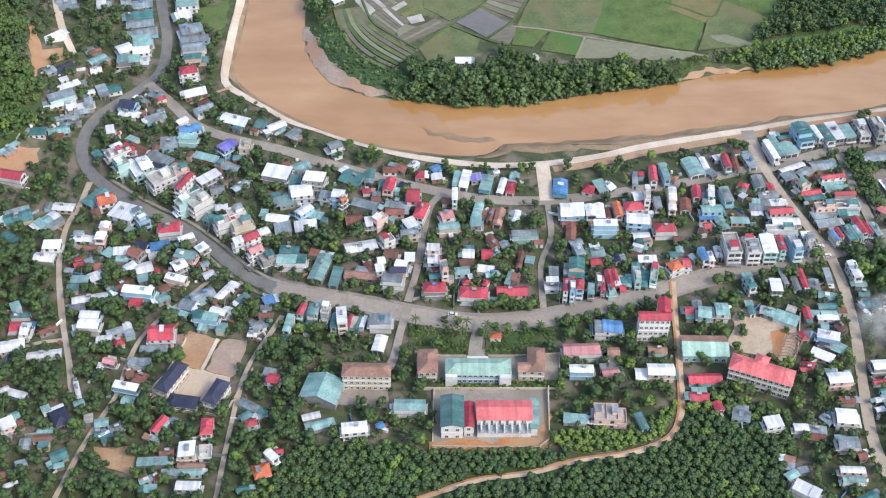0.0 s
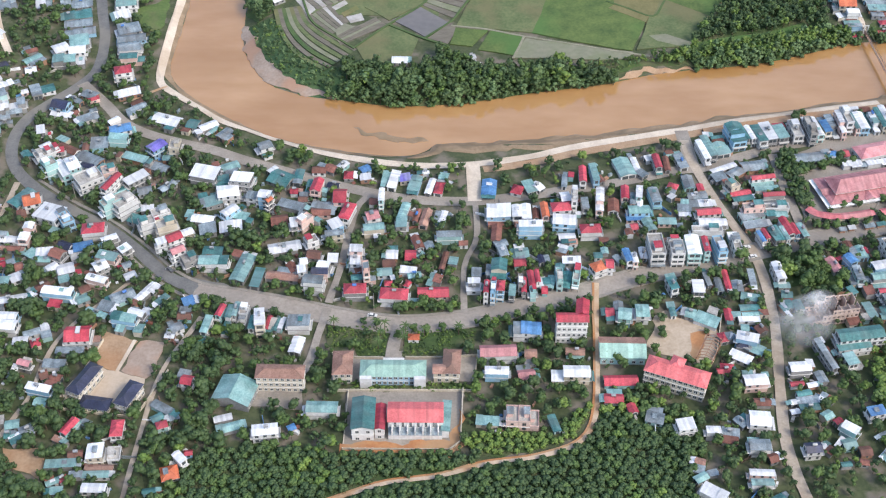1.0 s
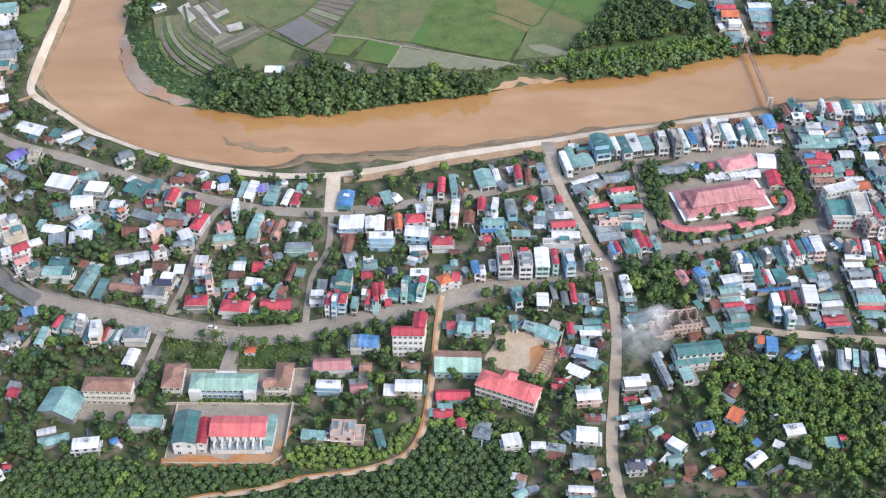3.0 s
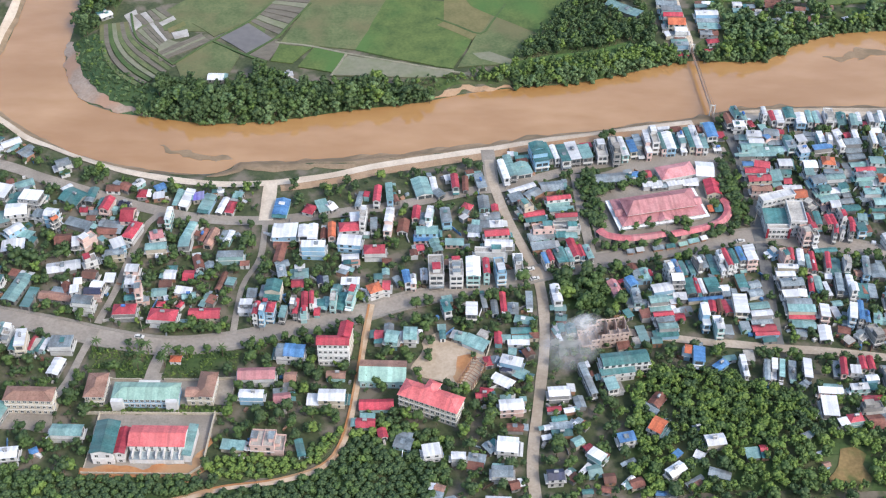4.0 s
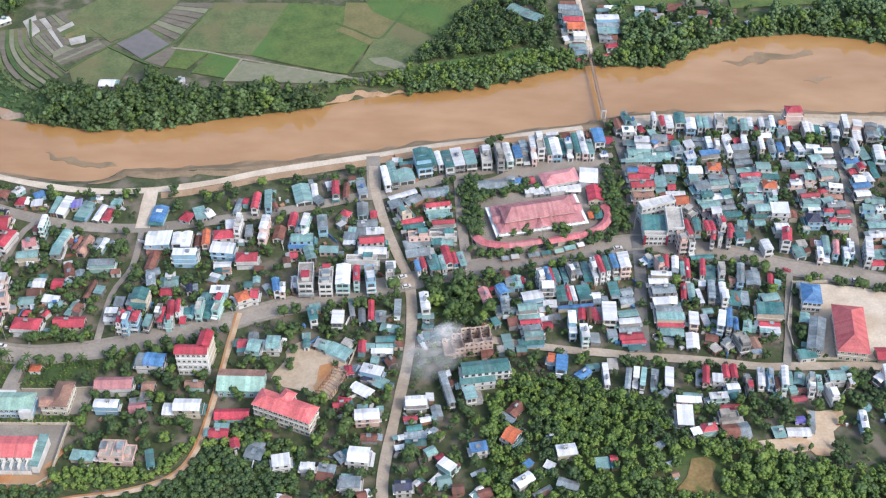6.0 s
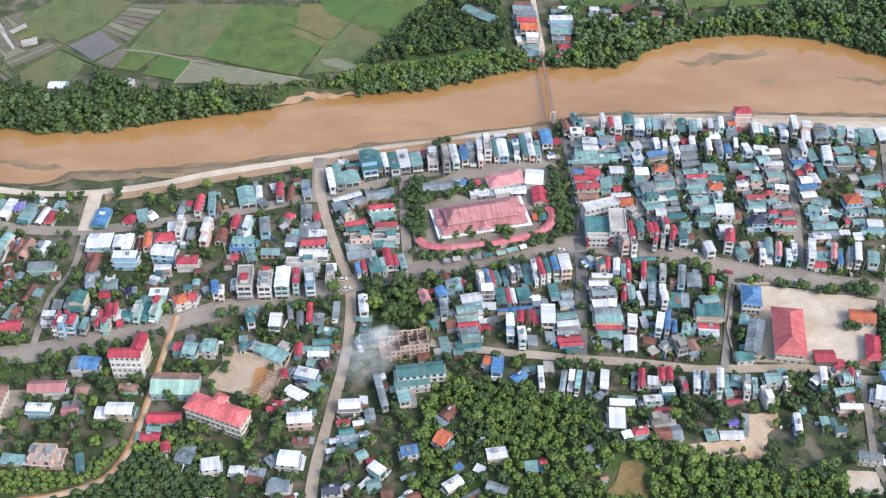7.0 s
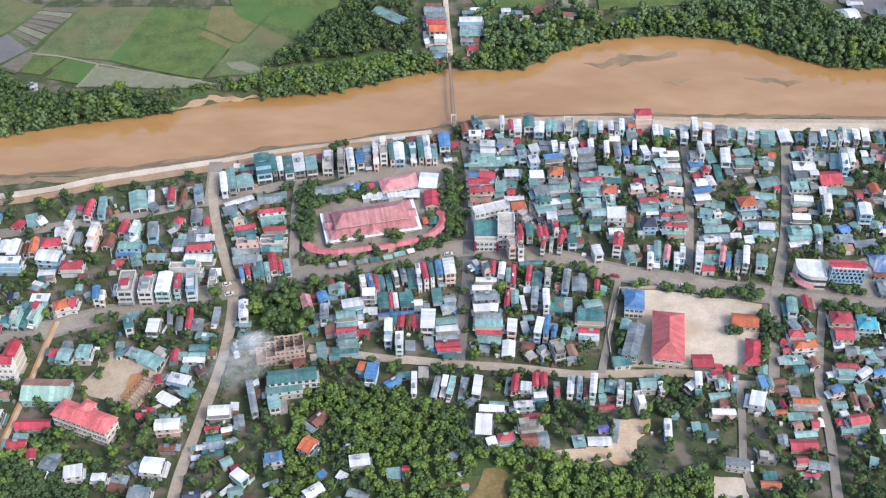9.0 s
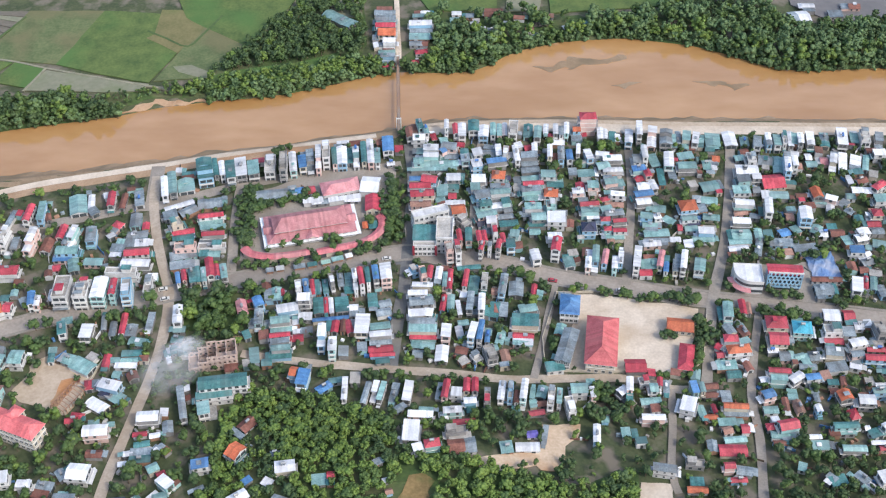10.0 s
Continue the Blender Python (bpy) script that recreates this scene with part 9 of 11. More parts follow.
# corner shop house
building("corner_long", "corner_block", "white corner block with a long flat roof", "shop building", 3, "wall_white", "roof_white", "flat", 3.2, 0.1, "snew", 2.4)
building("corner_court", "corner_block", "white corner block with a teal roof behind parapets", "shop building", 2, "wall_white", "roof_teal", "shed", 3.3, 0.08, "snew", 2.4)
b, L, W, top = building("corner_front", "corner_block", "white corner block with red corner signs", "shop building", 2, "wall_white", "roof_slab", "flat", 3.1, 0.1, "snew", 2.0, grow=1.1)
for sg in (-1, 1):
    s = Shape("roof_red")
    s.box(sg * L / 2 - 0.5, -W / 2 - 0.45, 1.0, sg * L / 2 + 0.5, -W / 2 - 0.15, top + 0.6, "roof_red")
    s.make("sign", b, "tall plain red sign board")
building("corner_side", "corner_block", "white corner block with a flat terrace roof", "shop building", 3, "wall_white", "roof_slab", "flat", 3.2, 0.1, "snew", 2.2)
# school with the big yard
b, L, W, top = building("assembly_hall", "assembly_hall", "large assembly hall with a bright salmon-red hipped roof", "assembly hall", 2, "wall_cream", "roof_rose", "hip", 3.7, 0.3, "snew", 2.4, over=1.0)
building("school_grey", "school_wing", "long school wing with a dark grey roof", "school", 2, "wall_grey", "roof_grey", "gable", 3.0, 0.12, "snew", 2.4)
building("school_blue", "school_wing", "white school wing with a blue hipped roof", "school", 2, "wall_white", "roof_blue", "hip", 3.2, 0.25, "snew", 1.9)
building("school_teal", "school_shed", "low shed with a teal metal roof", "shed", 1, "wall_white", "roof_teal", "shed", 3.4, 0.1, "s", 2.5)
building("school_canopy", "open_canopy", "arched red canopy on posts in the yard", "canopy", 1, "wall_grey", "roof_red", "gable", 3.4, 0.18, "", 2.5)
building("school_red", "classroom_block", "low classroom block with a red roof", "school", 1, "wall_cream", "roof_red", "hip", 3.5, 0.25, "snew", 2.4)
building("school_orange", "classroom_block", "low classroom block with an orange-red roof", "school", 1, "wall_cream", "roof_orange", "gable", 3.5, 0.25, "snew", 2.4)
# block with a pierced sun screen
b, L, W, top = building("lattice_block", "lattice_block", "three-storey block with a pale blue pierced sun screen", "public building", 3, "wall_blue", "roof_red", "gable", 3.3, 0.12, "new", 2.4)
s = Shape("wall_blue")
for row in range(4):
    # honeycomb: staggered hexagonal openings between zigzag webs
    z0, hgt, n = 2.6 + row * 2.1, 2.1, 8
    for k in range(n + 1):
        c = -L / 2 + (k + (0.5 if row % 2 else 0.0)) * L / n
        m = L / n / 2
        for ya, yb in ((-W / 2 - 1.0, -W / 2 - 0.75),):
            pts = [(c - m * 0.95, z0), (c + m * 0.95, z0), (c + m * 0.32, z0 + hgt * 0.28), (c + m * 0.32, z0 + hgt * 0.72), (c + m * 0.95, z0 + hgt), (c - m * 0.95, z0 + hgt), (c - m * 0.32, z0 + hgt * 0.72), (c - m * 0.32, z0 + hgt * 0.28)]
            pts = [(min(max(px, -L / 2), L / 2), pz) for px, pz in pts]
            s.face([(px, ya, pz) for px, pz in pts], "wall_blue")
            for (ax, az), (bx, bz) in zip(pts, pts[1:] + pts[:1]):
                s.face([(ax, ya, az), (ax, yb, az), (bx, yb, bz), (bx, ya, bz)], "wall_blue")
s.box(-L / 2 - 0.2, -W / 2 - 1.05, 11.0, L / 2 + 0.2, -W / 2 - 0.7, 11.7, "trim_white")
s.box(-L / 2 - 0.2, -W / 2 - 1.05, 2.1, L / 2 + 0.2, -W / 2 - 0.05, 2.6, "wall_blue")
for sg in (-1, 1):
    s.box(sg * L / 2 - 0.2, -W / 2 - 1.0, 2.6, sg * L / 2 + 0.2, -W / 2 - 0.05, 11.4, "wall_blue")
s.make("sun_screen", b, "pale blue honeycomb screen with dark openings")
s = Shape("window_glass")
s.box(-L / 2 + 0.1, -W / 2 - 0.06, 0.3, L / 2 - 0.1, -W / 2 - 0.02, 9.8, "window_glass")
s.make("glazing", b)
# curved-front shop
x, y, L, W, angle = SITES["round_shop"]
base = new("round_shop")
base.matrix_basis = pose(x, y, 0, 0, 0, angle)
tagged(base, "two-storey white shop with a curved front and flat roof", "shop building")
s, ring = Shape("wall_white"), []
for k in range(13):
    a = math.pi + (math.pi / 2) * k / 12
    ring.append((-L / 2 + W * 0.62 + W * 0.62 * math.cos(a), -W / 2 + W * 0.62 + W * 0.62 * math.sin(a)))
ring += [(L / 2, -W / 2), (L / 2, W / 2), (-L / 2, W / 2)]
for (ax, ay), (bx, by) in zip(ring, ring[1:] + ring[:1]):
    for fl in range(2):
        z = fl * 3.4
        s.face([(ax, ay, z - 0.3), (bx, by, z - 0.3), (bx, by, z + 1.0), (ax, ay, z + 1.0)], "wall_white")
        s.face([(ax * 0.985, ay * 0.985, z + 1.0), (bx * 0.985, by * 0.985, z + 1.0), (bx * 0.985, by * 0.985, z + 2.6), (ax * 0.985, ay * 0.985, z + 2.6)], "window_glass" if ay < -W * 0.1 and by < -W * 0.1 else "wall_white")
        s.face([(ax, ay, z + 2.6), (bx, by, z + 2.6), (bx, by, z + 3.1), (ax, ay, z + 3.1)], "wall_white")
s.face([(px, py, 7.0) for px, py in ring], "roof_white")
for (ax, ay), (bx, by) in zip(ring, ring[1:] + ring[:1]):
    s.face([(ax, ay, 6.5), (bx, by, 6.5), (bx, by, 7.8), (ax, ay, 7.8)], "wall_white")
    s.face([(bx * 0.97, by * 0.97, 7.0), (ax * 0.97, ay * 0.97, 7.0), (ax * 0.97, ay * 0.97, 7.8), (bx * 0.97, by * 0.97, 7.8)], "wall_white")
    s.face([(ax, ay, 7.8), (bx, by, 7.8), (bx * 0.97, by * 0.97, 7.8), (ax * 0.97, ay * 0.97, 7.8)], "trim_white")
s.make("wall", base)
s = Shape("awning")
prev = None
for k in range(13):
    a = math.pi + (math.pi / 2) * k / 12
    ca, sa = math.cos(a), math.sin(a)
    cx, cy, r1 = -L / 2 + W * 0.62, -W / 2 + W * 0.62, W * 0.62
    cur = ((cx + r1 * ca, cy + r1 * sa, 3.4), (cx + (r1 + 2.4) * ca, cy + (r1 + 2.4) * sa, 2.9))
    if prev:
        s.slab([prev[0], prev[1], cur[1], cur[0]], 0.1, "roof_pink")
    prev = cur
s.make("awning", base, "curved pink awning over the footway")

# roofless brick shell
x, y, L, W, angle = SITES["ruin"]
base = new("unfinished_building")
base.matrix_basis = pose(x, y, 0, 0, 0, angle)
tagged(base, "roofless three-storey building with bare pinkish walls and rooms", "unfinished building")
rng = random.Random(5)
NB, ST = 10, 2.8
for side, depth in (("front_wall", -W / 2), ("back_wall", W / 2)):
    # piers, sill bands and broken wall tops round rows of empty window holes
    s = Shape("ruin_wall")
    for i in range(NB):
        x0, x1 = -L / 2 + i * L / NB, -L / 2 + (i + 1) * L / NB
        rows = 3 if i > 3 else 2 if i > 1 else 1
        for q in range(rows):
            z = q * ST
            s.box(x0, depth - 0.15, z - 0.3, x1, depth + 0.15, z + 0.9, "ruin_wall", "b")
            s.box(x0, depth - 0.15, z + 0.9, x0 + 0.55, depth + 0.15, z + 2.1, "ruin_wall", "tb")
            s.box(x1 - 0.55, depth - 0.15, z + 0.9, x1, depth + 0.15, z + 2.1, "ruin_wall", "tb")
            s.box(x0, depth - 0.15, z + 2.1, x1, depth + 0.15, z + ST - 0.3, "ruin_wall")
        s.box(x0, depth - 0.15, rows * ST - 0.3, x1, depth + 0.15, rows * ST + rng.uniform(-0.2, 0.5), "ruin_wall", "b")
    s.make(side, base, "roofless pinkish plaster wall with empty window holes")
for i in range(6):
    xx = -L / 2 + i * L / 5
    top = 8.4 if i > 2 else 5.4 if i == 2 else 3.0
    s = Shape("ruin_wall")
    s.box(xx - 0.12, -W / 2 + 0.15, -0.3, xx + 0.12, -0.6, top + rng.uniform(-0.5, 0.3), "ruin_wall", "b")
    s.box(xx - 0.12, 0.9, -0.3, xx + 0.12, W / 2 - 0.15, top + rng.uniform(-0.5, 0.3), "ruin_wall", "b")
    s.make("cross_wall", base)
s = Shape("rubble")
s.box(-L / 2 + 0.2, -W / 2 + 0.2, -0.3, L / 2 - 0.2, W / 2 - 0.2, 0.3, "rubble", "b")
for q in (1, 2):
    s.box(-0.6 if q == 1 else L * 0.1, -W / 2 + 0.2, q * ST - 0.2, L / 2 - 0.2, 0.4, q * ST, "rubble")
s.make("floor_slab", base, "bare concrete floors strewn with rubble")


def ring_shed(pts, width, z, label):
    """A curved row of stalls under one rose-red roof."""
    line = np.array(curve(pts, 3.0))
    t = np.gradient(line, axis=0)
    t /= np.linalg.norm(t, axis=1)[:, None]
    n = np.stack([-t[:, 1], t[:, 0]], 1)
    base = new("stall_row")
    tagged(base, label, "stalls")
    r, w = Shape("roof_stall"), Shape("wall_cream")
    for k in range(len(line) - 1):
        a, b, na, nb = line[k], line[k + 1], n[k], n[k + 1]
        for sg in (-1, 1):
            q = [(*(a + sg * na * width / 2), z), (*(b + sg * nb * width / 2), z), (*b, z + 0.8), (*a, z + 0.8)]
            r.slab(q if sg < 0 else q[::-1], 0.12, "roof_stall")
            h = [(*(a + sg * na * width * 0.42), 0), (*(b + sg * nb * width * 0.42), 0), (*(b + sg * nb * width * 0.42), z), (*(a + sg * na * width * 0.42), z)]
            w.face(h if sg < 0 else h[::-1], "wall_cream" if k % 3 else "window_glass")
    r.make("roof", base)
    w.make("wall", base)


for pts in STALLS:
    ring_shed(pts, 4.4, 3.0, "curved row of market stalls under a rose-red roof")


def stall_canopy(x, y, L, W, angle, material, label):
    """A trader's canopy: a sloping sheet on four thin posts over a low counter."""
    base = new("market_canopy")
    base.matrix_basis = pose(x, y, height(x, y), 0, 0, angle)
    tagged(base, label, "canopy", "traders' canopies by the market")
    s = Shape(material)
    s.slab([(-L / 2, -W / 2, 2.2), (L / 2, -W / 2, 2.2), (L / 2, W / 2, 2.7), (-L / 2, W / 2, 2.7)], 0.06, material)
    s.make("sheet", base)
    for px in (-L / 2 + 0.15, L / 2 - 0.15):
        for py, top in ((-W / 2 + 0.15, 2.15), (W / 2 - 0.15, 2.6)):
            s = Shape("dark_metal")
            s.tube(px, py, -0.2, top, 0.05, 0.05, "dark_metal", 5, False)
            s.make("post", base)
    s = Shape("wall_brick")
    s.box(-L / 2 + 0.4, -0.4, -0.1, L / 2 - 0.4, 0.4, 0.85, "wall_brick", "b")
    s.make("counter", base)


for x, y, L, W, angle, material, label in (
        (237.2, 420.6, 3.6, 2.4, 8, "roof_grey", "grey sheet canopy of a trader beside the street"), (241.8, 421.8, 3.8, 2.6, 10, "awning", "pale sheet canopy of a trader beside the street"),
        (250.6, 423.0, 5.4, 2.6, 12, "roof_grey", "grey sheet canopy of a trader beside the street"), (256.4, 424.2, 4.6, 2.4, 13, "roof_teal", "teal sheet canopy of a trader beside the street"),
        (262.6, 425.6, 4.4, 2.2, 16, "roof_mint", "green sheet canopy of a trader beside the street"), (267.8, 427.8, 5.6, 2.6, 18, "roof_aqua", "pale green sheet canopy beside the stalls"),
        (273.0, 429.8, 3.4, 2.4, 20, "roof_white", "white sheet canopy of a trader beside the street"), (279.6, 450.6, 2.6, 4.4, 8, "roof_orange", "orange canopy inside the market ring"), (283.4, 450.8, 4.2, 5.0, 8, "roof_teal", "teal canopy inside the market ring")):
    stall_canopy(x, y, L, W, angle, material, label)


# ---- trees ----
ICO = None


def blob(center, r, rng, squash=0.8):
    """One leafy clump: a small jittered ball of 20 faces."""
    global ICO
    if ICO is None:
        bm = bmesh.new()
        bmesh.ops.create_icosphere(bm, subdivisions=1, radius=1.0)
        ICO = (np.array([v.co[:] for v in bm.verts]), np.array([[v.index for v in f.verts] for f in bm.faces]))
        bm.free()
    v = ICO[0] * (1 + (rng.random((len(ICO[0]), 1)) - 0.5) * 0.34) * r
    v[:, 2] *= squash
    return v + center, ICO[1]


def crown(seed, clumps, leaves, tall=1.0, fine=1.0):
    """A crown of unit size standing on z = 0: clumps spread over an uneven dome, loose leaf sprays round them."""
    rng = np.random.default_rng(seed)
    vs, fs, n = [], [], 0
    lean = (rng.random(2) - 0.5) * 0.25
    cs = []
    for k in range(clumps):
        a, u = rng.random() * 2 * np.pi, rng.random()
        rad = 0.62 * np.sqrt(rng.random()) * (1.0 - 0.35 * u)
        c = np.array([np.cos(a) * rad + lean[0] * u, np.sin(a) * rad + lean[1] * u, (0.45 + 0.75 * u) * tall])
        r = (0.25 + 0.19 * rng.random()) * fine
        v, f = blob(c, r, rng)
        vs.append(v), fs.append(f + n)
        n += len(v)
        cs.append((c, r))
    quads = []
    for k in range(leaves):
        c, r = cs[rng.integers(len(cs))]
        d = rng.normal(size=3)
        d[2] = abs(d[2]) * 0.8
        d /= np.linalg.norm(d)
        p = c + d * r * (0.85 + 0.45 * rng.random())
        u = np.cross(d, rng.normal(size=3))
        u /= np.linalg.norm(u)
        w = np.cross(d + 0.6 * rng.normal(size=3), u)
        w /= np.linalg.norm(w)
        s = 0.09 + 0.1 * rng.random()
        vs.append(np.array([p - u * s, p + w * s * 0.7, p + u * s, p - w * s * 0.7]))
        quads.append([n, n + 1, n + 2, n + 3])
        n += 4
    return np.concatenate(vs), np.concatenate(fs), np.array(quads)


def trunk_shape(h, r, lean, branches=3):
    s = Shape("bark")
    s.tube(0, 0, -0.5, h, r, r * 0.6, "bark", 6, False)
    for k in range(branches):
        a = 2 * math.pi * k / branches + 0.4
        p0, p1 = Vector((0, 0, h * 0.75)), Vector((math.cos(a) * h * 0.45, math.sin(a) * h * 0.45, h * 1.25))
        side, up = Vector((-math.sin(a), math.cos(a), 0)) * r * 0.4, Vector((0, 0, r * 0.4))
        s.face([p0 + side, p0 - side, p1], "bark")
        s.face([p0 - side, p0 + up, p1], "bark")
        s.face([p0 + up, p0 + side, p1], "bark")
    return s


CROWNS = [crown(11 + k, 9, 66) for k in range(5)]
FINE = [crown(91 + k, 15, 80, 1.05, 0.72) for k in range(4)]
TALL = [crown(31 + k, 12, 84, 1.7, 0.8) for k in range(3)]
SMALL = [crown(51 + k, 4, 27) for k in range(4)]


def dome(seed, leaves=48):
    """A low, round orchard crown: clumps evenly over a dome."""
    g = np.random.default_rng(seed)
    vs, fs, qs, n = [], [], [], 0
    for k in range(8):
        u = (k + 0.5) / 8
        a, rad = k * 2.4 + g.random() * 0.5, 0.66 * np.sqrt(u)
        c = np.array([np.cos(a) * rad, np.sin(a) * rad, 0.25 + 0.75 * np.sqrt(max(0.0, 1 - u * 0.95)) + 0.1 * g.random()])
        v, f = blob(c, 0.33 + 0.1 * g.random(), g)
        vs.append(v), fs.append(f + n)
        n += len(v)
    for k in range(leaves):
        d = g.normal(size=3)
        d[2] = abs(d[2])
        d /= np.linalg.norm(d)
        p = d * (0.85 + 0.25 * g.random()) + np.array([0, 0, 0.2])
        u = np.cross(d, g.normal(size=3))
        u /= np.linalg.norm(u)
        w = np.cross(d + 0.5 * g.normal(size=3), u)
        w /= np.linalg.norm(w)
        s = 0.1 + 0.1 * g.random()
        vs.append(np.array([p - u * s, p + w * s * 0.7, p + u * s, p - w * s * 0.7]))
        qs.append([n, n + 1, n + 2, n + 3])
        n += 4
    return np.concatenate(vs), np.concatenate(fs), np.array(qs)


DOMES = [dome(71 + k) for k in range(4)]
rng = np.random.default_rng(3)
HOUSE_AT = np.array([(x, y, L, W, a) for _, rows in BLOCKS for x, y, L, W, a, _ in rows] + [v for v in SITES.values()], float)
HC, HS = np.cos(np.radians(HOUSE_AT[:, 4])), np.sin(np.radians(HOUSE_AT[:, 4]))


def gap(x, y):
    """Clear distance from a place to the nearest house."""
    dx, dy = x - HOUSE_AT[:, 0], y - HOUSE_AT[:, 1]
    u, v = np.abs(dx * HC + dy * HS) - HOUSE_AT[:, 2] / 2, np.abs(-dx * HS + dy * HC) - HOUSE_AT[:, 3] / 2
    return float(np.where((u > 0) & (v > 0), np.hypot(u, v), np.maximum(u, v)).min())

def outbuilding(x, y, L, W, angle, k):
    """A low shed, kitchen or store squeezed in between the houses."""
    g = random.Random(k * 7 + 3)
    h, wall = g.uniform(2.1, 3.0), g.choice(["wall_grey", "wall_white", "wall_brick", "wall_grey", "wall_cream", "wall_aqua"])
    key = g.choice("gggaaatmmiwcr")
    w = Shape(wall)
    w.box(-L / 2 + 0.2, -W / 2 + 0.2, -0.4, L / 2 - 0.2, W / 2 - 0.2, h, wall, "b")
    w.box(-0.5, -W / 2 + 0.16, 0, 0.5, -W / 2 + 0.2, min(2.0, h - 0.2), "dark_metal", "b")
    base = w.make("outbuilding")
    base.matrix_basis = pose(x, y, height(x, y) - 0.05, 0, 0, angle)
    tagged(base, f"low outbuilding with {'an' if ROOF_WORDS[key][0] in 'aeiou' else 'a'} {ROOF_WORDS[key]} between houses", "outbuilding", "outbuildings between the houses")
    r = Shape("roof_" + ROOFS[key])
    if key == "c":
        r.box(-L / 2, -W / 2, h, L / 2, W / 2, h + 0.18, "roof_slab")
    elif W > 3.2 and g.random() < 0.5:
        gable(r, L - 0.3, W - 0.3, h, W * 0.16, 0.15, "roof_" + ROOFS[key], wall)
    else:
        a, b = (0.1, g.uniform(0.3, 0.7)) if g.random() < 0.5 else (g.uniform(0.3, 0.7), 0.1)
        r.slab([(-L / 2, -W / 2, h + a), (L / 2, -W / 2, h + a), (L / 2, W / 2, h + b), (-L / 2, W / 2, h + b)], 0.1, "roof_" + ROOFS[key])
    r.make("roof", base)


def fill_gaps(limit=298):
    """Where the quarters are built up closely, low sheds stand in the spaces between the houses."""
    g, found, closed = random.Random(12), [], [[tuple(r) for r in ring] for ring in [*WOODS.values(), *GARDEN_BEDS, *[q for _, q in YARDS.values()]]]
    town = [(-190, 275), (-150, 345), (-175, 440), (-150, 520), (-110, 520), (0, 462), (60, 458), (165, 485), (295, 520), (420, 520), (560, 505), (540, 290), (410, 300), (380, 335), (230, 355), (195, 290), (170, 290), (165, 340), (120, 372), (60, 395), (-60, 400), (-60, 290)]
    spots = [tuple(p) for p in scatter(town, 2.9, 0.5)]
    g.shuffle(spots)
    for x, y in spots:
        if len(found) >= limit or any(bool(inside(x, y, ring)) for ring in closed):
            continue
        d, near = gap(x, y), street_gap(x, y)
        if not 1.15 < d < 3.2 or near < 2.0 or height(x, y) < -0.3:
            continue
        if g.random() > (0.95 if x > 175 and y > 350 else 0.55):
            continue
        W = min(2 * d * 0.92, 4.4, 2 * near * 0.8)
        L = W * g.uniform(1.0, 1.5)
        if any(math.hypot(x - a, y - b) < (L + c) * 0.52 for a, b, c in found):
            continue
        dx, dy = x - HOUSE_AT[:, 0], y - HOUSE_AT[:, 1]
        u, v = np.abs(dx * HC + dy * HS) - HOUSE_AT[:, 2] / 2, np.abs(-dx * HS + dy * HC) - HOUSE_AT[:, 3] / 2
        k = int(np.argmin(np.maximum(u, v)))
        outbuilding(x, y, L, W, HOUSE_AT[k, 4] + (90 if u[k] > v[k] else 0), len(found))
        found.append((x, y, L))
        sheds.append((x, y, L, W, HOUSE_AT[k, 4]))


sheds = []


class Wood:
    """Many trees in one mesh, each with a short trunk."""

    def __init__(self):
        self.v, self.t, self.q, self.mt, self.mq, self.n = [], [], [], [], [], 0

    def add(self, x, y, z, size, lift, kind, tint):
        v, f, q = kind
        a = rng.random() * 6.283
        c, s = np.cos(a), np.sin(a)
        w = np.stack([(v[:, 0] * c - v[:, 1] * s) * size + x, (v[:, 0] * s + v[:, 1] * c) * size + y, v[:, 2] * size + z + lift], 1)
        self.v.append(w), self.t.append(f + self.n), self.q.append(q + self.n)
        self.mt.append(np.full(len(f), tint)), self.mq.append(np.full(len(q), tint))
        self.n += len(v)
        r = 0.05 * size + 0.05
        tv = np.array([[x + r, y, z - 0.5], [x - r, y + r, z - 0.5], [x - r, y - r, z - 0.5], [x, y, z + lift + size * 0.9]])
        self.v.append(tv)
        self.t.append(np.array([[0, 1, 3], [1, 2, 3], [2, 0, 3]]) + self.n)
        self.mt.append(np.full(3, 0))
        self.n += 4

    def make(self, name, label, category):
        if not self.v:
            return
        tris, quads = np.concatenate(self.t), np.concatenate(self.q)
        me = bpy.data.meshes.new(name)
        verts = np.concatenate(self.v)
        me.vertices.add(len(verts))
        me.vertices.foreach_set("co", verts.ravel())
        loops = np.concatenate([tris.ravel(), quads.ravel()])
        me.loops.add(len(loops))
        me.loops.foreach_set("vertex_index", loops)
        me.polygons.add(len(tris) + len(quads))
        starts = np.concatenate([np.arange(len(tris)) * 3, len(tris) * 3 + np.arange(len(quads)) * 4])
        me.polygons.foreach_set("loop_start", starts)
        me.polygons.foreach_set("loop_total", np.concatenate([np.full(len(tris), 3), np.full(len(quads), 4)]))
        me.polygons.foreach_set("material_index", np.concatenate([np.concatenate(self.mt), np.concatenate(self.mq)]).astype(np.int32))
        me.polygons.foreach_set("use_smooth", np.concatenate([np.ones(len(tris), bool), np.zeros(len(quads), bool)]))
        for m in ("bark", "leaf_dark", "leaf_mid", "leaf_light", "leaf_bamboo"):
            me.materials.append(MATS[m])
        me.validate()
        me.update()
        tagged(new(name, me), label, category, kind="stuff")


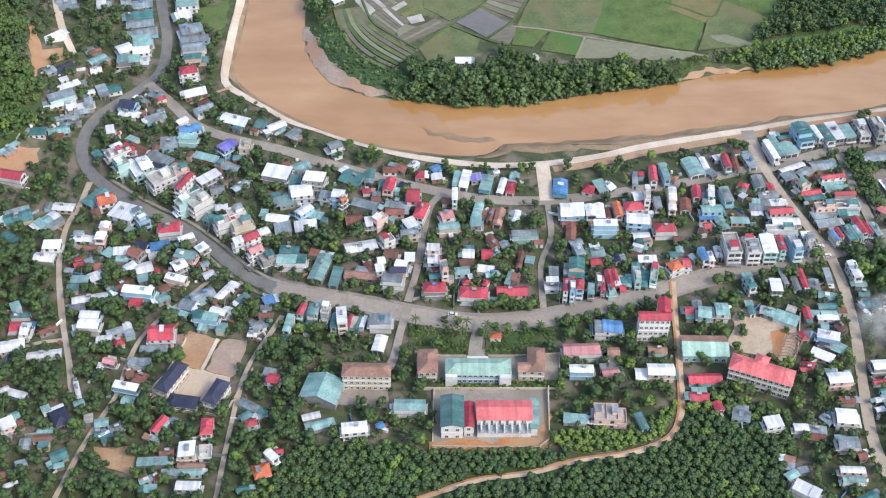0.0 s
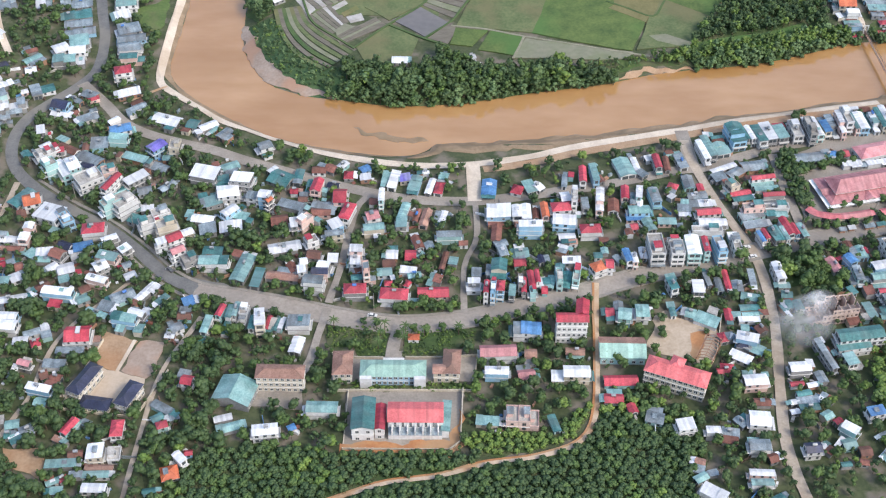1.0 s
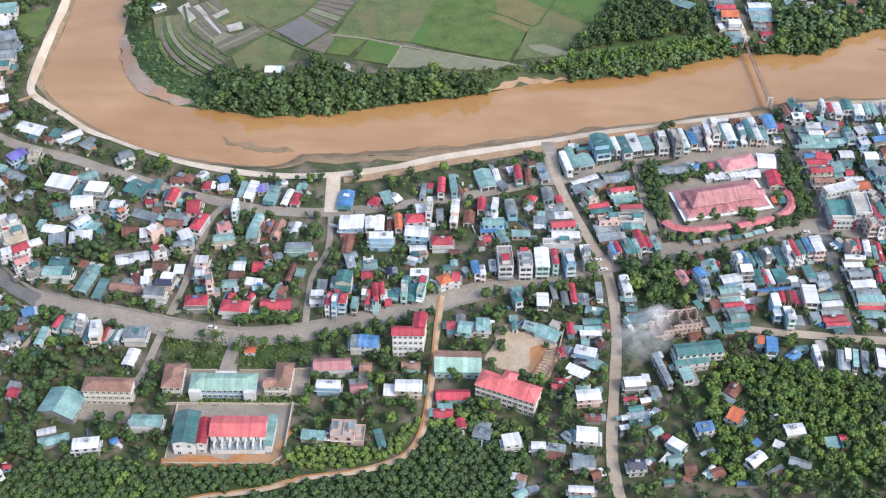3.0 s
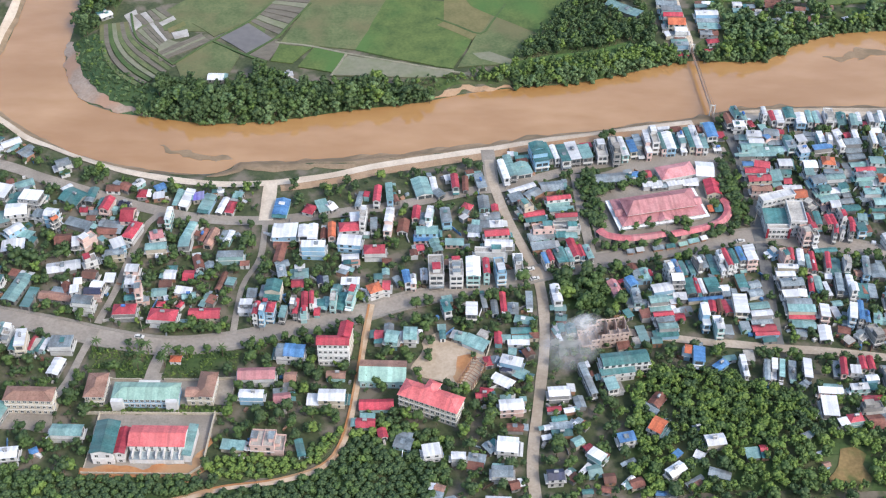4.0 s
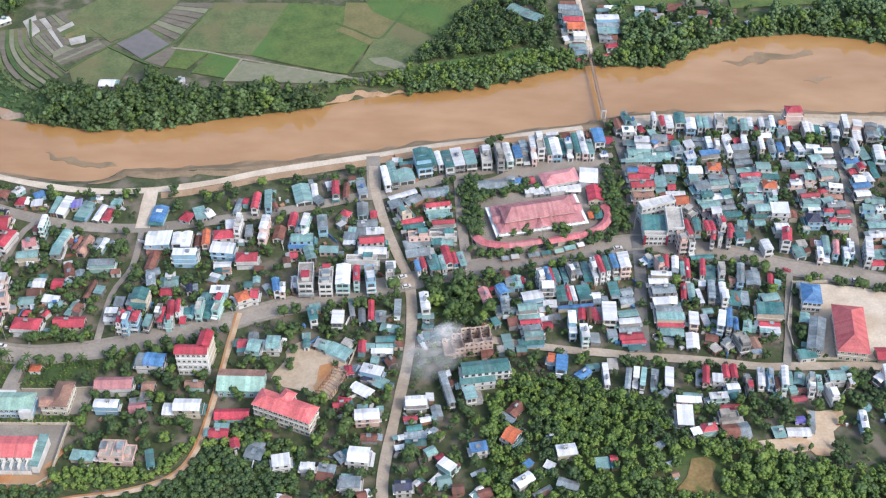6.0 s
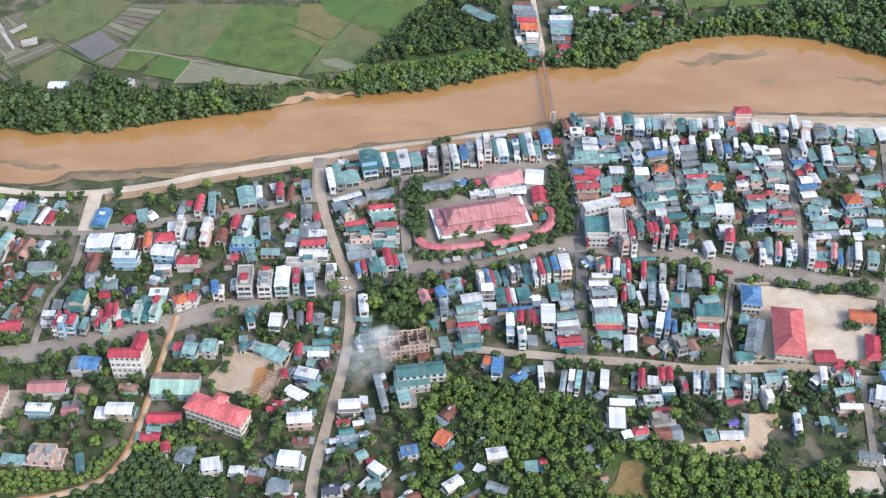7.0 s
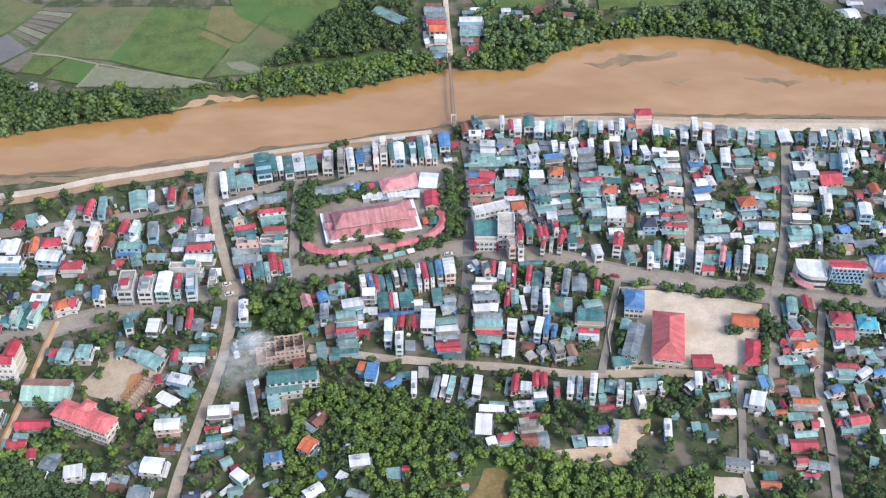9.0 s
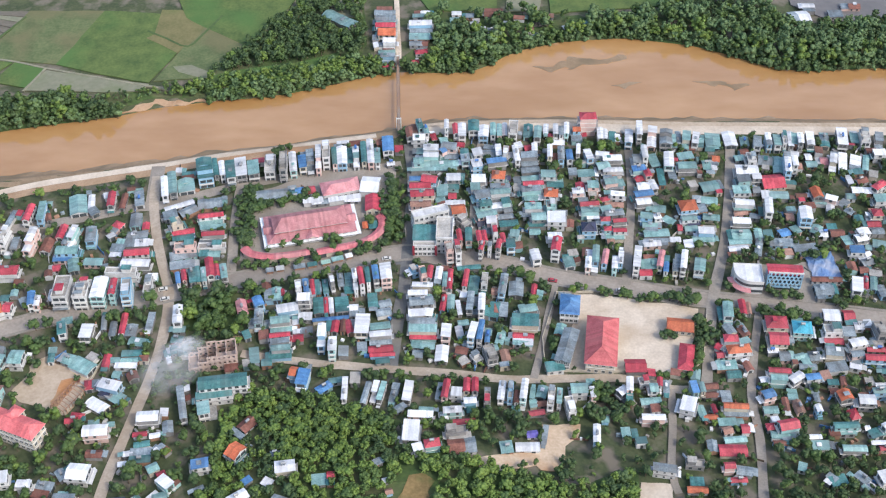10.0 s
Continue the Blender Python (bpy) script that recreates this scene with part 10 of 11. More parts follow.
def scatter(ring, step, jitter=0.45):
    p = np.array(ring)
    out = []
    for j, y in enumerate(np.arange(p[:, 1].min(), p[:, 1].max(), step * 0.87)):
        for x in np.arange(p[:, 0].min(), p[:, 0].max(), step):
            out.append((x + (j % 2) * step / 2 + (rng.random() - 0.5) * 2 * jitter * step, y + (rng.random() - 0.5) * 2 * jitter * step))
    out = np.array(out)
    return out[inside(out[:, 0], out[:, 1], [tuple(r) for r in ring])]


taken = []
fill_gaps()
HOUSE_AT = np.concatenate([HOUSE_AT, np.array(sheds)])
HC, HS = np.cos(np.radians(HOUSE_AT[:, 4])), np.sin(np.radians(HOUSE_AT[:, 4]))
for name, ring in WOODS.items():
    wood = Wood()
    bank = name.startswith("bank")
    step, lo, hi, jit = {"orchard": (3.8, 1.9, 2.6, 0.24), "office_hedge": (1.9, 0.9, 1.5, 0.4), "slope_scrub": (2.5, 0.7, 1.6, 0.48), "orchard_young": (3.0, 1.5, 2.0, 0.25), "knoll": (3.3, 1.8, 3.1, 0.45), "forest": (4.7, 2.8, 4.4, 0.45), "grove": (6.5, 3.8, 5.2, 0.4), "bank_west": (3.7, 2.6, 5.4, 0.5), "bank_east": (4.0, 2.6, 4.2, 0.5), "bank_bamboo": (2.9, 1.8, 3.6, 0.5), "bank_scrub": (3.0, 0.8, 2.0, 0.5), "bank_far": (4.5, 2.6, 5.2, 0.5), "bank_corner": (4.6, 2.4, 4.2, 0.5), "market_hedge": (3.0, 2.2, 3.0, 0.3), "market_row": (3.4, 2.2, 3.2, 0.3)}.get(name, (4.2, 2.4, 4.1, 0.45))
    for x, y in scatter(ring, step, jit):
        z = height(x, y)
        if z < WATER_Z + 0.15 or gap(x, y) < (0.2 if "market" in name else 2.4 if bank else 0.8) or street_gap(x, y) < (0.3 if "market" in name else 1.2) or (inside(x, y, [tuple(r) for r in YARDS["hill_clearing"][1]]) and rng.random() < 0.97) or inside(x, y, [tuple(r) for r in YARDS["sand_bank_north"][1]]) or (name == "slope_scrub" and x < -9 and distance(np.array([x]), np.array([y]), NORTH_LINE)[0] < 6.0):
            continue
        n = noise.noise((x * 0.03, y * 0.03, 1.0))
        size = lo + (hi - lo) * rng.random()
        tint = 1 if n < -0.1 else 2
        if "market" in name:
            tint = 1 if rng.random() < 0.6 else 2
        elif "hedge" in name or (name == "knoll" and n > -0.25):
            tint = 2 if rng.random() < 0.6 else 3
        shore = bank and float(distance(np.array([x]), np.array([y]), NORTH_LINE)[0]) < 13
        if bank:
            tint = int(rng.choice([4, 4, 3, 2] if 150 < x < 262 else [4, 4, 2, 3] if x > 300 else [1, 4, 4, 2] if x > 262 else [1, 1, 2, 4])) if shore else int(rng.choice([1, 2, 4, 4] if x > 300 else [1, 1, 1, 2]))
            size *= 1.15 if shore else 1.0
            if name == "bank_bamboo":
                tint = int(rng.choice([3, 3, 4, 2])) if y > 0.24 * (x - 170) + 552 else int(rng.choice([4, 2, 1]))
        if name == "slope_scrub":
            tint = int(rng.choice([1, 1, 2, 4]))
        if name == "orchard_young":
            tint = 3 if rng.random() < 0.75 else 2
        elif name == "orchard":
            tint = int(rng.choice([1, 1, 2, 2, 3]) if n > 0.12 else rng.choice([1, 1, 1, 1, 2]))
        elif "market" not in name and rng.random() < (0.34 if name == "knoll" else 0.04 if bank else 0.05) + max(0, n) * (0.1 if bank else 0.35):
            tint = 3
        if bank and rng.random() < (0.75 if shore else 0.3):
            wood.add(x, y, z, size * 0.85, 0.6, TALL[rng.integers(3)], tint)
        else:
            wood.add(x, y, z, size, 0.1 if name in ("orchard", "orchard_young", "office_hedge", "slope_scrub") else 1.0, DOMES[rng.integers(4)] if "orchard" in name or (rng.random() < 0.25 and not bank) else SMALL[rng.integers(4)] if size < 2 else FINE[rng.integers(4)] if bank or name in ("knoll", "forest") else CROWNS[rng.integers(5)], tint)
        taken.append((x, y))
    word = {"orchard_young": ("orchard_trees", "bright green young orchard trees above the clay track", "orchard"), "orchard": ("orchard_trees", "rows of round dark green orchard trees on the slope", "orchard"), "knoll": ("hill_trees", "dense bright green trees covering the knoll", "trees"),
            "forest": ("forest_trees", "dense dark green forest on the hillside", "forest"), "market_hedge": ("hedge_trees", "thick green row of trees round the market", "trees"), "market_row": ("hedge_trees", "thick green row of trees round the market", "trees"), "slope_scrub": ("bank_shrubs", "low green scrub on the river slope", "shrubs"), "office_hedge": ("hedge_shrubs", "bright green hedge of shrubs behind the offices", "hedge"), "grove": ("grove_trees", "grove of broad dark green trees", "trees")}
    wood.make(*word.get(name, ("riverside_trees", "dense green trees and bamboo along the river bank", "trees")))

# shrubs and young bamboo hanging over the far water's edge
edge_wood = Wood()
for ax, ay in curve(NORTH_BANK, 2.1):
    for k in range(3):
        x, y = ax + rng.uniform(-1.2, 1.2), ay + rng.uniform(-1.6, 5.0)
        if x < -20:
            x, y = ax + rng.uniform(-0.8, 4.5), ay + rng.uniform(-1, 1)
        bare_bank = -70 < x < -12 and y > 529
        if rng.random() < (1.0 if bare_bank else 0.12) or 144 < x < 188 or abs(x - BRIDGE_ENDS[1][0]) < 3:
            continue
        edge_wood.add(x, y, max(height(x, y), WATER_Z), rng.uniform(1.8, 3.9), -0.2, SMALL[rng.integers(4)] if rng.random() < 0.62 else TALL[rng.integers(3)], int(rng.choice([1, 2, 4, 4, 1])))
edge_wood.make("bank_shrubs", "shrubs and young bamboo hanging over the water's edge", "shrubs")

# single trees of the town: streets, yards and gardens
TREE_PARTS = []
for k in range(6):
    me_t = trunk_shape(1.0, 0.09, 0)
    ob = me_t.make("trunk")
    v, f, q = (CROWNS + SMALL)[k]
    me = bpy.data.meshes.new("crown")
    me.from_pydata(v.tolist(), [], f.tolist() + q.tolist())
    me.materials.append(MATS[("leaf_dark", "leaf_mid", "leaf_mid", "leaf_dark", "leaf_light", "leaf_mid")[k]])
    me.polygons.foreach_set("use_smooth", [True] * len(f) + [False] * len(q))
    TREE_PARTS.append((ob.data, me))
    bpy.data.objects.remove(ob)


def tree(x, y, size, k, label="broad green shade tree between the houses", group="town trees"):
    z = height(x, y)
    base = new("tree")
    base.matrix_basis = pose(x, y, z, 0, 0, (x * 37) % 360)
    tagged(base, label, "tree", group)
    for name, me, h in (("trunk", TREE_PARTS[k][0], 0.0), ("crown", TREE_PARTS[k][1], size * 0.25)):
        ob = new(name, me)
        ob.parent = base
        ob.matrix_basis = Matrix.LocRotScale((0, 0, h), None, (size, size, size * (0.85 if name == "crown" else 0.7)))
    taken.append((x, y))


main = curve(STREETS["main_street"][2][9:], 9.0)
for k, (x, y) in enumerate(main[1:-1]):
    tx, ty = main[k + 2][0] - main[k][0], main[k + 2][1] - main[k][1]
    n = math.hypot(tx, ty)
    for sg in (-1, 1):
        if rng.random() < (0.75 if sg < 0 and 0 < x < 140 else 0.5):
            px, py = x - sg * ty / n * -8.2, y + sg * tx / n * -8.2
            if gap(px, py) > 0.6 and not any(abs(px - a) + abs(py - b) < 4 for a, b in taken[-30:]):
                tree(px, py, rng.uniform(2.0, 3.2), int(rng.integers(5)), "round clipped street tree beside the main street", "street trees")
for x, y, size in BIG_TREES:
    if street_gap(x, y) > -2.6 and gap(x, y) > -0.5:
        tree(x, y, size, int(rng.choice([0, 1, 2, 3])), "large rounded dark green shade tree")
for x, y in TREE_SPOTS:
    tree(x, y, rng.uniform(2.6, 4.0), int(rng.integers(4)))

# the green between the houses
EDGE = [(-225, 262), (560, 268), (590, 540), (440, 535), (200, 505), (100, 470), (0, 470), (-60, 500), (-105, 560), (-110, 640), (-250, 640)]
garden, singles = Wood(), 0
bare = [[tuple(r) for r in ring] for n, (m, ring) in YARDS.items()] + [[tuple(r) for r in ring] for ring in GARDEN_BEDS]
woods = [[tuple(r) for r in ring] for ring in WOODS.values()]
spots = scatter(EDGE, 4.3, 0.5)
rng.shuffle(spots)
wet = land(spots[:, 0], spots[:, 1]) < -0.6
inw = np.any([inside(spots[:, 0], spots[:, 1], r) for r in woods], axis=0)
inb = np.any([inside(spots[:, 0], spots[:, 1], r) for r in bare], axis=0)
for (x, y), a, b, c in zip(spots, wet, inw, inb):
    if a or b or c:
        continue
    g, sgap = gap(x, y), street_gap(x, y)
    n = noise.noise((x * 0.02, y * 0.02, 7.0))
    if 140 < x < 600 and distance(np.array([x]), np.array([y]), STREETS["embankment_east" if x > 293 else "embankment"][2])[0] < (12.0 if x > 293 else 10.0) and rng.random() < (1.0 if x > 293 else 0.9):
        continue
    if g < 0.5 or sgap < 1.0 or rng.random() < (0.0 if x < -40 and y < 420 else 0.26 - n * 0.6):
        continue
    size = min(rng.uniform(2.0, 5.0) if x < -40 and y < 420 else rng.uniform(1.4, 3.9), 1.3 + g * 0.9, 0.9 + sgap * 0.9)
    if size < 1.0:
        continue
    if size > 2.6 and singles < 55 and y < 470:
        tree(x, y, size, int(rng.integers(5)))
        singles += 1
    else:
        garden.add(x, y, height(x, y), size, 0.2 + 0.3 * size, (CROWNS[rng.integers(5)] if size > 2.7 else SMALL[rng.integers(4)]), int(rng.choice([1, 1, 1, 1, 1, 2] if x < -40 else [1, 1, 2, 2, 1, 1, 2, 1, 1, 3])))
garden.make("garden_trees", "small trees, shrubs and bananas between the houses", "trees")


def palm(x, y):
    base = new("palm_tree")
    base.matrix_basis = pose(x, y, height(x, y), 0, 0, (x * 53) % 360)
    tagged(base, "tall feathery palm beside the drive", "palm tree", "palms of the garden")
    s = Shape("bark")
    s.tube(0, 0, -0.3, 6.5, 0.22, 0.14, "bark", 7)
    s.make("trunk", base)
    s = Shape("leaf_mid")
    for k in range(11):
        a = 2 * math.pi * k / 11 + 0.2 * (k % 3)
        up = 0.9 if k % 2 else 0.3
        pts = [(math.cos(a) * r, math.sin(a) * r, 6.5 + up * r * 0.6 - 0.22 * r * r) for r in (0.0, 0.9, 1.8, 2.7)]
        sx, sy = -math.sin(a) * 0.28, math.cos(a) * 0.28
        for (p, q), wa, wb in zip(zip(pts, pts[1:]), (0.5, 1.0, 0.8), (1.0, 0.8, 0.1)):
            s.face([(p[0] + sx * wa, p[1] + sy * wa, p[2] - 0.15), p, q, (q[0] + sx * wb, q[1] + sy * wb, q[2] - 0.15)], "leaf_mid")
            s.face([p, (p[0] - sx * wa, p[1] - sy * wa, p[2] - 0.15), (q[0] - sx * wb, q[1] - sy * wb, q[2] - 0.15), q], "leaf_mid")
    s.make("fronds", base)


for x, y in PALM_SPOTS:
    palm(x, y)
# clipped garden before the offices
hedge = Wood()
for x, y in scatter([tuple(r) for r in GARDEN_BEDS[0]], 1.7, 0.25) .tolist() + scatter([tuple(r) for r in GARDEN_BEDS[1]], 1.7, 0.25).tolist():
    row = math.sin(x * 0.55) + math.sin(y * 0.6)
    if row > -0.9:
        hedge.add(x, y, height(x, y), rng.uniform(0.7, 1.2), -0.1, SMALL[rng.integers(4)], int(rng.choice([1, 2, 3])))
hedge.make("garden_hedges", "clipped low hedges and shrubs in garden beds", "hedges")


# ---- bridge, walls, paths, poles and cars ----
(bx0, by0), (bx1, by1) = BRIDGE_ENDS
span, turn = math.hypot(bx1 - bx0, by1 - by0), math.degrees(math.atan2(by1 - by0, bx1 - bx0))
bridge = new("suspension_bridge")
bridge.matrix_basis = pose(bx0, by0, 1.2, 0, 0, turn)
tagged(bridge, "narrow suspension footbridge over the muddy river", "bridge")
s = Shape("concrete")
s.box(-8, -0.6, -0.3, span + 8, 0.6, 0.0, "bare_earth")
s.make("deck", bridge)
for sg in (-1, 1):
    s = Shape("steel")
    s.box(-8, sg * 0.64 - 0.04, 0.95, span + 8, sg * 0.64 + 0.04, 1.03, "dark_metal")
    for k in range(int(span / 2.5) + 6):
        s.box(-7.5 + 2.5 * k - 0.04, sg * 0.64 - 0.03, 0, -7.5 + 2.5 * k + 0.03, sg * 0.64 + 0.03, 1.0, "dark_metal", "b")
    s.make("railing", bridge)
    s = Shape("dark_metal")
    pts = [(-9, 0.2)] + [(span * k / 20, 1.3 + 3.6 * (2 * k / 20 - 1) ** 2) for k in range(21)] + [(span + 9, 0.2)]
    for (xa, za), (xb, zb) in zip(pts, pts[1:]):
        s.face([(xa, sg * 0.85 - 0.07, za), (xb, sg * 0.85 - 0.07, zb), (xb, sg * 0.85 + 0.07, zb + 0.1), (xa, sg * 0.85 + 0.07, za + 0.1)], "dark_metal")
        s.face([(xa, sg * 0.85 + 0.07, za + 0.1), (xb, sg * 0.85 + 0.07, zb + 0.1), (xb, sg * 0.85 + 0.07, zb), (xa, sg * 0.85 - 0.07, za)], "dark_metal")
    cable = s.make("cable", bridge)
    for k in range(1, 20):
        s = Shape("dark_metal")
        s.box(span * k / 20 - 0.03, sg * 0.83 - 0.03, 0, span * k / 20 + 0.03, sg * 0.83 + 0.03, 1.3 + 3.6 * (2 * k / 20 - 1) ** 2, "dark_metal", "tb")
        s.make("hanger", cable, "thin steel hanger rod")
for xx in (0, span):
    s = Shape("trim_white")
    for sg in (-1, 1):
        s.box(xx - 0.3, sg * 1.1 - 0.22, -5, xx + 0.3, sg * 1.1 + 0.22, 4.6, "trim_white")
    s.box(xx - 0.28, -0.9, 4.0, xx + 0.28, 0.9, 4.4, "trim_white")
    s.make("tower", bridge, "white concrete portal tower")

for pts in COMPOUND_WALLS:
    base = new("boundary_wall")
    tagged(base, "plain cream boundary wall with pillars", "wall", kind="structure")
    for (ax, ay), (cx, cy) in zip(pts, pts[1:]):
        L, a = math.hypot(cx - ax, cy - ay), math.degrees(math.atan2(cy - ay, cx - ax))
        s = Shape("wall_cream")
        s.box(0, -0.12, -0.5, L, 0.12, 1.2, "wall_cream", "b")
        s.box(0, -0.18, 1.2, L, 0.18, 1.3, "wall_cream", "b")
        for k in range(int(L / 3) + 1):
            s.box(3 * k - 0.2, -0.2, -0.5, 3 * k + 0.2, 0.2, 1.5, "wall_cream", "b")
        ob = s.make("wall_run", base)
        ob.matrix_basis = pose(ax, ay, height(ax, ay), 0, 0, a)
for k, pts in enumerate(BUNDS):
    strip("field_path", pts, 1.3, 0.75 + 0.01 * k, "bund" if k < 2 else "crop_dark", "narrow raised path between the fields", "path", kerb=0.5)


def pole(x, y, angle):
    base = new("utility_pole")
    base.matrix_basis = pose(x, y, height(x, y), 0, 0, angle)
    tagged(base, "tall grey concrete utility pole with cross arms", "utility pole", "poles along the main street")
    s = Shape("concrete")
    s.tube(0, 0, -0.5, 9.5, 0.2, 0.12, "concrete", 8)
    s.make("post", base)
    for z in (8.4, 9.1):
        s = Shape("dark_metal")
        s.box(-0.06, -1.0, z, 0.06, 1.0, z + 0.14, "dark_metal")
        for dy in (-0.9, 0.0, 0.9):
            s.tube(0, dy, z + 0.14, z + 0.4, 0.06, 0.05, "trim_white", 6)
        s.make("cross_arm", base)


for k, (x, y) in enumerate(main[2:-2:4]):
    nx_, ny_ = main[4 * k + 3][0] - x, main[4 * k + 3][1] - y
    n = math.hypot(nx_, ny_)
    px, py = x - ny_ / n * 7.4, y + nx_ / n * 7.4
    if gap(px, py) > 0.4:
        pole(px, py, math.degrees(math.atan2(ny_, nx_)))


def car(x, y, z, angle, paint):
    base = new("car")
    base.matrix_basis = pose(x, y, z, 0, 0, angle)
    tagged(base, f"{paint.split('_')[-1]} car standing on the street", "car", "cars on the streets")
    s = Shape(paint)
    s.box(-2.1, -0.85, 0.35, 2.1, 0.85, 0.85, paint)
    a = [(-1.7, -0.8, 0.85), (1.0, -0.8, 0.85), (1.0, 0.8, 0.85), (-1.7, 0.8, 0.85)]
    b = [(-1.3, -0.65, 1.42), (0.4, -0.65, 1.42), (0.4, 0.65, 1.42), (-1.3, 0.65, 1.42)]
    for k in range(4):
        j = (k + 1) % 4
        s.face([a[k], a[j], b[j], b[k]], "window_glass")
    s.face(b, paint)
    s.make("body", base)
    for wx in (-1.3, 1.3):
        for wy in (-0.8, 0.8):
            s = Shape("dark_metal")
            ring = [(wx + 0.33 * math.cos(t), 0.33 + 0.33 * math.sin(t)) for t in [2 * math.pi * q / 10 for q in range(10)]]
            for (p, q), (r, t) in zip(ring, ring[1:] + ring[:1]):
                s.face([(p, wy - 0.1, q), (r, wy - 0.1, t), (r, wy + 0.1, t), (p, wy + 0.1, q)], "dark_metal")
            s.face([(p, wy - 0.1, q) for p, q in ring], "dark_metal")
            s.face([(p, wy + 0.1, q) for p, q in ring[::-1]], "dark_metal")
            s.make("wheel", base)


crng = random.Random(8)
for k in range(9):
    i = crng.randrange(4, len(main) - 4)
    x, y = main[i]
    tx, ty = main[i + 1][0] - x, main[i + 1][1] - y
    n, sg = math.hypot(tx, ty), crng.choice((-1, 1))
    car(x - sg * ty / n * 3.2, y + sg * tx / n * 3.2, 0.24, math.degrees(math.atan2(ty, tx)), crng.choice(["wall_white", "car_paint", "roof_red", "trim_white", "steel"]))

# bare timber roof frame in the school yard
x, y, L, W, angle = SITES["roof_frame"]
base = new("roof_frame")
base.matrix_basis = pose(x, y, 0, 0, 0, angle)
tagged(base, "open timber roof frame of an unfinished shed", "roof frame")
for k in range(9):
    xx = -L / 2 + k * L / 8
    s = Shape("wall_brick")
    for sg in (-1, 1):
        s.box(xx - 0.12, sg * W / 2 - 0.12, -0.3, xx + 0.12, sg * W / 2 + 0.12, 3.0, "wall_brick", "b")
        s.slab([(xx - 0.12, sg * W / 2, 3.1), (xx + 0.12, sg * W / 2, 3.1), (xx + 0.12, 0, 4.4), (xx - 0.12, 0, 4.4)], 0.2, "wall_brick")
    s.make("truss", base)
for yy in (-W / 2, 0, W / 2):
    s = Shape("wall_brick")
    z = 4.4 if yy == 0 else 3.0
    s.box(-L / 2, yy - 0.12, z, L / 2, yy + 0.12, z + 0.2, "wall_brick")
    s.make("beam", base)

# crates, tarpaulins, wood piles and low garden walls round the houses
clutter, krng = Shape("wall_grey"), random.Random(21)
for cx, cy, L, W, a in HOUSE_AT[:1050:1].tolist():
    for _ in range(2):
        r, t = max(L, W) * krng.uniform(0.5, 0.85), krng.uniform(0, 6.283)
        x, y = cx + r * math.cos(t), cy + r * math.sin(t)
        if gap(x, y) < 0.3 or street_gap(x, y) < 0.3 or y > 560:
            continue
        z, w, d, h = height(x, y), krng.uniform(0.4, 1.3), krng.uniform(0.3, 0.9), krng.uniform(0.4, 1.6)
        if krng.random() < 0.25:
            w, d, h = krng.uniform(2.0, 4.0), 0.12, krng.uniform(1.0, 1.7)
        c, s_ = math.cos(t), math.sin(t)
        n = len(clutter.v)
        clutter.box(-w, -d, -0.3, w, d, h, krng.choice(["wall_grey", "wall_white", "roof_maroon", "roof_blue", "roof_grey", "wall_brick", "roof_slab", "roof_white", "bark"]), "b")
        clutter.v[n:] = [(x + px * c - py * s_, y + px * s_ + py * c, z + pz) for px, py, pz in clutter.v[n:]]
tagged(clutter.make("yard_clutter"), "crates, wood piles, tarpaulins and low walls between houses", "clutter", kind="stuff")

# blue sheet spread over a heap beside the screened block
x, y, L, W, angle = SITES["lattice_block"]
trng = random.Random(4)
s, nu, nv = Shape("tank_blue"), 10, 8
ring = [[((u / nu - 0.5) * 13 + trng.uniform(-0.3, 0.3), (v / nv - 0.5) * 17 + trng.uniform(-0.3, 0.3), 0.5 + trng.uniform(0, 0.5) + 1.0 * math.sin(math.pi * u / nu) * math.sin(math.pi * v / nv)) for v in range(nv + 1)] for u in range(nu + 1)]
for u in range(nu):
    for v in range(nv):
        s.face([ring[u][v], ring[u + 1][v], ring[u + 1][v + 1], ring[u][v + 1]], "tarpaulin")
rim = [ring[u][0] for u in range(nu + 1)] + [ring[nu][v] for v in range(1, nv + 1)] + [ring[u][nv] for u in range(nu - 1, -1, -1)] + [ring[0][v] for v in range(nv - 1, 0, -1)]
for p, q in zip(rim, rim[1:] + rim[:1]):
    s.face([(p[0], p[1], -0.1), (q[0], q[1], -0.1), q, p], "tarpaulin")
sheet_ob = s.make("tarpaulin")
tx, ty = TARP_AT
sheet_ob.matrix_basis = pose(tx, ty, height(tx, ty) + 0.2, 0, 0, 4)
tagged(sheet_ob, "heap covered by a faded blue tarpaulin in the yard", "tarpaulin")


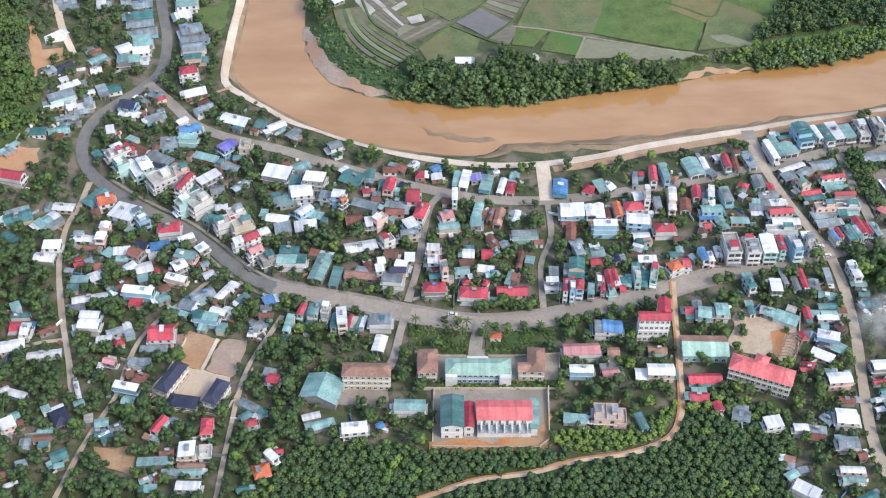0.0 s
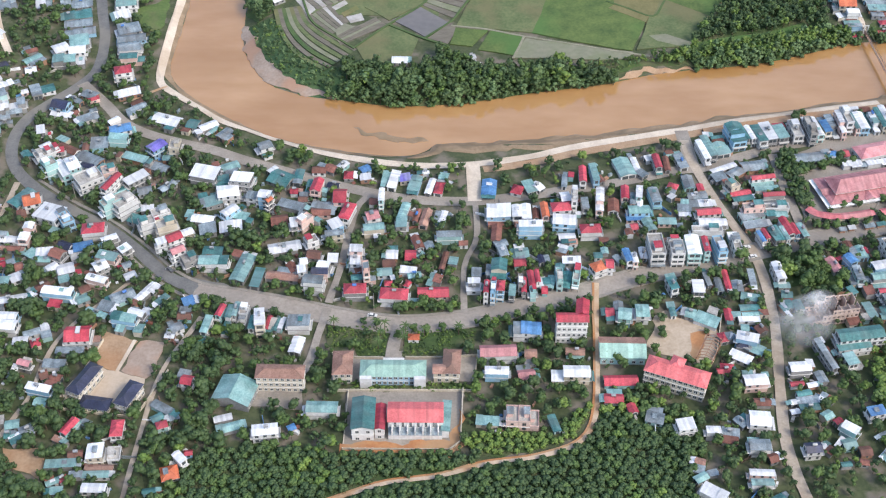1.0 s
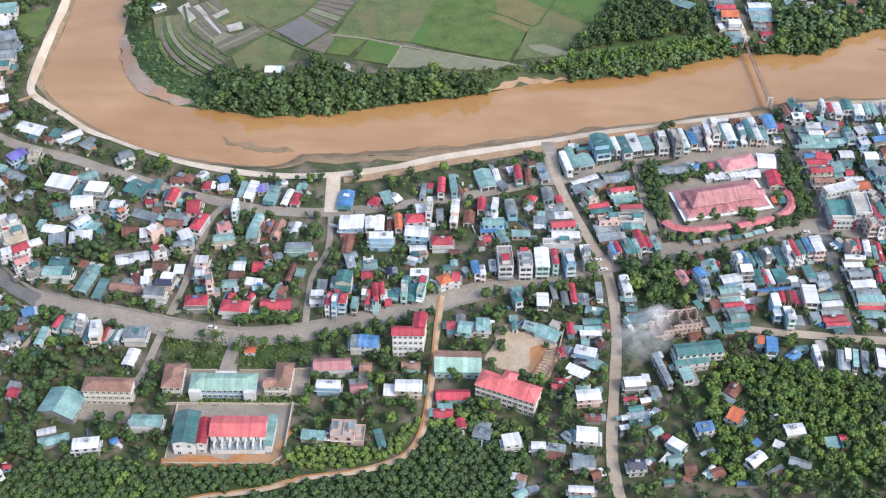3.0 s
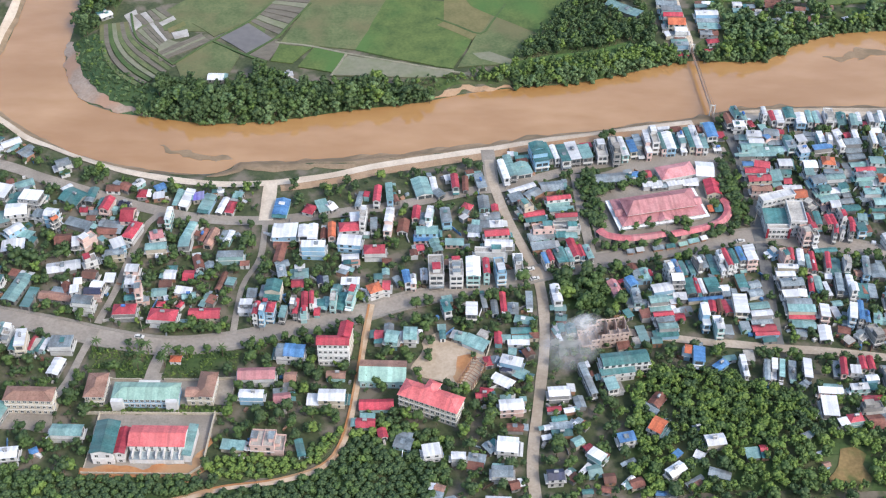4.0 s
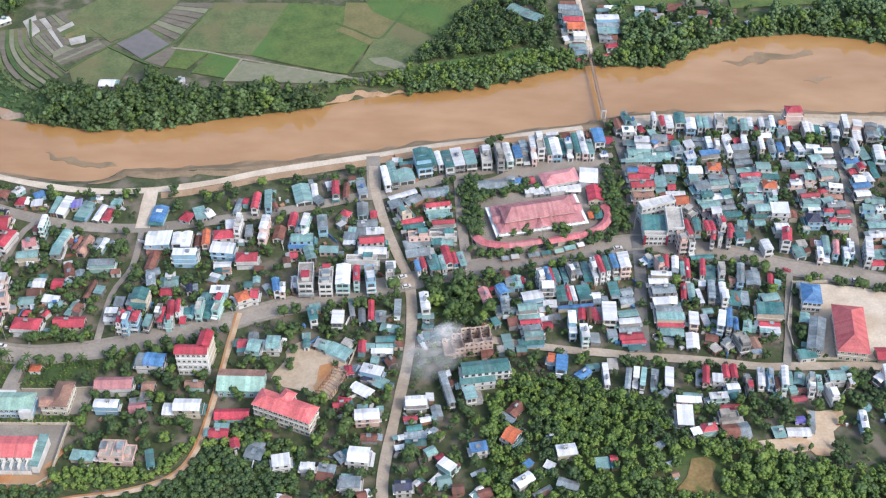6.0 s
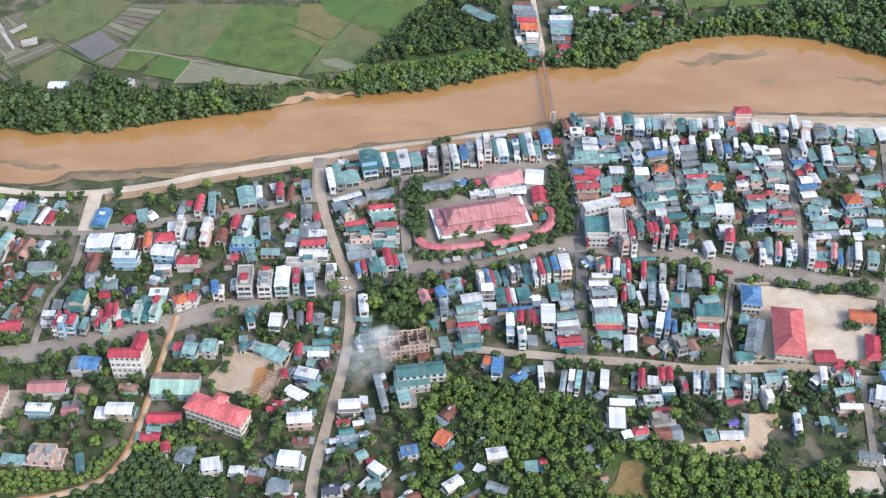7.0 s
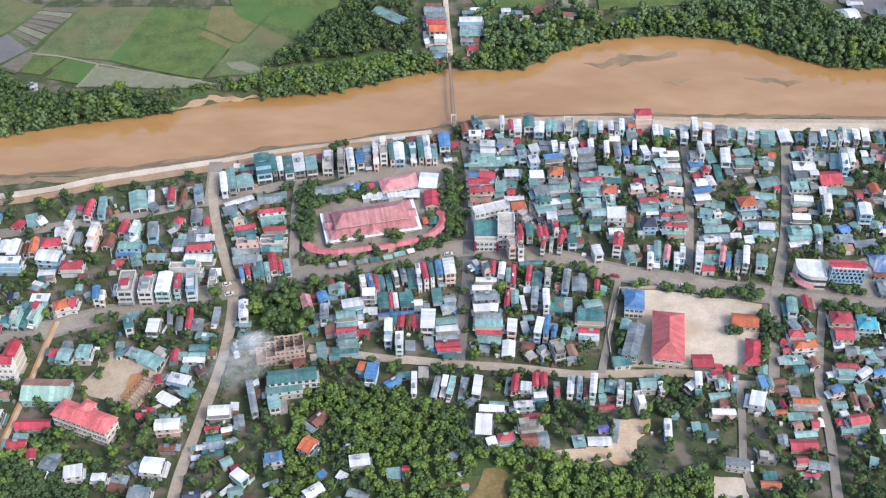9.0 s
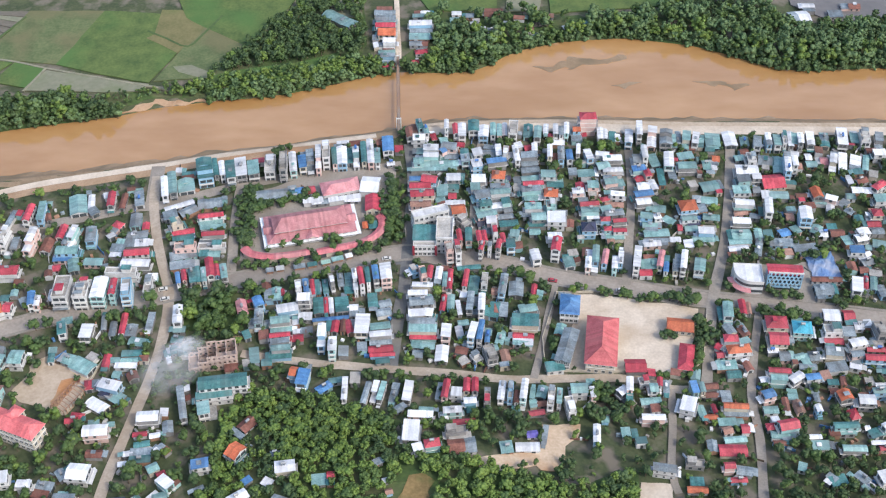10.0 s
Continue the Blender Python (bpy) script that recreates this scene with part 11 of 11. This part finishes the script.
# ---- smoke over the ruin ----
def smoke_material():
    m = bpy.data.materials.new("smoke")
    m.use_nodes = True
    n, l = m.node_tree.nodes, m.node_tree.links
    n.remove(n["Principled BSDF"])
    co, ball, tex, rng_, mul, mix, thin, fog = (n.new("ShaderNode" + k) for k in ("TexCoord", "TexGradient", "TexNoise", "MapRange", "Math", "MixShader", "BsdfTransparent", "BsdfDiffuse"))
    glow, lit = n.new("ShaderNodeBsdfTranslucent"), n.new("ShaderNodeAddShader")
    glow.inputs["Color"].default_value = (0.2, 0.2, 0.2, 1)
    ball.gradient_type, mul.operation, mul.use_clamp = "SPHERICAL", "MULTIPLY", True
    tex.inputs["Scale"].default_value, tex.inputs["Detail"].default_value = 1.4, 3.0
    rng_.inputs["From Min"].default_value, rng_.inputs["From Max"].default_value, rng_.inputs["To Max"].default_value = 0.2, 0.75, 1.05
    fog.inputs["Color"].default_value = (0.78, 0.78, 0.78, 1)
    l.new(co.outputs["Object"], ball.inputs["Vector"])
    l.new(co.outputs["Object"], tex.inputs["Vector"])
    l.new(tex.outputs["Fac"], rng_.inputs["Value"])
    l.new(rng_.outputs["Result"], mul.inputs[0])
    l.new(ball.outputs["Fac"], mul.inputs[1])
    l.new(mul.outputs[0], mix.inputs["Fac"])
    l.new(thin.outputs[0], mix.inputs[1])
    l.new(fog.outputs[0], lit.inputs[0])
    l.new(glow.outputs[0], lit.inputs[1])
    l.new(lit.outputs[0], mix.inputs[2])
    l.new(mix.outputs[0], n["Material Output"].inputs["Surface"])
    MATS["smoke"] = m


smoke_material()
plume = new("smoke_plume")
plume.matrix_basis = pose(206.0, 361.0, 5.0)
tagged(plume, "thin white smoke drifting over the roofless building", "smoke")
for px, py, pz, rx, ry, rz, turn in ((1, 2, 6, 12, 7, 4, 10), (-4, -7, 3, 17, 13, 3, 40), (4, 3, 9, 8, 5, 3, 20), (2, 1, 11, 6, 4.5, 2, 60)):
    verts, faces, n = [], [], 18
    for j in range(n + 1):
        for i in range(n + 1):
            u, v = 2 * i / n - 1, 2 * j / n - 1
            verts.append((u, v, 0.5 * (1 - 0.5 * (u * u + v * v)) + 0.18 * noise.noise((u * 2 + px, v * 2, pz))))
    for j in range(n):
        for i in range(n):
            faces.append((j * (n + 1) + i, j * (n + 1) + i + 1, (j + 1) * (n + 1) + i + 1, (j + 1) * (n + 1) + i))
    ob = mesh_object("billow", verts, faces, ["smoke"], smooth=True, parent=plume)
    ob.matrix_basis = Matrix.Translation((px, py, pz)) @ Matrix.Rotation(radians(turn), 4, "Z") @ Matrix.Diagonal((rx, ry, rz, 1))
